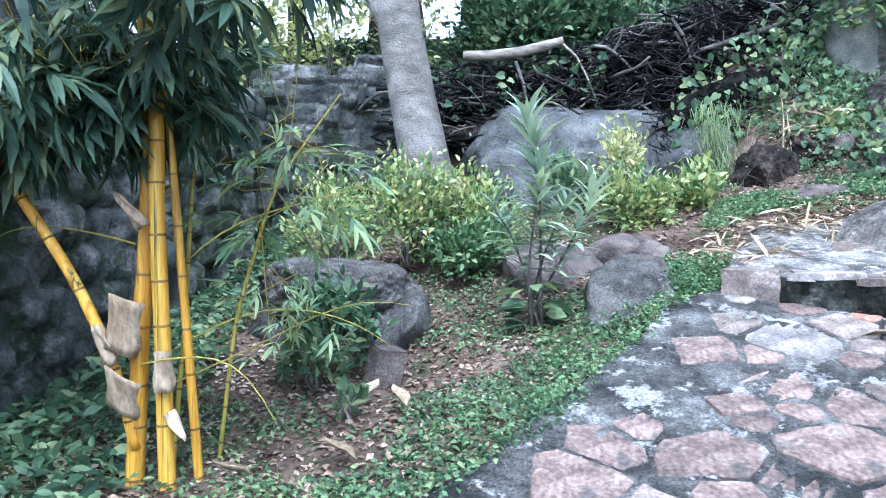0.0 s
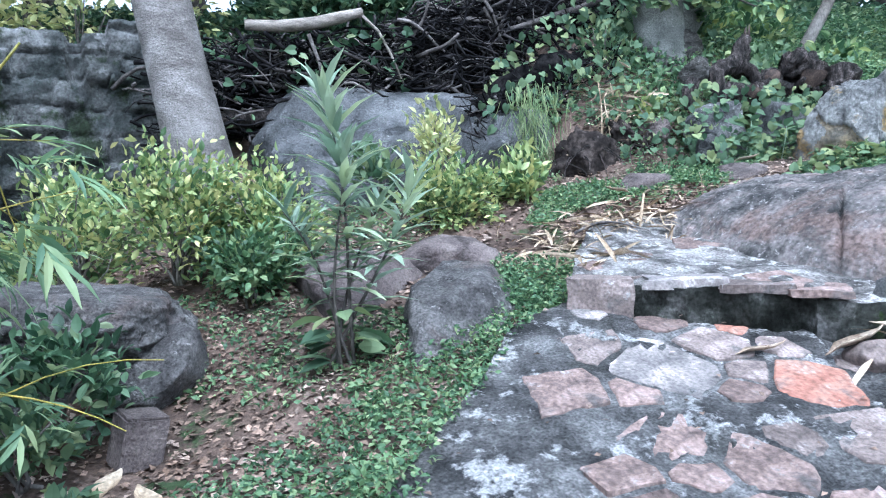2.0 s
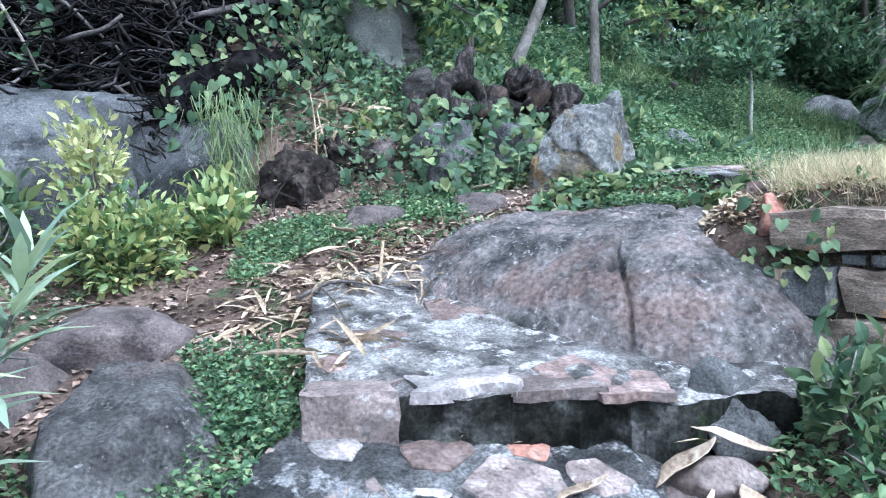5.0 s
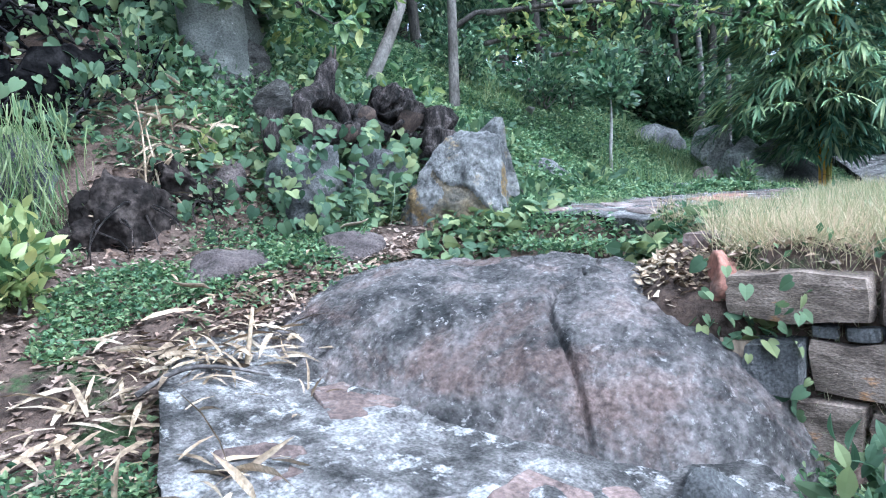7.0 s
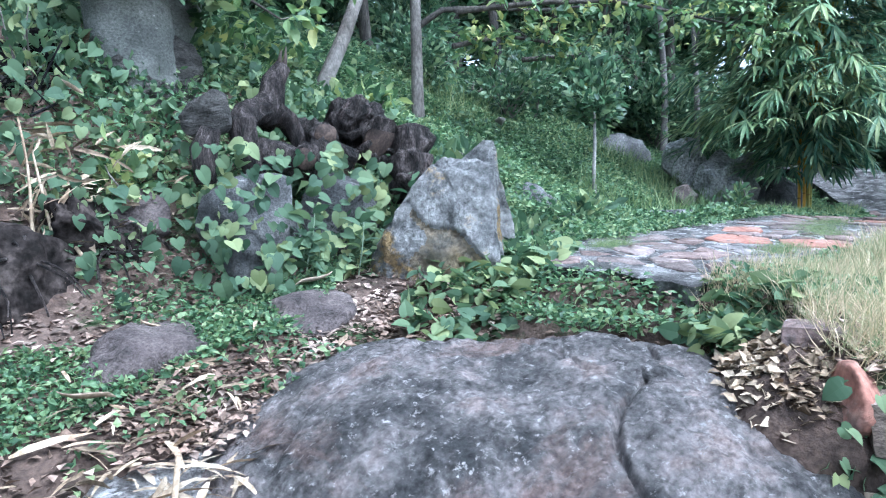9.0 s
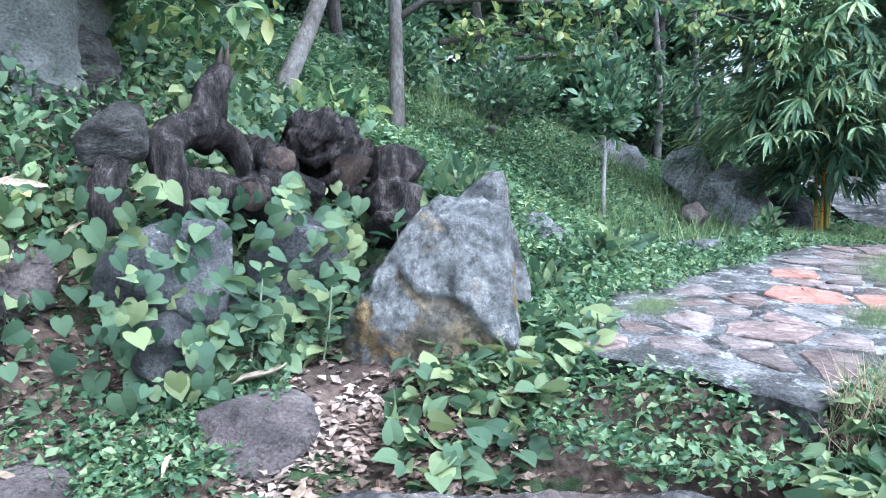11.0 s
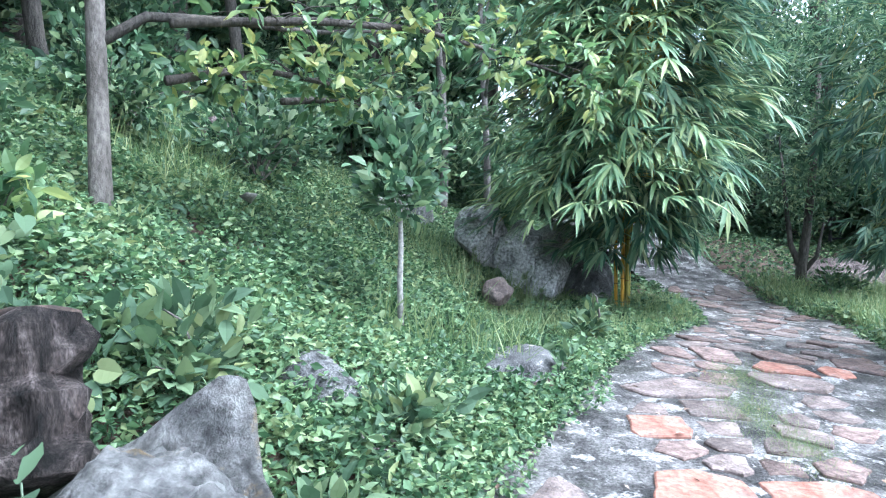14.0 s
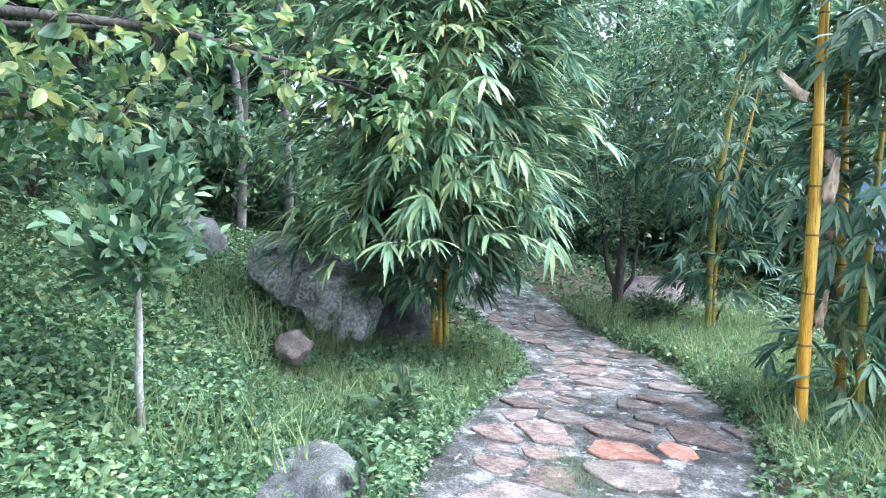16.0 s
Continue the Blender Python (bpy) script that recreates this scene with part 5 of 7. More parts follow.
b = thing("bamboo_clump", (9.36, 3.25, 2.05), "tall golden bamboo canes with peeling sheaths", "bamboo")
cane(b, [(0, 0, -0.1), (0.02, -0.03, 0.6), (0.04, -0.08, 1.4), (0.05, -0.1, 2.2), (0.05, -0.15, 3.6)], 0.037, M_CANE, 0.3)
cane(b, [(0.35, -0.2, -0.1), (0.36, -0.22, 0.8), (0.4, -0.28, 1.7), (0.5, -0.4, 3.4)], 0.034, M_CANE, 0.3)
cane(b, [(0.6, -0.6, -0.1), (0.65, -0.62, 0.8), (0.8, -0.7, 2.5)], 0.035, M_CANE, 0.3)
cane(b, [(0.3, -0.55, -0.1), (0.33, -0.57, 0.8), (0.35, -0.7, 2.2)], 0.028, M_CANE_OLD, 0.3)
sheath(b, (-0.03, 0.04, 0.02), (-0.05, 0.1, 0.9), 0.24, 0.11, (-0.8, 0.4, 0))
sheath(b, (-0.03, 0.02, 2.02), (-0.2, 0.75, 0.35), 0.26, 0.1, (-0.8, 0, 0.4))
sheath(b, (0.0, -0.14, 1.42), (0.05, -0.06, 0.9), 0.26, 0.11, (-0.9, -0.2, 0.1))
sheath(b, (-0.01, -0.1, 0.7), (0.05, -0.06, 0.9), 0.22, 0.07, (-0.9, -0.2, 0.1))
sheath(b, (0.3, -0.3, 1.75), (0.0, -0.2, -0.9), 0.22, 0.1, (-0.9, -0.2, 0.1))
sheath(b, (0.3, -0.3, 1.2), (0.0, -0.5, 0.4), 0.15, 0.09, (-0.9, -0.2, 0.1))
foliage(b, [(330, (0.55, -0.95, 1.5), (0.8, 0.75, 1.5), 0.27, 8, 0.3), (120, (0.3, -0.6, 2.7), (0.9, 0.8, 0.6), 0.27, 8, 0.3), (60, (0.3, -0.5, 0.4), (0.6, 0.5, 0.4), 0.2, 7, 0.3)], G_BAMBOO_MID, "long green bamboo leaves")

b = thing("bamboo_clump", (13.4, 2.15, 1.95), "slim yellow-green bamboo canes with feathery leaves", "bamboo")
cane(b, [(0, 0, -0.1), (0.0, -0.02, 0.8), (0.05, -0.1, 1.6), (0.1, -0.28, 2.6), (0.1, -0.5, 3.6)], 0.038, M_CANE_OLD, 0.3)
cane(b, [(0.1, -0.1, -0.1), (0.15, -0.15, 0.8), (0.2, -0.35, 1.6), (0.3, -0.7, 2.9)], 0.02, M_CANE, 0.3)
foliage(b, [(420, (0.2, -0.35, 2.5), (1.1, 1.2, 1.6), 0.26, 8, 0.2), (110, (0.1, -0.25, 0.75), (0.6, 0.9, 0.5), 0.24, 8, 0.3)], G_BAMBOO_MID, "feathery green bamboo leaves")

# ---- brushwood heap ----
pile = thing("brushwood_heap", (2.2, 9.7, 2.9), "heap of dark tangled dead branches on the rock", "brushwood")


def heap_top(x):
    return np.interp(x, [-0.6, 0.3, 1.5, 2.0, 2.7, 3.5, 4.6, 5.2], [3.3, 3.5, 3.55, 3.7, 4.1, 4.35, 4.45, 4.1]) - 2.9


def heap_low(x):
    return np.interp(x, [-0.6, 0.4, 1.0, 2.0, 3.3, 3.9, 4.6], [2.4, 2.45, 2.75, 2.95, 2.9, 2.7, 2.6]) - 2.9


# Added core lumps close the view and paint the dark between branches.
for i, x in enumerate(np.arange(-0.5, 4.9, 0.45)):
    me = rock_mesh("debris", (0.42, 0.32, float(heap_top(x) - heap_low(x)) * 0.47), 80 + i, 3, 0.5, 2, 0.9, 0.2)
    ob = link("debris", me, M_HEAP_CORE, pile, "near-black filler standing in for shade inside the heap")
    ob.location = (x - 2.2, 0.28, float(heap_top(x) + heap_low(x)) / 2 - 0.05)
rest = []
for i in range(2600):
    x = rng.uniform(-0.75, 4.9)
    lo, hi = float(heap_low(x)), float(heap_top(x))
    f = rng.uniform(0, 1) ** 0.8
    z = lo + (hi - lo) * f
    y = rng.uniform(-0.72, 0.0) + 0.25 * f
    a = rng.normal() * 0.55
    d = np.array([math.cos(a), rng.normal() * 0.45, math.sin(a) * 0.8])
    if rng.random() < 0.1:
        d = np.array([rng.normal() * 0.5, -0.2, 1.0])
    L = rng.uniform(0.15, 0.6) if i > 170 else rng.uniform(0.45, 1.1)
    r = rng.uniform(0.005, 0.018) if i > 170 else rng.uniform(0.013, 0.03)
    c0 = np.array([x - 2.2, y, z])
    line = bend(c0 - d * L / 2, c0 + d * L / 2, 6, rng.normal() * 0.05, 0.045)
    if i < 170:
        tube("branch", line, np.linspace(r, r * 0.6, 6), M_TWIG if i % 3 == 0 else M_TWIG_ISL, pile, 6, 0.05)
    else:
        rest.append(tube_arrays(line, np.linspace(r, r * 0.5, 6), 4, 0, False))
v, q = stack(rest[::9])
tagged(link("pale_twig_tangle", raw_mesh("pale_twig_tangle", v, q), M_TWIG, pile, "weathered pale thin twigs"), kind="stuff")
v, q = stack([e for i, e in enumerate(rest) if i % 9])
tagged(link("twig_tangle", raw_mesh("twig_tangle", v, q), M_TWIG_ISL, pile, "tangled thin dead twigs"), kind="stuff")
tube("main_branch", [(-1.95, -0.6, 0.68), (-1.6, -0.6, 0.68), (-1.25, -0.6, 0.72), (-0.95, -0.62, 0.79), (-0.72, -0.62, 0.86)], [0.055, 0.065, 0.07, 0.065, 0.045], M_LOG_PALE, pile, 12, 0.03, "thick pale bare branch")
tube("main_branch", [(-0.75, -0.62, 0.84), (-0.55, -0.62, 0.66), (-0.42, -0.64, 0.4), (-0.3, -0.65, 0.1)], [0.02, 0.016, 0.013, 0.009], M_LOG_PALE, pile, 8, 0.03, "thick pale bare branch")
tube("main_branch", [(-1.3, -0.62, 0.6), (-1.2, -0.65, 0.3), (-1.15, -0.68, -0.05)], [0.022, 0.02, 0.012], M_TWIG, pile, 8, 0.03)
tube("log", [(-2.4, -0.45, -0.3), (-1.9, -0.45, -0.26), (-1.4, -0.45, -0.2)], [0.1, 0.1, 0.085], M_DEADWOOD, pile, 12, 0.03)
tube("log", [(0.75, -0.75, 0.1), (1.0, -0.8, 0.06), (1.3, -0.85, -0.02)], [0.04, 0.06, 0.055], M_TWIG, pile, 10, 0.03)
tube("log", [(1.0, -0.55, 0.75), (1.6, -0.5, 0.95), (2.2, -0.5, 1.15)], [0.03, 0.04, 0.04], M_TWIG, pile, 10, 0.03)

spill = thing("brushwood_heap", (3.55, 8.75, 2.3), "dark tangled brushwood slipping down behind the earth bank", "brushwood")
# The same near-black filler, in place of shade behind the slipped twigs.
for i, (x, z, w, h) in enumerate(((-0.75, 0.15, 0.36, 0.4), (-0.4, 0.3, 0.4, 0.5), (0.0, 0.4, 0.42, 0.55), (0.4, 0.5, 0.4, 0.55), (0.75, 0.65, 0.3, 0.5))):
    ob = link("debris", rock_mesh("debris", (w, 0.28, h), 120 + i, 3, 0.5, 2, 0.9, 0.2), M_HEAP_CORE, spill, "near-black filler standing in for shade inside the heap")
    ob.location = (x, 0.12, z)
rest = []
for i in range(620):
    x = rng.uniform(-1.0, 0.95)
    a = rng.normal() * 0.6
    d = np.array([math.cos(a), rng.normal() * 0.4, math.sin(a)])
    c0 = np.array([x, rng.uniform(-0.3, 0.0), rng.uniform(-0.2, 0.75) + 0.3 * x])
    L, r = rng.uniform(0.15, 0.55), rng.uniform(0.004, 0.013)
    line = bend(c0 - d * L / 2, c0 + d * L / 2, 6, rng.normal() * 0.05, 0.045)
    if i < 60:
        tube("branch", line, np.linspace(r * 1.5, r * 0.8, 6), M_TWIG if i % 4 == 0 else M_TWIG_ISL, spill, 6, 0.05)
    else:
        rest.append(tube_arrays(line, np.linspace(r, r * 0.5, 6), 4, 0, False))
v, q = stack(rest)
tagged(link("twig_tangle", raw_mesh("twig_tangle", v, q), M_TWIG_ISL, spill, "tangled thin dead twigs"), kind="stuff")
roots = thing("hanging_roots", (3.6, 7.55, 1.95), "thin dark roots hanging from the earth bank", "roots")
for i in range(26):
    x = rng.uniform(-0.45, 0.6)
    z = rng.uniform(0.05, 0.4)
    tube("root", bend((x, 0.12, z), (x + rng.normal() * 0.15, -0.06, z - rng.uniform(0.12, 0.35)), 6, 0.02, 0.03), np.linspace(0.009, 0.003, 6), M_DEADWOOD, roots, 5, 0.1)

# ---- logs on the bank ----
def log(name, a, b, r, label, seed=0, bark=M_DEADWOOD, end=True):
    a, b = np.array(a, float), np.array(b, float)
    t = thing(name, a, label, "log", "logs on the bank")
    tube("bark", bend((0, 0, 0), b - a, 9, 0, 0.012), r * (1 + 0.12 * np.sin(np.arange(9) * 2.1 + seed)), bark, t, 18, 0.16)
    if end:
        d = unit(a - b)
        tube("cut_end", [d * -0.02, d * 0.004, d * 0.008], [r * 0.9, r * 0.9, r * 0.86], M_CUTWOOD, t, 16, 0.02, "sawn brown end grain")
    return t


st = thing("dead_stump", (4.78, 7.55, 2.6), "twisted dark dead root with a broken top", "stump")
tube("root", [(0.02, -0.06, -0.05), (-0.01, -0.03, 0.1), (-0.02, 0.0, 0.26), (0.06, 0.03, 0.34), (0.2, 0.05, 0.38), (0.28, 0.06, 0.46), (0.31, 0.05, 0.56), (0.37, 0.03, 0.67)], [0.06, 0.075, 0.085, 0.085, 0.085, 0.075, 0.065, 0.045], M_DEADWOOD, st, 20, 0.1)
tube("root", [(0.2, 0.05, 0.36), (0.34, 0.08, 0.38), (0.46, 0.08, 0.33), (0.52, 0.05, 0.2), (0.53, 0.04, 0.05)], [0.08, 0.078, 0.068, 0.06, 0.05], M_DEADWOOD, st, 18, 0.1)
tube("root", [(0.32, 0.14, 0.3), (0.44, 0.16, 0.42), (0.46, 0.16, 0.56), (0.44, 0.15, 0.66)], [0.06, 0.055, 0.045, 0.03], M_DEADWOOD, st, 14, 0.1)
tube("root", [(0.05, -0.04, 0.12), (0.16, -0.12, 0.08), (0.3, -0.2, 0.02), (0.4, -0.24, -0.06)], [0.08, 0.085, 0.08, 0.07], M_DEADWOOD, st, 16, 0.1)
tube("root", [(-0.3, -0.05, 0.2), (-0.36, -0.06, 0.1), (-0.38, -0.08, -0.08)], [0.06, 0.075, 0.06], M_DEADWOOD, st, 14, 0.1)
for i in range(4):
    a = 1.6 * i
    tube("splinter", [(0.36 + 0.02 * math.cos(a), 0.03 + 0.02 * math.sin(a), 0.64), (0.37 + 0.025 * math.cos(a), 0.03 + 0.025 * math.sin(a), 0.7), (0.385 + 0.02 * math.cos(a), 0.03 + 0.02 * math.sin(a), 0.73 + 0.02 * i)], [0.022, 0.014, 0.002], M_CUTWOOD, st, 6, 0.1, "broken reddish splinters")
rock("stump_block", (4.6, 7.66, 2.93), (0.18, 0.16, 0.14), 90, M_BARK_KNOT, "grey cracked block of dead wood", (0, -14, 20), category="log", sharp=0.7)
log("log", (5.24, 7.32, 2.82), (5.6, 7.85, 2.9), 0.08, "dark round log lying end-on")
log("log", (5.3, 7.14, 2.66), (5.1, 7.34, 2.74), 0.062, "short dark broken log", 2)
log("log", (4.98, 7.26, 2.66), (5.3, 7.5, 2.7), 0.075, "dark log under vine leaves", 2)
hollow = log("log", (5.57, 7.14, 2.82), (5.62, 7.5, 2.95), 0.15, "thick dark log with a hollow end and torn bark", 3)
for i in range(9):
    a = 0.7 * i
    tube("bark_flake", [(0.14 * math.cos(a), -0.02, 0.15 * math.sin(a)), (0.15 * math.cos(a + 0.3), 0.1, 0.165 * math.sin(a + 0.3)), (0.16 * math.cos(a + 0.4), 0.24, 0.17 * math.sin(a + 0.4) + 0.04)], [0.02, 0.035, 0.015], M_DEADWOOD, hollow, 6, 0.3)
log("log", (5.9, 7.12, 2.86), (5.76, 7.0, 2.44), 0.15, "thick dark weathered log standing on end", 5)
rock("bark_piece", (5.45, 7.26, 2.97), (0.09, 0.1, 0.11), 91, M_DEADWOOD, "torn dark bark over a log", (20, 20, 0), category="bark", rough=0.5, fine=0.15)

# ---- tall weed with whorls of narrow leaves ----
def weed(at, stems, label):
    t = thing("tall_weed", at, label, "plant")
    P, D, N, S = [], [], [], []
    for tip, leaves, size in stems:
        line = bend((rng.normal() * 0.03, rng.normal() * 0.03, 0), tip, 14, 0.0, 0.03)
        tube("stem", line, np.linspace(0.012, 0.005, 14), M_BARK_DARK, t, 6)
        for i in range(leaves):
            f = 0.34 + 0.66 * (i / leaves) ** 0.75
            p = np.array([np.interp(f, np.linspace(0, 1, 14), line[:, k]) for k in range(3)])
            a = i * 2.4 + rng.normal() * 0.3
            up = 0.1 + 1.5 * f ** 4 + rng.normal() * 0.18
            P.append(p)
            D.append((math.cos(a), math.sin(a), up))
            N.append((-math.cos(a) * up, -math.sin(a) * up, 1.2))
            S.append(size * rng.uniform(0.8, 1.15) * (1.15 - 0.35 * f))
    v, q = leaf_arrays(P, D, N, S, LANCE, 0.3, 1.0)
    link("leaves", raw_mesh("leaves", v, q, False), G_TALL, t, "narrow pointed grey-green leaves")
    n = 26
    a = rng.uniform(0, 6.28, n)
    P = np.stack([0.08 * np.cos(a), 0.08 * np.sin(a), rng.uniform(0.03, 0.34, n)], 1)
    D = np.stack([np.cos(a), np.sin(a), rng.uniform(-0.4, 0.3, n)], 1)
    v, q = leaf_arrays(P, D, rand_dirs(n, 3), rng.uniform(0.14, 0.24, n), OVAL, 0.15, 1.2)
    link("broad_leaves", raw_mesh("broad_leaves", v, q, False), G_HEART, t, "broad pale green basal leaves")
    return t


weed((0.66, 5.22, 0.74), [((-0.06, 0.08, 1.52), 66, 0.36), ((0.05, 0.0, 1.2), 34, 0.32), ((0.46, 0.1, 1.05), 36, 0.34), ((0.25, 0.1, 0.92), 28, 0.3), ((-0.3, 0.1, 0.88), 24, 0.28)], "tall weed with whorls of narrow leaves in leaf litter")

# ---- shrubs ----
# Hazy light beyond the wall is put into these shrubs' pale leaves.
for x, y in ((-3.1, 11.8), (-1.8, 11.8), (-0.7, 12.1)):
    shrub("tall_shrub", (x, y), (1.0, 0.7, 1.5), 1000, 0.13, G_PALE, "tall shrub behind the ruined wall, haze painted into its pale green", 9, group="shrubs behind the wall")
shrub("shrub", (-0.35, 6.95, 1.15), (0.62, 0.5, 0.52), 2600, 0.07, G_SHRUB, "yellow-green bushy shrub in front of a tree", 12)
shrub("shrub", (0.35, 7.0, 1.2), (0.5, 0.45, 0.42), 1900, 0.07, G_SHRUB, "yellow-green bushy shrub in front of a tree", 10)
shrub("shrub", (-1.05, 6.8, 0.95), (0.5, 0.45, 0.5), 800, 0.08, G_SHRUB, "loose green shrub beside the ruined wall", 9)
shrub("shrub", (-1.2, 7.9, 1.2), (0.5, 0.4, 0.5), 700, 0.08, G_SHRUB, "loose green shrub beside the ruined wall", 9)
shrub("shrub", (0.2, 6.55, 1.0), (0.5, 0.35, 0.28), 1500, 0.07, G_COVER, "low dark green shrub", 8)
shrub("shrub", (1.95, 7.25, 1.4), (0.45, 0.4, 0.34), 2000, 0.075, G_SHRUB, "dense green shrub with oval leaves", 10)
shrub("shrub", (2.55, 7.35, 1.55), (0.3, 0.28, 0.28), 700, 0.1, G_SHRUB, "bright green leafy shrub", 7)
shrub("shrub", (2.0, 8.05, 1.85), (0.34, 0.25, 0.4), 420, 0.085, G_PALE, "pale yellow-green young shrub against the rock", 6)
shrub("shrub", (1.35, 7.95, 1.75), (0.22, 0.2, 0.25), 140, 0.15, G_HEART, "broad-leaved dark plant on the rock", 5)
shrub("shrub", (-0.85, 4.9, 0.42), (0.3, 0.26, 0.2), 240, 0.1, G_HEART, "low leafy plant in leaf litter", 5)
shrub("shrub", (-0.75, 5.2, 0.55), (0.4, 0.3, 0.3), 420, 0.1, G_WOODS, "dark low plant under a rock ledge", 6)
shrub("shrub", (-0.55, 4.15, 0.36), (0.12, 0.12, 0.14), 40, 0.1, G_HEART, "small broad-leaved seedling in leaf litter", 3)
shrub("shrub", (3.5, 3.66, 0.95), (0.22, 0.2, 0.2), 180, 0.1, G_HEART, "leafy weed beside the step", 7)
shrub("shrub", (3.3, 3.42, 0.85), (0.2, 0.2, 0.16), 200, 0.07, G_COVER, "leafy weed beside the step", 5)
shrub("shrub", (3.62, 3.35, 0.95), (0.22, 0.2, 0.26), 220, 0.09, G_HEART, "leafy weed beside the step", 6)
shrub("shrub", (4.25, 7.95, 2.3), (0.25, 0.2, 0.22), 220, 0.09, G_SHRUB, "green creeper over the bank", 7)
shrub("shrub", (3.55, 8.55, 2.5), (0.36, 0.28, 0.34), 260, 0.09, G_HEART, "broad green creeper leaves over brushwood", 8)
shrub("shrub", (4.15, 8.7, 2.9), (0.36, 0.28, 0.4), 260, 0.09, G_HEART, "broad green creeper leaves over brushwood", 8)
shrub("shrub", (6.4, 9.2, 3.3), (0.6, 0.4, 0.35), 450, 0.13, G_BROAD, "broad-leaved bush behind the logs", 8)
shrub("shrub", (5.5, 9.0, 3.2), (0.5, 0.35, 0.45), 420, 0.13, G_BROAD, "broad-leaved bush behind the logs", 8)
shrub("shrub", (6.9, 8.3, 2.85), (0.4, 0.35, 0.3), 340, 0.12, G_BROAD, "broad-leaved bush on the bank", 7)
shrub("shrub", (6.75, 7.2, 2.4), (0.4, 0.3, 0.22), 260, 0.12, G_HEART, "broad-leaved creeper beside the rock", 6)
shrub("shrub", (6.35, 6.45, 2.0), (0.4, 0.25, 0.13), 240, 0.11, G_HEART, "broad-leaved creeper beside the rock", 6)
shrub("shrub", (7.2, 6.4, 2.1), (0.6, 0.28, 0.12), 300, 0.1, G_HEART, "broad-leaved creeper beside the path", 6)
shrub("shrub", (10.4, 8.6, 3.45), (0.7, 0.5, 0.4), 1100, 0.1, G_WOODS, "green bush on the slope", 10)
shrub("shrub", (9.4, 9.3, 3.8), (0.7, 0.5, 0.45), 1100, 0.1, G_WOODS, "green bush on the slope", 10)
shrub("shrub", (11.9, 8.9, 3.6), (0.7, 0.5, 0.5), 1100, 0.11, G_WOODS, "green bush on the slope", 10)
shrub("shrub", (8.62, 5.72, 2.08), (0.13, 0.11, 0.12), 50, 0.09, G_HEART, "small broad-leaved plant by a cut stone", 4)
shrub("shrub", (9.6, 5.6, 2.15), (0.2, 0.18, 0.16), 140, 0.1, G_HEART, "small broad-leaved plant by the path", 4)
shrub("shrub", (13.9, 2.6, 1.95), (0.4, 0.35, 0.22), 900, 0.06, G_COVER, "low round green shrub", 8)
t = shrub("sapling", (8.66, 6.79, 2.42), (0.42, 0.42, 0.42), 700, 0.1, G_WOODS, "young tree with a white-barked stem", 3, category="sapling")
for o in list(t.children):
    if o.name.startswith("stem"):
        bpy.data.objects.remove(o)
    else:
        o.location.z = 0.6
tube("white_stem", [(0.02, 0, -0.1), (0, 0, 0.25), (0.03, 0, 0.5), (0.02, 0, 0.8)], [0.022, 0.02, 0.018, 0.012], M_PALEWALL, t, 8, 0.02, "smooth white stem")

# broad-leaved boughs over the slope and path
def bough(name, pts, n, size, width, label, material=G_BROAD):
    pts = np.asarray(pts, float)
    t = thing(name, pts[0], label, "branch")
    line = pts - pts[0]
    tube("wood", line, np.linspace(0.03, 0.006, len(line)), M_BARK_DARK, t, 8, 0.03)
    k = rng.uniform(0.1, 1, n)
    s = np.linspace(0, 1, len(line))
    base = np.stack([np.interp(k, s, line[:, j]) for j in range(3)], 1)
    offs = rng.normal(size=(n, 3)) * np.array([width, width, width * 0.45])
    P = base + offs
    tw = [tube_arrays([base[i], (base[i] + P[i]) / 2 + np.array([0, 0, 0.04]), P[i]], [0.006, 0.004, 0.002], 4, 0, False) for i in range(0, n, 4)]
    v, q = stack(tw)
    tagged(link("twig_tangle", raw_mesh("twig_tangle", v, q), M_BARK_DARK, t), kind="stuff")
    m = 6
    kk = np.repeat(np.arange(n), m)
    D = unit(offs)[kk] + rng.normal(size=(n * m, 3)) * 0.8
    D[:, 2] -= 0.25
    v, q = leaf_arrays(P[kk] + rng.normal(size=(n * m, 3)) * 0.03, D, rand_dirs(n * m, 1.8), rng.uniform(0.6, 1.2, n * m) * size, OVAL, 0.2, 0.95)
    link("leaves", raw_mesh("leaves", v, q, False), material, t)
    return t


bough("bough", [(7.9, 7.9, 4.2), (8.5, 7.27, 4.32), (9.3, 6.81, 4.43), (9.9, 6.3, 4.36), (10.3, 5.85, 4.25), (10.5, 5.5, 4.1)], 110, 0.115, 0.26, "leafy bough hanging over the slope and path")
bough("bough", [(8.0, 8.0, 3.9), (8.5, 7.7, 4.05), (9.0, 7.3, 4.0), (9.4, 7.0, 3.8)], 80, 0.11, 0.22, "leafy bough hanging over the slope")
bough("bough", [(7.6, 8.3, 4.8), (8.4, 7.8, 5.0), (9.2, 7.3, 4.95), (10.2, 6.6, 4.9)], 110, 0.13, 0.35, "leafy bough hanging over the slope", G_WOODS)
bough("bough", [(9.6, 8.0, 4.0), (10.3, 7.4, 4.1), (11.0, 6.8, 4.0)], 80, 0.12, 0.3, "leafy bough hanging over the slope", G_WOODS)
bough("bough", [(5.2, 9.0, 4.0), (5.0, 8.6, 4.1), (5.3, 8.2, 3.9), (5.6, 8.0, 3.7)], 60, 0.15, 0.22, "leafy bough above the logs")
bough("bough", [(6.0, 9.0, 4.3), (6.4, 8.5, 4.5), (6.7, 8.2, 4.4)], 60, 0.16, 0.3, "leafy bough above the logs")

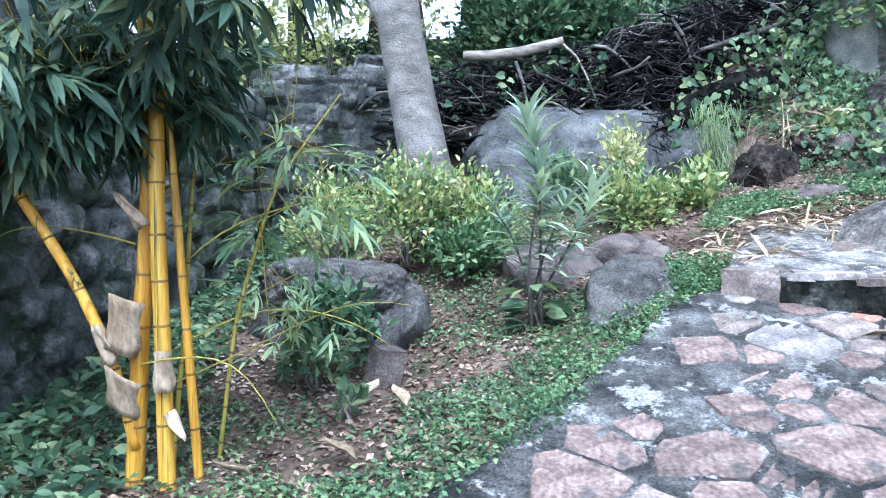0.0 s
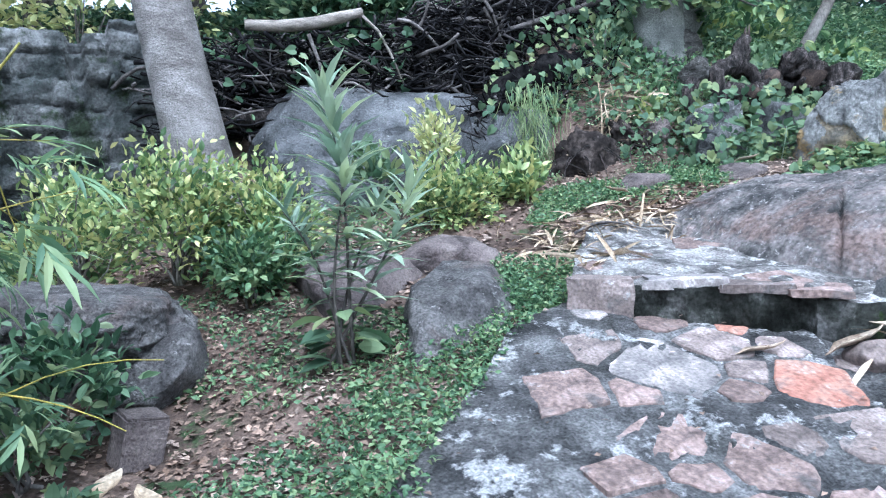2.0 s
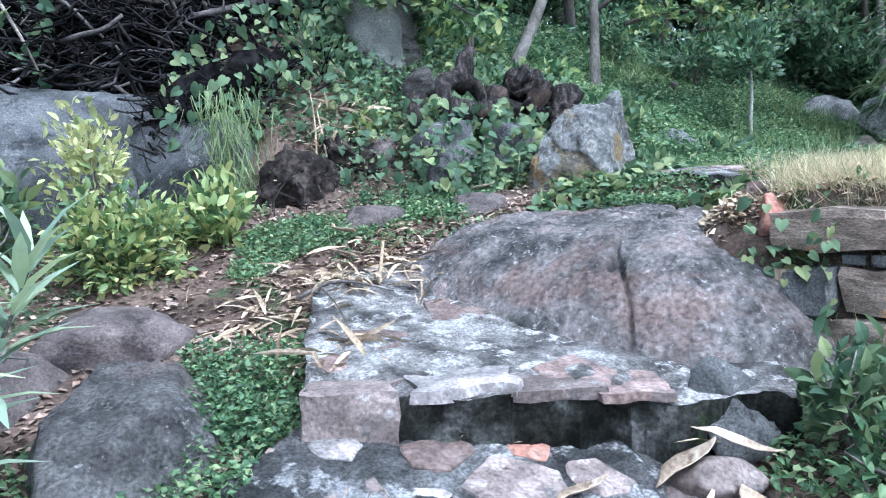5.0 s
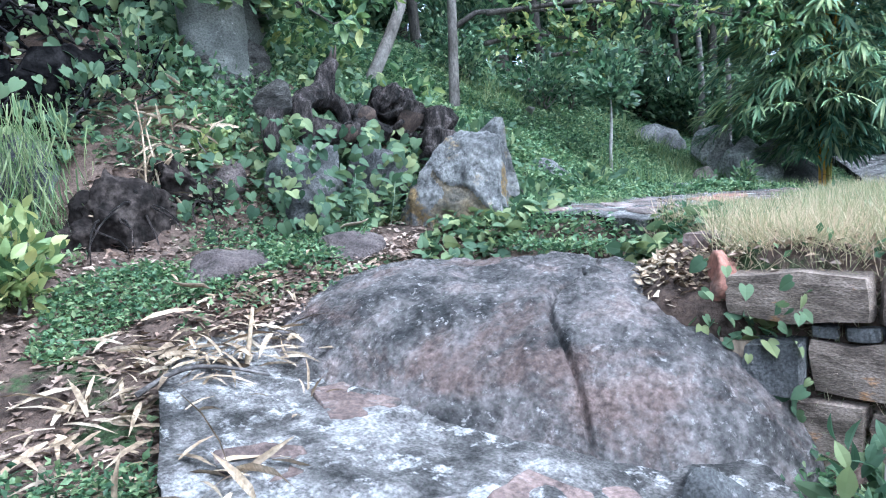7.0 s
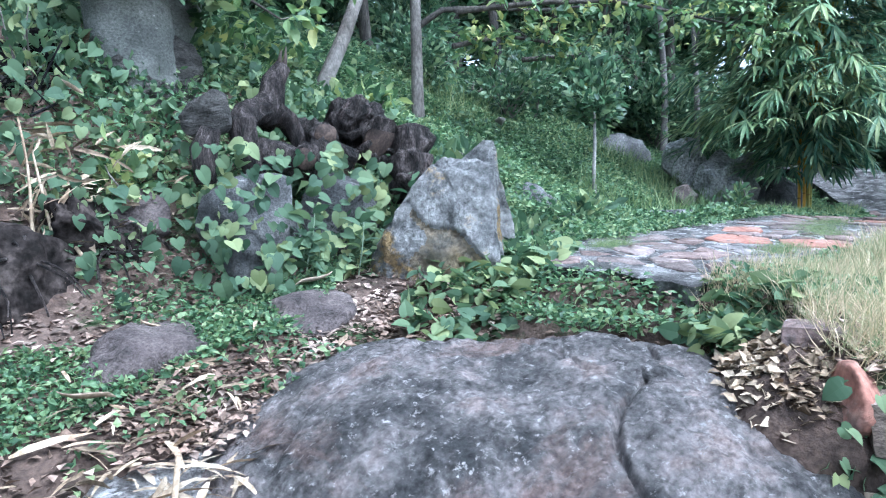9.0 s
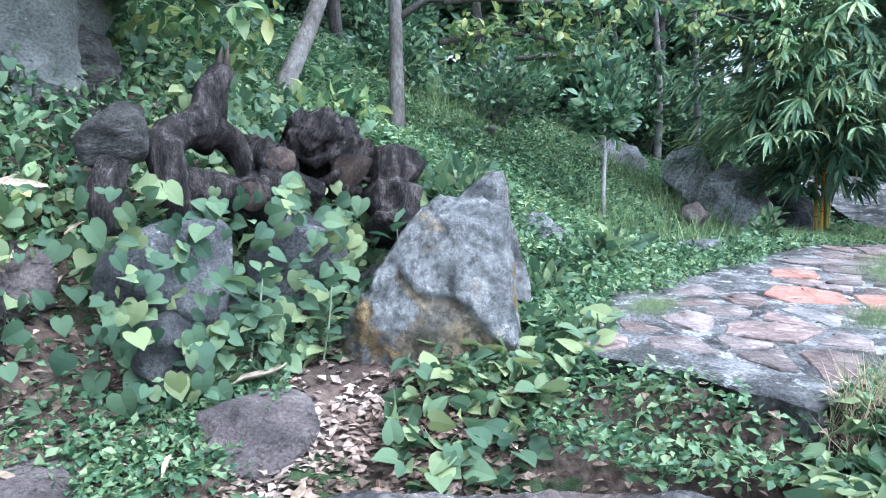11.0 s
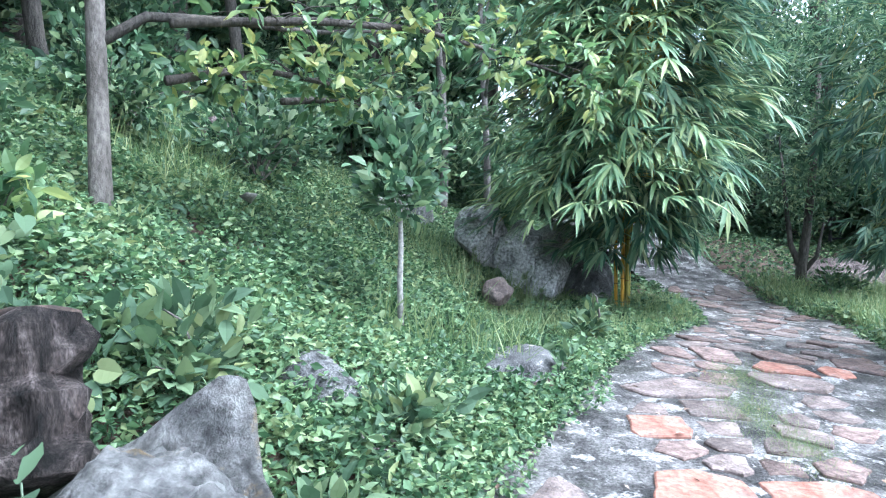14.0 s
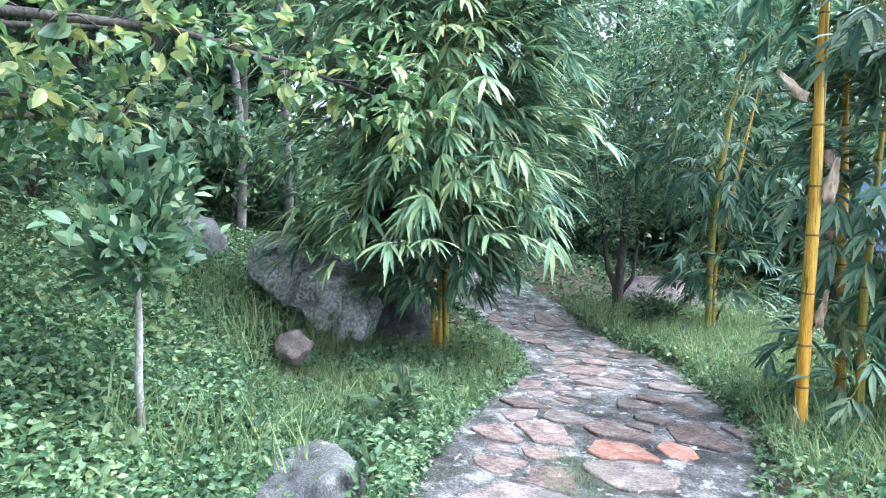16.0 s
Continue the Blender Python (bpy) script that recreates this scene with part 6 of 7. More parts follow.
# slim bare tree beyond the path
t = thing("tree", (14.95, 2.75, 1.9), "slim dark tree with forked bare stems beside the path", "tree")
tube("trunk", [(0, 0, -0.1), (0.0, 0.0, 0.4), (0.02, -0.06, 0.9), (0.05, -0.12, 1.6), (0.1, -0.2, 3.2)], [0.09, 0.075, 0.06, 0.05, 0.02], M_BARK_DARK, t, 10, 0.03)
tube("limb", [(0, 0, 0.35), (0.02, 0.14, 0.7), (0.05, 0.2, 1.2), (0.1, 0.3, 2.2)], [0.05, 0.04, 0.03, 0.012], M_BARK_DARK, t, 8, 0.03)
tube("limb", [(0, 0, 0.3), (0.02, -0.2, 0.55), (0.05, -0.28, 1.0)], [0.04, 0.03, 0.012], M_BARK_DARK, t, 8, 0.03)
c, (v, q) = crown_arrays((0.1, -0.1, 2.7), (1.2, 1.5, 1.6), 100, 100, 0.1, 0.15, 0.28)
link("crown", raw_mesh("crown", v, q, False), G_WOODS, t)

# ---- dry-stone wall right of the outcrop ----
wall = thing("wall_dry_stone", (4.3, 3.5, 1.4), "low dry-stone retaining wall of rough brown blocks", "wall", kind="structure")


def wall_stone(y0, y1, z0, z1, proud, material, seed, x=4.16, depth=0.3, tilt=0.0):
    bm = bmesh.new()
    bmesh.ops.create_cube(bm, size=1.0)
    bmesh.ops.subdivide_edges(bm, edges=bm.edges[:], cuts=3, use_grid_fill=True)
    off = Vector((seed * 2.3, seed, 0))
    for v in bm.verts:
        p = Vector((v.co.x * depth, v.co.y * (y1 - y0), v.co.z * (z1 - z0)))
        edge = sum(abs(abs(c) - 0.5) < 0.01 for c in v.co)
        p *= 1 - 0.035 * max(0, edge - 1)
        v.co = p + Vector((noise.noise(p * 6 + off), noise.noise(p * 6 - off), noise.noise(p * 5 + off * 2))) * 0.03
    ob = part("wall_stone", bm, material, wall, smooth=False)
    ob.location = (x - proud + depth / 2 - 4.3, (y0 + y1) / 2 - 3.5, (z0 + z1) / 2 - 1.4)
    ob.rotation_euler = (radians(tilt), 0, 0)


rows = [(3.75, 4.31, 1.60, 1.79, 0.03, M_BRICK), (3.2, 3.74, 1.58, 1.79, 0.0, M_BRICK), (2.6, 3.19, 1.6, 1.8, 0.0, M_BRICK), (2.0, 2.59, 1.6, 1.8, 0.0, M_BRICK),
        (4.0, 4.21, 1.30, 1.52, 0.1, M_ROCK), (3.42, 3.99, 1.31, 1.52, 0.02, M_BRICK), (2.8, 3.41, 1.3, 1.55, 0.02, M_BRICK), (2.1, 2.79, 1.3, 1.57, 0.02, M_BRICK),
        ]
rows += [
        (3.78, 4.03, 1.06, 1.28, 0.03, M_BRICK), (3.5, 3.76, 1.02, 1.26, 0.0, M_BRICK), (3.05, 3.49, 1.04, 1.28, 0.02, M_BRICK), (2.5, 3.04, 1.04, 1.28, 0.0, M_BRICK),
        (3.8, 4.2, 0.8, 1.04, 0.02, M_BRICK), (3.35, 3.79, 0.78, 1.02, 0.05, M_BRICK), (2.8, 3.34, 0.78, 1.02, 0.03, M_BRICK),
        (4.17, 4.33, 1.36, 1.5, 0.05, M_HUSK), (3.72, 3.86, 1.53, 1.585, 0.0, M_ROCK), (3.88, 3.97, 1.53, 1.58, 0.0, M_ROCK), (3.6, 3.7, 1.53, 1.575, 0.02, M_PINKROCK), (3.48, 3.58, 1.53, 1.575, 0.02, M_ROCK),
        (4.35, 4.6, 1.8, 1.93, -0.3, M_STONE_RED), (3.7, 4.2, 1.84, 1.93, -0.4, M_STONE_RED)]
for i, (y0, y1, z0, z1, p, m) in enumerate(rows):
    wall_stone(y0, y1, z0, z1, p, m, i + 1, tilt=rng.normal() * 1.5)
bm = bmesh.new()
bmesh.ops.create_cube(bm, size=1.0)
for v in bm.verts:
    v.co = Vector((v.co.x * 0.1 + 0.22, v.co.y * 2.4 - 0.4, v.co.z * 1.1 - 0.2))
part("backing", bm, M_SOIL, wall, "earth behind the stones")

# ---- fence and sheet beyond the bamboo ----
fence = thing("fence", (21.0, -1.2, 1.75), "low dark steel rail fence far beyond the path", "fence")
for i in range(6):
    tube("post", [(i * 0.7 - 2, -i * 0.9 + 2.4, -0.2), (i * 0.7 - 2, -i * 0.9 + 2.4, 1.2)], 0.03, M_PAINT_GREY, fence, 8)
for z in (0.35, 0.75, 1.15):
    tube("rail", [(-2, 2.4, z), (1.5, -2.1, z)], 0.018, M_PAINT_GREY, fence, 6)
sheet = thing("tarpaulin", (15.0, -1.2, 1.7), "faded blue sheet glimpsed behind bamboo", "sheet")
bm = bmesh.new()
bmesh.ops.create_grid(bm, x_segments=12, y_segments=12, size=0.5)
for v in bm.verts:
    v.co = Vector((0.1 * math.sin(v.co.y * 7) + 0.03 * math.sin(v.co.x * 20), v.co.x * 1.3, v.co.y * 1.2 + 1.6))
ob = part("cloth", bm, M_BLUE, sheet)
ob.modifiers.new("thick", "SOLIDIFY").thickness = 0.01
tube("pole", [(0.05, -0.62, -0.2), (0.05, -0.62, 2.3)], 0.025, M_PAINT_GREY, sheet, 8)
tube("pole", [(0.05, 0.62, -0.2), (0.05, 0.62, 2.3)], 0.025, M_PAINT_GREY, sheet, 8)

# ---- low growth, litter and grass ----
def strew(name, x, y, lift, size, outline, material, label, category, flat=False, up=1.5, lean=0.5, wide=1.0, z=None, face=None):
    n = len(x)
    P = np.stack([x, y, (ground_z(x, y) if z is None else z) + lift * rng.uniform(0.1, 1, n)], 1)
    D = rand_dirs(n)
    D[:, 2] = D[:, 2] * lean
    N = rand_dirs(n, up)
    if face:
        N = unit(N * 0.55 + np.array(face))
        D = D * 0.8 + np.array([0, 0, -0.6])
    S = size * rng.uniform(0.6, 1.35, n)
    v, q = flat_leaf_arrays(P, D, N, S, 0.6 * wide) if flat else leaf_arrays(P, D, N, S, outline, 0.2, wide)
    ob = link(name, raw_mesh(name, v, q, False), material)
    return tagged(ob, label, category, kind="stuff")


def patchy(x, y, s, level, k=0.0):
    return wave(x, y, s, k) + 0.6 * wave(x, y, s * 2.7, k + 1) > level


def edge_left(x, y):
    """Distance to the lower path's left edge, on the garden side."""
    d = np.full(np.shape(x), 9.0)
    pts = LOWER[0:9] + [(2.64, 6.15), (3.05, 6.5), (3.4, 6.7)]
    for (ax, ay), (bx, by) in zip(pts, pts[1:]):
        t = np.clip(((x - ax) * (bx - ax) + (y - ay) * (by - ay)) / ((bx - ax) ** 2 + (by - ay) ** 2), 0, 1)
        d = np.minimum(d, np.hypot(x - ax - t * (bx - ax), y - ay - t * (by - ay)))
    return d


x, y = spread(lambda x, y: open_ground(x, y) & (edge_left(x, y) < 0.85 + 0.25 * wave(x, y, 1.9)) & (y > 1.5) & (y < 5.75) & (y - x > 1.3), (-3, 3.2, 1.2, 6.8), 150000)
k = rng.random(len(x)) < np.clip(1.25 - edge_left(x, y), 0.1, 1) * 0.75
x, y = x[k], y[k]
strew("ground_cover", x, y, 0.06 + 0.03 * wave(x, y, 3), 0.036, SMALL, G_COVER, "creeping green weeds along the path's edge", "weeds")
x, y = spread(lambda x, y: open_ground(x, y) & (y > 2.2) & patchy(x, y, 1.4, 0.25), (-3.2, 4.2, 2, 9), 42000)
strew("ground_cover", x, y, 0.07, 0.04, SMALL, G_COVER, "patches of creeping weeds in the leaf litter", "weeds")
x, y = spread(lambda x, y: (np.hypot((x - 4.1) / 0.7, (y - 6.9) / 0.2) < 1 + 0.3 * wave(x, y, 5)) | (np.hypot((x - 3.0) / 0.6, (y - 7.0) / 0.32) < 1 + 0.3 * wave(x, y, 5)), (2.3, 5, 6.2, 7.6), 26000)
strew("ground_cover", x, y, 0.06, 0.034, SMALL, G_COVER, "mat of tiny green weeds on bare soil", "weeds")
x, y = spread(lambda x, y: (np.hypot((x - 1.98) / 0.3, (y - 5.5) / 0.42) < 1.1 + 0.3 * wave(x, y, 5)) & open_ground(x, y), (1.5, 2.7, 4.8, 6.2), 9000)
strew("ground_cover", x, y, 0.14, 0.034, SMALL, G_COVER, "mound of small-leaved weeds beside the step", "weeds")
x, y = spread(lambda x, y: open_ground(x, y) & (x > 5.6 + 0.2 * wave(x, y, 3)) & (y > 5.2) & (np.hypot((x - 8.6) / 0.42, (y - 5.9) / 0.22) > 1) & (wave(x, y, 2.2) + 0.7 * wave(x, y, 6.1, 2) > -1.25 + 0.5 * rng.random(len(x))) & (np.hypot(x - 10.9, y - 6.3) > 0.3) & (np.hypot((x - 12.2) / 0.8, (y - 6.5) / 0.6) > 1), (5.5, 20, 5.0, 10.5), 380000)
strew("hillside_weeds", x, y, 0.11 + 0.06 * wave(x, y, 1.7) + 0.05 * wave(x, y, 5.3) + 0.06 * np.clip(y - 6, 0, 1.5), 0.046, SMALL, G_COVER, "dense low green weeds over the slope", "weeds", True, wide=1.1)
x, y = spread(lambda x, y: open_ground(x, y) & (np.hypot((x - 8.6) / 0.42, (y - 5.9) / 0.22) > 1), (5.7, 9.6, 5.2, 7.6), 26000)
strew("hillside_weeds", x, y, 0.1, 0.042, SMALL, G_COVER, "low green weeds between the path and the slope", "weeds", z=ground_z(x, y) + 0.035)
x, y = spread(lambda x, y: open_ground(x, y) & (x > 6.0) & (y > 5.4) & (np.hypot((x - 8.4) / 0.6, (y - 5.8) / 0.45) > 1) & patchy(x, y, 1.1, 0.1, 2), (6, 14, 5.2, 9.5), 8000)
strew("hillside_weeds", x, y, 0.17, 0.09, OVAL, G_HEART, "broader leaved weeds over the slope", "weeds", up=0.8, lean=1.0)
x, y = spread(lambda x, y: open_ground(x, y) & (y > np.where(x < 5.2, 10.5, 9.0)), (-5, 22, 9, 16), 60000)
strew("forest_floor", x, y, 0.25, 0.12, SMALL, G_WOODS, "green undergrowth on the hill", "weeds", True)
x, y = spread(lambda x, y: open_ground(x, y) & (y < 9.2), (-4.5, -1.6, 1.5, 9), 12000)
strew("forest_floor", x, y, 0.2, 0.09, OVAL, G_WOODS, "low plants below the old wall", "weeds")
x, y = spread(lambda x, y: open_ground(x, y) & (y < 5.2) & (x > 10), (10, 26, -6, 5.2), 50000)
strew("forest_floor", x, y, 0.14, 0.08, SMALL, G_COVER, "low weeds beyond the path", "weeds", True)
def rim(poly, x, y):
    d = np.full(np.shape(x), 9.0)
    for (ax, ay), (bx, by) in zip(poly, poly[1:] + poly[:1]):
        t = np.clip(((x - ax) * (bx - ax) + (y - ay) * (by - ay)) / ((bx - ax) ** 2 + (by - ay) ** 2), 0, 1)
        d = np.minimum(d, np.hypot(x - ax - t * (bx - ax), y - ay - t * (by - ay)))
    return d


x, y = spread(lambda x, y: rim(UPPER, x, y) < 0.07 + 0.08 * np.clip(wave(x, y, 3.1), 0, 1), (5.6, 14.5, 2.9, 6.2), 60000)
strew("ground_cover", x, y, 0.05, 0.036, SMALL, G_COVER, "weeds creeping over the upper path's edge", "weeds", z=upper_z(x, y))
x, y = spread(lambda x, y: (rim(LOWER, x, y) < 0.05 + 0.1 * np.clip(wave(x, y, 3.1), 0, 1)) & (x < 1.7), (-1.5, 1.7, 1.5, 5), 16000)
strew("ground_cover", x, y, 0.04, 0.034, SMALL, G_COVER, "weeds creeping over the lower path's edge", "weeds", z=lower_z(x, y))
x, y = spread(lambda x, y: open_ground(x, y), (2.6, 4.1, 2.6, 4.15), 5000)
strew("ground_cover", x, y, 0.1, 0.045, SMALL, G_COVER, "leafy weeds below the stone wall", "weeds")
# heart-leaved vine on the bank
x, y = spread(lambda x, y: patchy(x, y, 2.4, -0.55, 3) & (y > 6.85 + 0.25 * np.abs(x - 4.9)), (3.7, 6.4, 6.8, 8.3), 1050)
strew("heart_vine", x, y, 0.3, 0.072, HEART, G_HEART, "heart-leaved green vine over stones and logs", "vine", up=1.0, lean=1.0, wide=1.15, face=(-0.5, -0.8, 0.5))
x, y = spread(lambda x, y: np.hypot((x - 5.3) / 0.8, (y - 6.15) / 0.34) < 1.0, (4.2, 6.2, 5.8, 6.7), 1000)
strew("heart_vine", x, y, 0.12, 0.08, HEART, G_HEART, "heart-leaved green vine round the upright rock", "vine", up=1.2)
x, y = spread(lambda x, y: open_ground(x, y) & (x > 4.8 + 0.2 * wave(x, y, 2.3)) & (x < 5.4) & (y > 4.3) & (y < 6.3), (4.3, 5.5, 4.3, 6.3), 7000)
strew("ground_cover", x, y, 0.08, 0.04, SMALL, G_COVER, "green weeds between the outcrop and the upper path", "weeds", z=np.maximum(ground_z(x, y), 1.8))
x, y = spread(lambda x, y: np.hypot((x - 4.85) / 0.3, (y - 4.8) / 0.26) < 1.0, (4.1, 5.2, 4.3, 5.2), 1300)
strew("heart_vine", x, y, 0.12, 0.075, HEART, G_HEART, "green vine over the wall's end and the outcrop", "vine", up=1.2, z=np.maximum(ground_z(x, y), 1.76))
n = 48
yv = rng.uniform(3.95, 4.4, n)
zv = 1.85 - rng.uniform(0, 1, n) ** 1.3 * 0.75
strew("heart_vine", np.full(n, 4.11) - rng.uniform(0, 0.06, n), yv, 0.0, 0.062, HEART, G_HEART, "vine hanging down the stone wall", "vine", up=0.2, face=(-0.5, -0.8, 0.5), z=zv)
x, y = spread(lambda x, y: (y > 6.85 + 0.25 * np.abs(x - 4.9)), (3.7, 6.4, 6.8, 8.3), 5000)
strew("ground_cover", x, y, 0.12, 0.035, SMALL, G_COVER, "small weeds over the bank", "weeds")
x, y = spread(lambda x, y: patchy(x, y, 2.2, 0.0, 4), (2.6, 4.6, 7.5, 9.2), 5000)
strew("ground_cover", x, y, 0.1, 0.045, SMALL, G_COVER, "weeds over the dark earth bank", "weeds")
n = 300
xv = rng.uniform(4.1, 5.75, n)
zv = rng.uniform(1.95, 2.72, n)
strew("heart_vine", xv, 6.95 + 0.1 * np.abs(xv - 5.0) + 0.3 * (zv - 1.95) - rng.uniform(0, 0.12, n), 0.0, 0.072, HEART, G_HEART, "heart-leaved vine hanging over the bank stones", "vine", up=0.3, lean=1.0, z=zv, wide=1.15, face=(-0.5, -0.8, 0.5))
n = 520
av = rng.uniform(math.pi * 0.95, math.pi * 2.05, n)
zv = 2.4 + rng.uniform(1.28, 2.3, n)
kx = np.abs(rng.normal(size=n))
strew("trunk_vine", 4.8 + (0.42 + 0.05 * kx) * np.cos(av), 8.5 + (0.42 + 0.05 * kx) * np.sin(av), 0.0, 0.1, HEART, G_HEART, "vine leaves climbing the grey trunk", "vine", up=0.3, z=zv)
n = 300
xv = rng.uniform(2.9, 5.0, n)
strew("trunk_vine", xv, rng.uniform(8.85, 9.35, n), 0.0, 0.1, HEART, G_HEART, "vine leaves over the brushwood", "vine", up=0.3, face=(-0.5, -0.8, 0.5), z=2.9 + heap_low(xv) + (heap_top(xv) - heap_low(xv)) * rng.uniform(0, 1, n) * np.clip((xv - 2.3) / 2, 0.1, 1))
n = 190
xv = rng.uniform(2.6, 4.4, n)
strew("trunk_vine", xv, rng.uniform(8.3, 8.5, n), 0.0, 0.09, HEART, G_HEART, "vine leaves over the slipped brushwood", "vine", up=0.3, face=(-0.4, -0.8, 0.5), z=2.3 + 0.3 * (xv - 3.55) + rng.uniform(-0.2, 0.85, n))
n = 150
xv = rng.uniform(-0.5, 2.0, n)
strew("trunk_vine", xv, rng.uniform(9.0, 9.3, n), 0.0, 0.1, HEART, G_WOODS, "dark vine leaves over the brushwood", "vine", up=0.3, z=2.9 + heap_low(xv) + (heap_top(xv) - heap_low(xv)) * rng.uniform(0, 1, n))

x, y = spread(lambda x, y: (y > 7.55 + 0.2 * np.abs(x - 4.9)), (4.2, 6.8, 7.5, 9.6), 9000)
strew("ground_cover", x, y, 0.2, 0.06, OVAL, G_COVER, "leafy weeds on the bank behind the logs", "weeds", up=0.9, lean=0.9)
x, y = spread(lambda x, y: (y > 7.75) & (np.hypot(x - 4.8, y - 8.2) > 0.55) & patchy(x, y, 1.6, -0.4, 5), (4.2, 6.8, 7.5, 9.6), 1100)
strew("heart_vine", x, y, 0.35, 0.08, HEART, G_HEART, "broad vine leaves on the bank behind the logs", "vine", up=0.8, lean=0.9, face=(-0.5, -0.8, 0.5))
x, y = spread(lambda x, y: open_ground(x, y), (4.1, 4.6, 2.6, 4.9), 350)
strew("leaf_litter", x, y, 0.03, 0.05, SMALL, M_STRAW, "pale dry leaves along the wall's top", "leaf litter", up=3, lean=0.15)
n = 3600
xv, yv = 4.6 + rng.normal(size=n) * 0.26, 4.5 + rng.normal(size=n) * 0.2
k = np.hypot((xv - 4.6) / 0.52, (yv - 4.5) / 0.42) < 0.95
xv, yv = xv[k], yv[k]
strew("leaf_litter", xv, yv, 0.02, 0.05, SMALL, M_STRAW, "pale dry leaves on the earth bank by the wall", "leaf litter", up=2, lean=0.3, z=1.5 + 0.36 * np.sqrt(1 - ((xv - 4.6) / 0.52) ** 2 - ((yv - 4.5) / 0.42) ** 2))
n = 150
xv = rng.uniform(4.1, 4.55, n)
yv = 4.3 + rng.normal(size=n) * 0.13
strew("heart_vine", xv, yv, 0.0, 0.065, HEART, G_HEART, "vine trailing between the outcrop and the wall", "vine", up=0.7, wide=1.1, z=1.5 + 0.55 * (xv - 4.1) + rng.uniform(-0.08, 0.1, n))
x, y = spread(lambda x, y: y > 0, (4.1, 4.36, 2.6, 4.55), 350)
strew("leaf_litter", x, y, 0.02, 0.05, SMALL, M_STRAW, "dry leaves caught on the wall's earth top", "leaf litter", up=1.0, lean=0.7)
x, y = spread(lambda x, y: y > 0, (4.14, 4.4, 2.6, 4.6), 250)
strew("ground_cover", x, y, 0.04, 0.04, SMALL, G_COVER, "weeds rooted along the wall's top", "weeds", up=0.6, lean=1.0)
# broad upright leaves before the bank stones
for cx, cy, cz, n in ((4.98, 6.88, 1.86, 16), (5.16, 6.86, 1.86, 12), (4.7, 7.0, 1.95, 12), (5.6, 6.95, 2.1, 9)):
    t = thing("broad_leaved_weed", (cx, cy, cz), "light green broad-leaved weed in the vine bank", "weed", "weeds of the bank")
    tube("stem", bend((0, 0, -0.12), (0.02, -0.03, 0.42), 8, 0.0, 0.02), np.linspace(0.006, 0.003, 8), G_TALL, t, 5)
    a = np.arange(n) * 2.4
    f = np.linspace(0.15, 1, n)
    P = np.stack([0.01 * np.cos(a), -0.03 * f, 0.42 * f], 1)
    D = np.stack([np.cos(a), np.sin(a), 0.1 + 0.6 * f ** 3], 1)
    v, q = leaf_arrays(P, D, rand_dirs(n, 3), rng.uniform(0.08, 0.15, n), OVAL, 0.2, 1.15)
    link("leaves", raw_mesh("leaves", v, q), G_HEART, t)

# leaf litter
x, y = spread(lambda x, y: open_ground(x, y) & (y > 2.5), (-2.6, 5.2, 2.5, 8.2), 26000)
strew("leaf_litter", x, y, 0.02, 0.05, SMALL, M_LITTER, "brown dry leaf litter on the soil", "leaf litter", up=3, lean=0.15)
x, y = spread(lambda x, y: (np.hypot((x - 4.4) / 0.85, (y - 6.25) / 0.36) < 1.1) | (np.hypot((x - 3.5) / 0.4, (y - 6.5) / 0.25) < 1), (3.0, 5.6, 5.8, 7.1), 6500)
strew("leaf_litter", x, y, 0.02, 0.045, SMALL, M_LITTER, "brown dry leaf litter behind the outcrop", "leaf litter", up=3, lean=0.15)
x, y = spread(lambda x, y: np.hypot((x - 4.6) / 0.45, (y - 4.55) / 0.3) < 1.1, (4.0, 5.2, 4.0, 5.1), 700)
strew("leaf_litter", x, y, 0.03, 0.045, SMALL, M_STRAW, "pale dry leaves above the wall", "leaf litter", up=3, lean=0.15)
x, y = spread(lambda x, y: side(LOWER, x, y), (-0.5, 3.4, 2.4, 5), 90)
strew("leaf_litter", x, y, 0.012, 0.04, SMALL, M_LITTER, "few dry leaves on the lower path", "leaf litter", up=4, lean=0.1, z=lower_z(x, y) + 0.015)
x, y = spread(lambda x, y: side(UPPER, x, y), (5, 12, 3, 6.2), 260)
strew("leaf_litter", x, y, 0.012, 0.04, SMALL, M_LITTER, "few dry leaves on the upper path", "leaf litter", up=4, lean=0.1, z=upper_z(x, y) + 0.015)
# dry bamboo leaves
def straw(cx, cy, rx, ry, n, size, lift, fn):
    x = cx + rng.normal(size=n) * rx
    y = cy + rng.normal(size=n) * ry
    strew("dry_bamboo_leaves", x, y, lift, size, STRAP, M_STRAW, "heap of pale dry bamboo leaves on the step", "dry leaves", up=2, lean=0.25, z=fn(x, y) + 0.012, wide=1.05)


def straw_bed(x, y):
    return np.where(side(STEP, x, y), step_z(x, y), ground_z(x, y))


straw(2.95, 6.2, 0.3, 0.16, 130, 0.19, 0.09, straw_bed)
straw(2.5, 6.35, 0.28, 0.2, 80, 0.2, 0.06, straw_bed)
straw(2.15, 5.75, 0.14, 0.3, 90, 0.18, 0.05, straw_bed)
straw(2.42, 5.3, 0.09, 0.07, 12, 0.3, 0.03, straw_bed)
straw(3.5, 6.6, 0.3, 0.15, 60, 0.15, 0.04, straw_bed)
straw(2.6, 5.8, 0.3, 0.3, 26, 0.13, 0.02, straw_bed)
straw(3.1, 4.05, 0.1, 0.07, 5, 0.26, 0.05, lower_z)
straw(3.85, 8.0, 0.25, 0.2, 45, 0.22, 0.3, ground_z)
straw(4.15, 7.75, 0.2, 0.15, 40, 0.2, 0.3, ground_z)
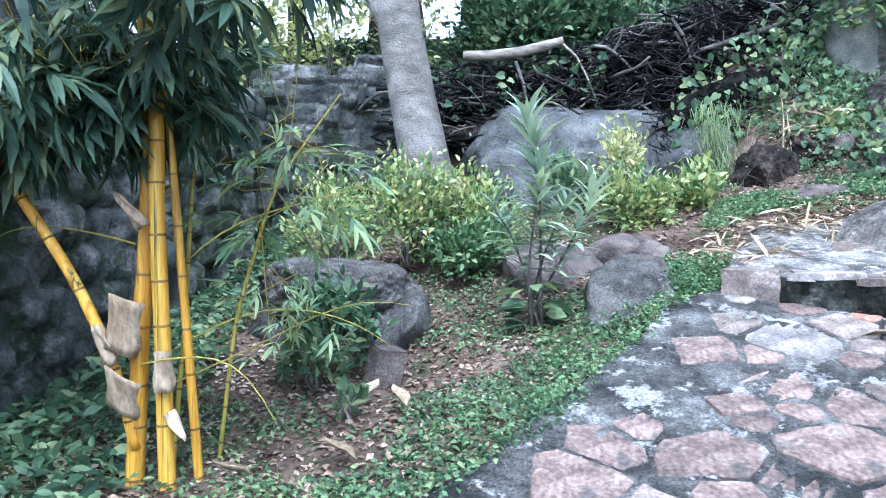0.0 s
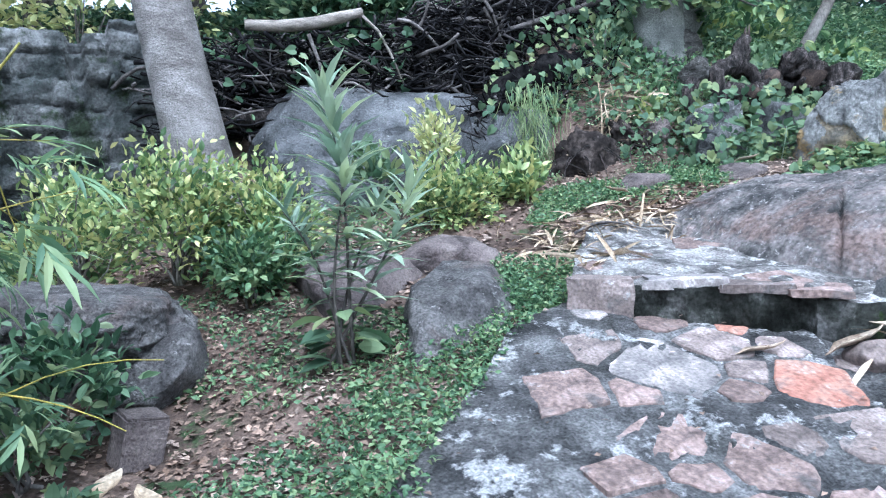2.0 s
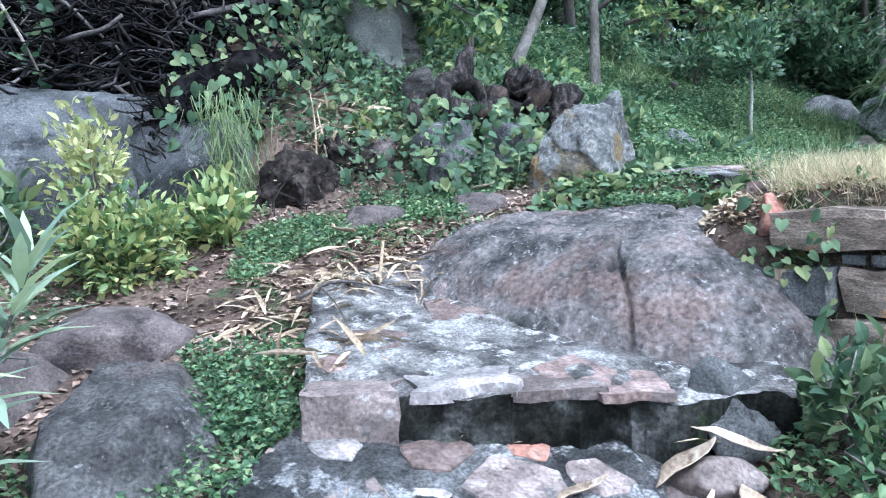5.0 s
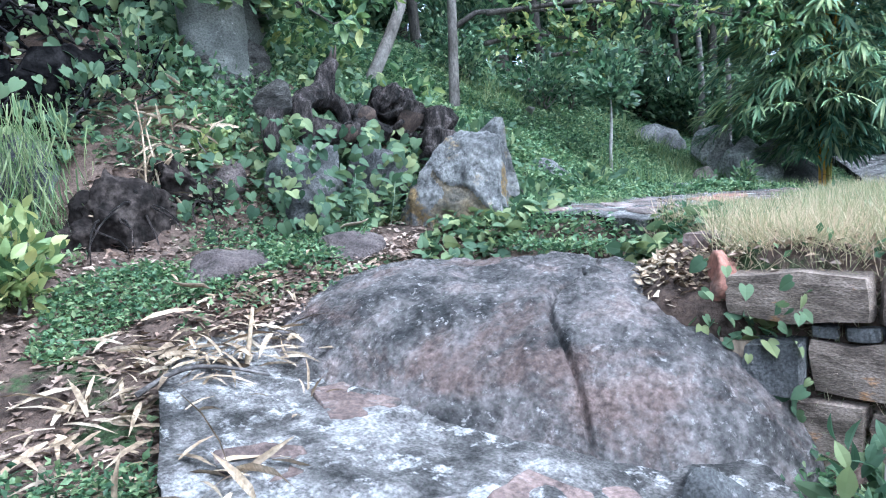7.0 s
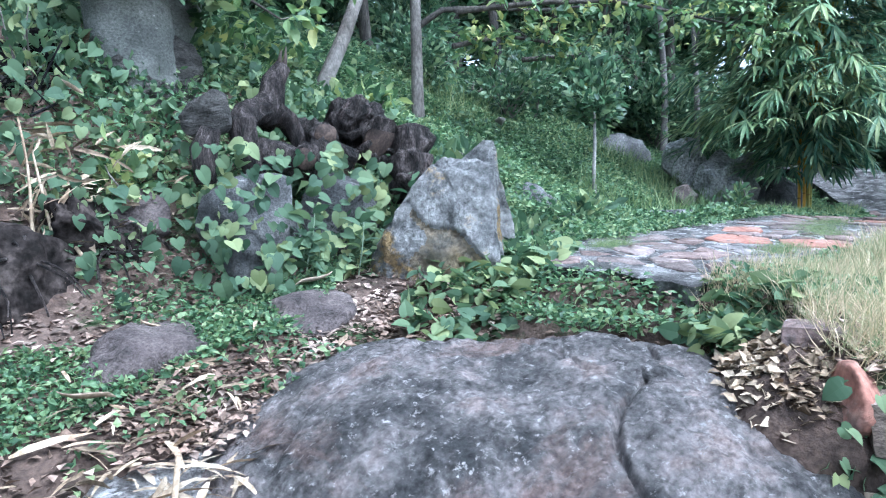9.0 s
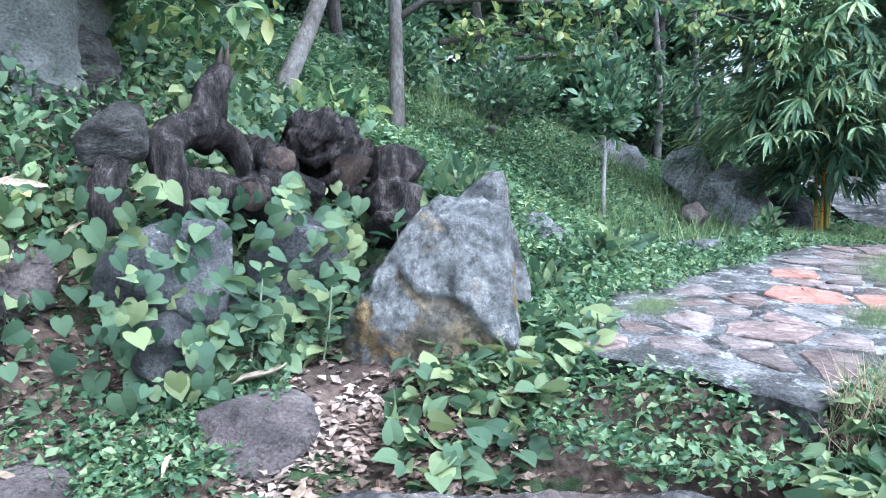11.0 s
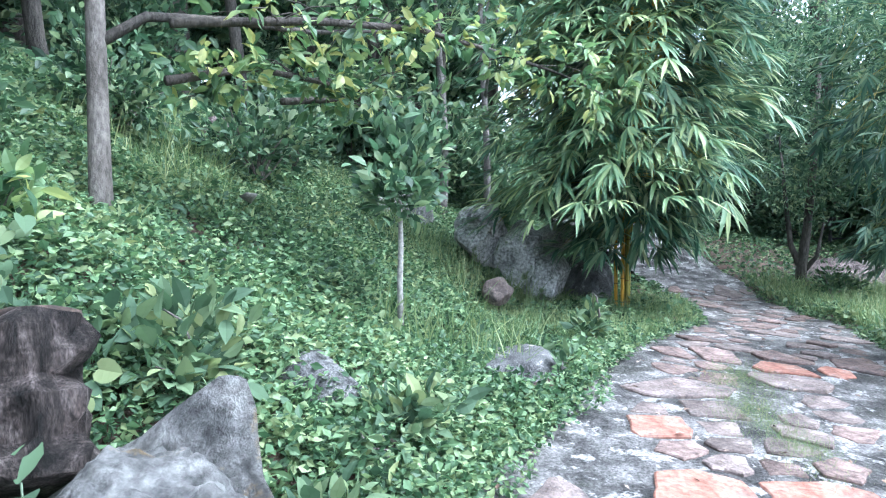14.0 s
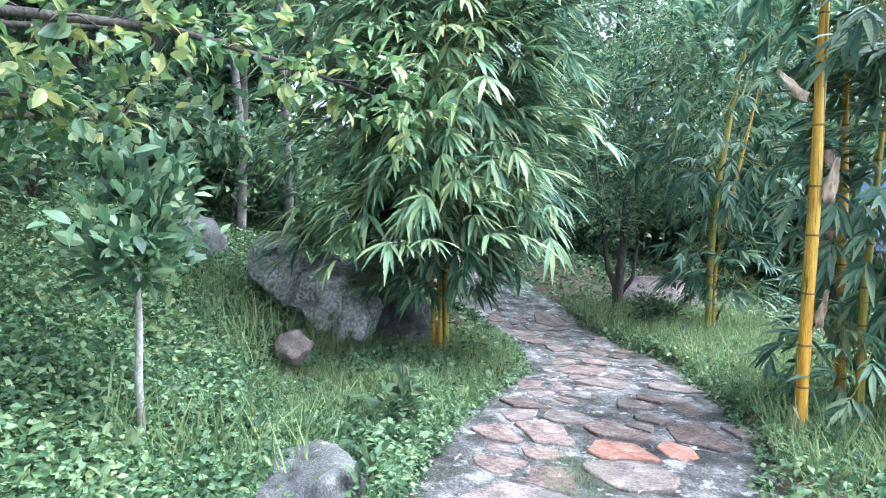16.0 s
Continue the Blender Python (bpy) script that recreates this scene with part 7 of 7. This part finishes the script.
# dry stalk hanging over the bank
t = thing("dry_stalk", (3.72, 7.85, 1.85), "pale dry bamboo stalk with withered leaves", "dry plant")
for i in range(4):
    tube("stalk", bend((0.05 * i - 0.05, -0.1 - 0.1 * (i % 2), -0.05 + 0.1 * i), (-0.05 + 0.06 * i, 0.1, 1.0 - 0.15 * i), 10, 0.02, 0.04), np.linspace(0.012, 0.005, 10), M_STRAW, t, 6)
n = 70
P = np.stack([rng.normal(size=n) * 0.07, rng.normal(size=n) * 0.07, rng.uniform(0.0, 0.95, n)], 1)
D = rand_dirs(n, -0.9)
v, q = leaf_arrays(P, D, rand_dirs(n), rng.uniform(0.08, 0.2, n), STRAP, 0.3, 1.3)
link("withered_leaves", raw_mesh("withered_leaves", v, q, False), M_STRAW, t)

# grass
def grass(name, x, y, length, material, label, z=None, lean=0.35):
    n = len(x)
    P = np.stack([x, y, ground_z(x, y) if z is None else z], 1)
    D = rng.normal(size=(n, 3)) * lean
    D[:, 2] = 1.0
    v, q = leaf_arrays(P, D, rand_dirs(n), length * rng.uniform(0.5, 1.3, n), BLADE, 0.1, 1.0)
    return tagged(link(name, raw_mesh(name, v, q, False), material), label, "grass", kind="stuff")


x, y = spread(lambda x, y: open_ground(x, y) & (x > 4.35) & (y < 5.0) & (y > 2.0 + 1.1 * rng.random(len(x)) ** 2) & (x < 8.2 - 1.2 * rng.random(len(x)) ** 2), (4.25, 8.2, 2.0, 5.0), 58000)
grass("dry_grass", x, y, 0.14, G_DRYGRASS, "half-dry tufted grass above the stone wall", None, 0.55)
x, y = spread(lambda x, y: open_ground(x, y), (4.16, 4.75, 2.4, 4.35), 9000)
grass("dry_grass", x, y, 0.12, G_DRYGRASS, "dry grass hanging over the wall's top", None, 0.9)
x, y = spread(lambda x, y: open_ground(x, y) & (x > 8.6), (8.6, 15, 1.0, 3.6), 14000)
grass("grass", x, y, 0.26, G_GRASS, "green grass under the bamboo")
x, y = spread(lambda x, y: open_ground(x, y) & (y > 4.6), (9.3, 13.5, 4.6, 6.6), 13000)
grass("grass", x, y, 0.17, G_GRASS, "green grass beside the path")
x, y = spread(lambda x, y: open_ground(x, y) & patchy(x, y, 1.2, 0.3), (8.5, 14, 6, 10.0), 9000)
grass("grass", x, y, 0.35, G_GRASS, "long grass on the slope")
for cx, cy, r in ((8.75, 4.68, 0.17), (8.15, 4.78, 0.15), (7.6, 4.65, 0.12), (6.55, 4.82, 0.12), (6.2, 5.8, 0.1)):
    n = 1500
    x, y = cx + rng.normal(size=n) * r * 1.3, cy + rng.normal(size=n) * r * 0.6
    grass("grass_tuft", x, y, 0.05, G_GRASS, "low grass tuft growing in the path", upper_z(x, y), 0.7)
x, y = spread(lambda x, y: open_ground(x, y), (8.0, 13, 2.2, 4.0), 12000)
strew("ground_cover", x, y, 0.12, 0.05, SMALL, G_COVER, "leafy weeds under the bamboo", "weeds")
leaf = tagged(link("fallen_leaf", raw_mesh("fallen_leaf", *leaf_arrays([(0, 0, 0)], [(0.1, 0.1, 1)], [(-1, 0.2, 0.2)], [0.13], HEART, 0.2, 0.8)), M_STRAW), "single yellow dry leaf standing at the path's edge", "leaf")
leaf.location = (8.63, 5.58, 2.09)
# large curled dry leaves
def dry_leaf(x, y, z, length, heading, lift, width, label, material=M_HUSK):
    a = radians(heading)
    d = np.array([math.cos(a), math.sin(a), lift])
    rows = [(0, 0.015, 0.0), (0.08, 0.05, 0.01), (0.25, 0.2, 0.05), (0.5, 0.26, 0.04), (0.75, 0.18, 0.07), (0.92, 0.07, 0.14), (1, 0.008, 0.2)]
    ob = link("dry_leaf", raw_mesh("dry_leaf", *leaf_arrays([(0, 0, 0)], [d], [(0.15 * math.sin(a), 0.15, 1)], [length], rows, 0.55, width)), material)
    ob.location = (x, y, z)
    ob.modifiers.new("thick", "SOLIDIFY").thickness = 0.003
    return tagged(ob, label, "leaf", "large dry leaves")


for x, y, heading in ((-0.9, 3.42, 200), (-0.42, 3.5, 160), (-0.5, 4.4, 60), (-0.2, 4.0, 120)):
    dry_leaf(x, y, float(ground_z(x, y)) + 0.07, 0.2, heading, 0.25, 1.0, "large pale dry leaf lying among low weeds", M_STRAW)
dry_leaf(2.82, 4.06, float(lower_z(2.82, 4.06)) + 0.03, 0.3, -20, 0.3, 0.75, "large curled pale brown dry leaf below the step")
dry_leaf(3.14, 4.12, 0.98, 0.34, -75, -0.3, 0.4, "long pale dry leaf over a flat stone")
dry_leaf(2.96, 3.72, float(lower_z(2.96, 3.72)) + 0.04, 0.17, 60, 0.3, 1.1, "pinkish dry leaf beside a flat stone")
dry_leaf(2.42, 4.2, float(lower_z(2.42, 4.2)) + 0.025, 0.26, -12, 0.03, 0.5, "folded brown dry leaf on the lower path")
dry_leaf(1.9, 3.02, float(lower_z(1.9, 3.02)) + 0.025, 0.12, 30, 0.05, 0.8, "small pale dry leaf on the lower path")
for x, y, heading, size in ((3.3, 6.7, 170, 0.22), (4.5, 6.95, -40, 0.22), (3.75, 7.02, 100, 0.14), (4.15, 6.35, 20, 0.12)):
    dry_leaf(x, y, float(ground_z(x, y)) + 0.06, size, heading, 0.1, 0.6, "tan dry leaf on the litter of the bank")
dry_leaf(9.04, 8.0, float(ground_z(9.04, 8.0)) + 0.22, 0.2, 200, 0.2, 1.2, "pale whitish leaf among the slope's weeds", M_PALEWALL)
# dry stick leaning in the straw heap
stick = thing("dry_stick", (2.98, 6.05, 1.42), "pale dry stick standing in the straw heap", "stick")
tube("wood", [(0, 0, -0.1), (0.02, -0.01, 0.05), (0.05, -0.02, 0.26)], [0.012, 0.012, 0.008], M_STRAW, stick, 8, 0.05)
stick = thing("dry_stick", (2.7, 5.95, 1.4), "dark dry stick lying in the straw heap", "stick")
tube("wood", bend((-0.22, 0.12, 0.0), (0.26, -0.1, 0.01), 8, 0.015, 0.02), np.linspace(0.014, 0.006, 8), M_TWIG, stick, 6, 0.06)
# hanging grass beside the great rock
n = 620
x, y = rng.normal(size=n) * 0.12 + 3.0, 8.05 + rng.normal(size=n) * 0.1
v, q = leaf_arrays(np.stack([x, y, rng.uniform(1.95, 2.85, n)], 1), np.stack([rng.normal(size=n) * 0.25, -0.25 + rng.normal(size=n) * 0.15, np.full(n, -1.0)], 1), rand_dirs(n), rng.uniform(0.1, 0.28, n), BLADE, 0.1, 1.6)
tagged(link("hanging_fern", raw_mesh("hanging_fern", v, q, False), G_GRASS), "hanging yellow-green fern fronds on the bank", "fern", kind="stuff")

# ---- flagstones, last ----
def clip_half(poly, n, d):
    """The part of a convex outline with p.n <= d."""
    out = []
    for a, b in zip(poly, poly[1:] + poly[:1]):
        fa, fb = a[0] * n[0] + a[1] * n[1] - d, b[0] * n[0] + b[1] * n[1] - d
        if fa <= 0:
            out.append(a)
        if (fa < 0) != (fb < 0) and abs(fa - fb) > 1e-9:
            t = fa / (fa - fb)
            out.append((a[0] + (b[0] - a[0]) * t, a[1] + (b[1] - a[1]) * t))
    return out


def outline(pts):
    """The convex outline round points."""
    pts = sorted(pts)
    turn = lambda o, a, b: (a[0] - o[0]) * (b[1] - o[1]) - (a[1] - o[1]) * (b[0] - o[0])
    halves = []
    for run in (pts, pts[::-1]):
        h = []
        for p in run:
            while len(h) > 1 and turn(h[-2], h[-1], p) <= 0:
                h.pop()
            h.append(p)
        halves += h[:-1]
    return halves


def flagstones(bed, poly, fn, fixed, count, gap, stretch, reach, seed, proud=0.006, keep=0.72, sizes=(0.13, 0.17, 0.21, 0.26), kinds=None):
    r = random.Random(seed)
    xs, ys = [p[0] for p in poly], [p[1] for p in poly]
    seeds = [(x, y, s, m) for x, y, s, m in fixed]
    tries = 0
    while len(seeds) < count and tries < 20000:
        tries += 1
        x, y = r.uniform(max(min(xs), reach[0]), min(max(xs), reach[1])), r.uniform(max(min(ys), reach[2]), min(max(ys), reach[3]))
        s = r.choice(sizes)
        if side(poly, x, y) and all((x - q[0]) ** 2 + (y - q[1]) ** 2 > (0.62 * (s + q[2])) ** 2 for q in seeds):
            m = r.choices(kinds or (M_STONE_GREY, M_STONE_RED, M_STONE_ORANGE), (6, 4, 0.35))[0]
            seeds.append((x, y, s, m if r.random() < keep else None))
    for i, (x, y, s, m) in enumerate(seeds):
        if m is None:
            continue
        a0 = r.random() * 6.28
        k = r.choice((4, 5, 5, 6))
        cell = [(x + stretch * s * math.cos(a0 + 6.283 * j / k) * r.uniform(0.75, 1.3), y + s * math.sin(a0 + 6.283 * j / k) * r.uniform(0.75, 1.3)) for j in range(k)]
        cell = outline(cell)
        for j, (qx, qy, qs, qm) in enumerate(seeds):
            d = math.hypot(qx - x, qy - y)
            if j == i or d > 1.1 or qm is None:
                continue
            n = ((qx - x) / d, (qy - y) / d)
            share = s / (s + qs)
            cell = clip_half(cell, n, n[0] * x + n[1] * y + d * share - gap)
            if len(cell) < 3:
                break
        if len(cell) < 3:
            continue
        pts = []
        for a, b in zip(cell, cell[1:] + cell[:1]):
            m_ = max(1, int(math.hypot(a[0] - b[0], a[1] - b[1]) / 0.06))
            for e in range(m_):
                f, w = e / m_, 0.004 if e == 0 else 0.009
                pts.append((a[0] + (b[0] - a[0]) * f + r.uniform(-w, w), a[1] + (b[1] - a[1]) * f + r.uniform(-w, w)))
        if not all(side(poly, p[0] * 0.92 + x * 0.08, p[1] * 0.92 + y * 0.08) for p in pts):
            pts = [(p[0] * 0.7 + x * 0.3, p[1] * 0.7 + y * 0.3) for p in pts]
            if not all(side(poly, p[0], p[1]) for p in pts):
                continue
        h = proud + r.uniform(-0.006, 0.008)
        tx, ty = r.uniform(-0.012, 0.012), r.uniform(-0.012, 0.012)
        cz = float(fn(x, y))
        n = len(pts)
        verts = []
        sx = (float(fn(x + 0.15, y)) - float(fn(x - 0.15, y))) / 0.3 + tx
        sy = (float(fn(x, y + 0.15)) - float(fn(x, y - 0.15))) / 0.3 + ty
        for inset, up in ((0.0, -0.04), (0.0, h - 0.007), (0.009, h)):
            for px, py in pts:
                k_ = 1 - inset / max(0.03, math.hypot(px - x, py - y))
                dx, dy = (px - x) * k_, (py - y) * k_
                verts.append((dx, dy, sx * dx + sy * dy + up))
        faces = [tuple(range(2 * n, 3 * n))]
        for ring in range(2):
            for j in range(n):
                b, e = ring * n + j, ring * n + (j + 1) % n
                faces.append((b, e, e + n, b + n))
        me = bpy.data.meshes.new("flagstone")
        me.from_pydata(verts, [], faces)
        me.materials.append(m)
        ob = new("flagstone", me)
        ob.location = (x, y, cz)
        ob.parent = bed


def bed(fn):
    """The uneven mortar surface over fn."""
    return lambda x, y: fn(x, y) + 0.012 * wave(x, y, 4.2) + 0.006 * wave(x, y, 15.0, 2.0)


R_, O_, G_ = M_STONE_RED, M_STONE_ORANGE, M_STONE_GREY
flagstones(lower_path, LOWER, bed(lower_z), [(2.63, 3.89, 0.27, O_), (2.02, 4.24, 0.34, G_), (2.31, 4.67, 0.2, R_), (1.5, 4.53, 0.24, G_), (1.5, 4.14, 0.22, R_), (2.0, 4.91, 0.15, G_), (1.77, 3.67, 0.2, R_), (1.98, 3.45, 0.22, R_), (1.17, 3.14, 0.24, R_), (1.7, 3.08, 0.26, R_), (0.51, 3.0, 0.24, R_), (1.44, 3.36, 0.1, R_), (2.2, 3.05, 0.25, R_)], 95, 0.016, 1.2, (-1.5, 4, 1.2, 6), 3, 0.009, 0.86, (0.13, 0.2, 0.29, 0.38), (M_STONE_PINK, M_STONE_RED, M_STONE_ORANGE))
flagstones(step_block, STEP, bed(step_z), [(2.95, 4.5, 0.17, R_), (2.2, 5.2, 0.13, R_), (2.5, 5.35, 0.16, R_), (2.4, 5.75, 0.16, G_)], 16, 0.03, 1.1, (1.5, 3.4, 3.8, 6.4), 5, 0.005, 0.4, kinds=(M_STONE_PINK, M_STONE_PINK, M_STONE_RED))
flagstones(upper_path, UPPER, bed(upper_z), [(6.98, 5.11, 0.24, O_), (7.75, 5.25, 0.2, O_), (5.8, 5.74, 0.2, R_), (6.05, 5.25, 0.3, R_), (5.66, 5.0, 0.18, R_), (9.36, 5.0, 0.2, R_), (8.72, 5.35, 0.22, G_), (8.95, 5.06, 0.17, R_), (9.43, 4.75, 0.22, R_), (9.14, 4.37, 0.2, O_), (9.2, 4.02, 0.13, O_), (10.7, 4.6, 0.18, R_), (10.5, 4.3, 0.15, G_), (6.5, 5.05, 0.2, G_)], 230, 0.028, 1.25, (5, 14.5, 3, 6.2), 8, 0.008, 0.62, (0.14, 0.2, 0.26, 0.34), (M_STONE_PINK, M_STONE_RED, M_STONE_ORANGE))
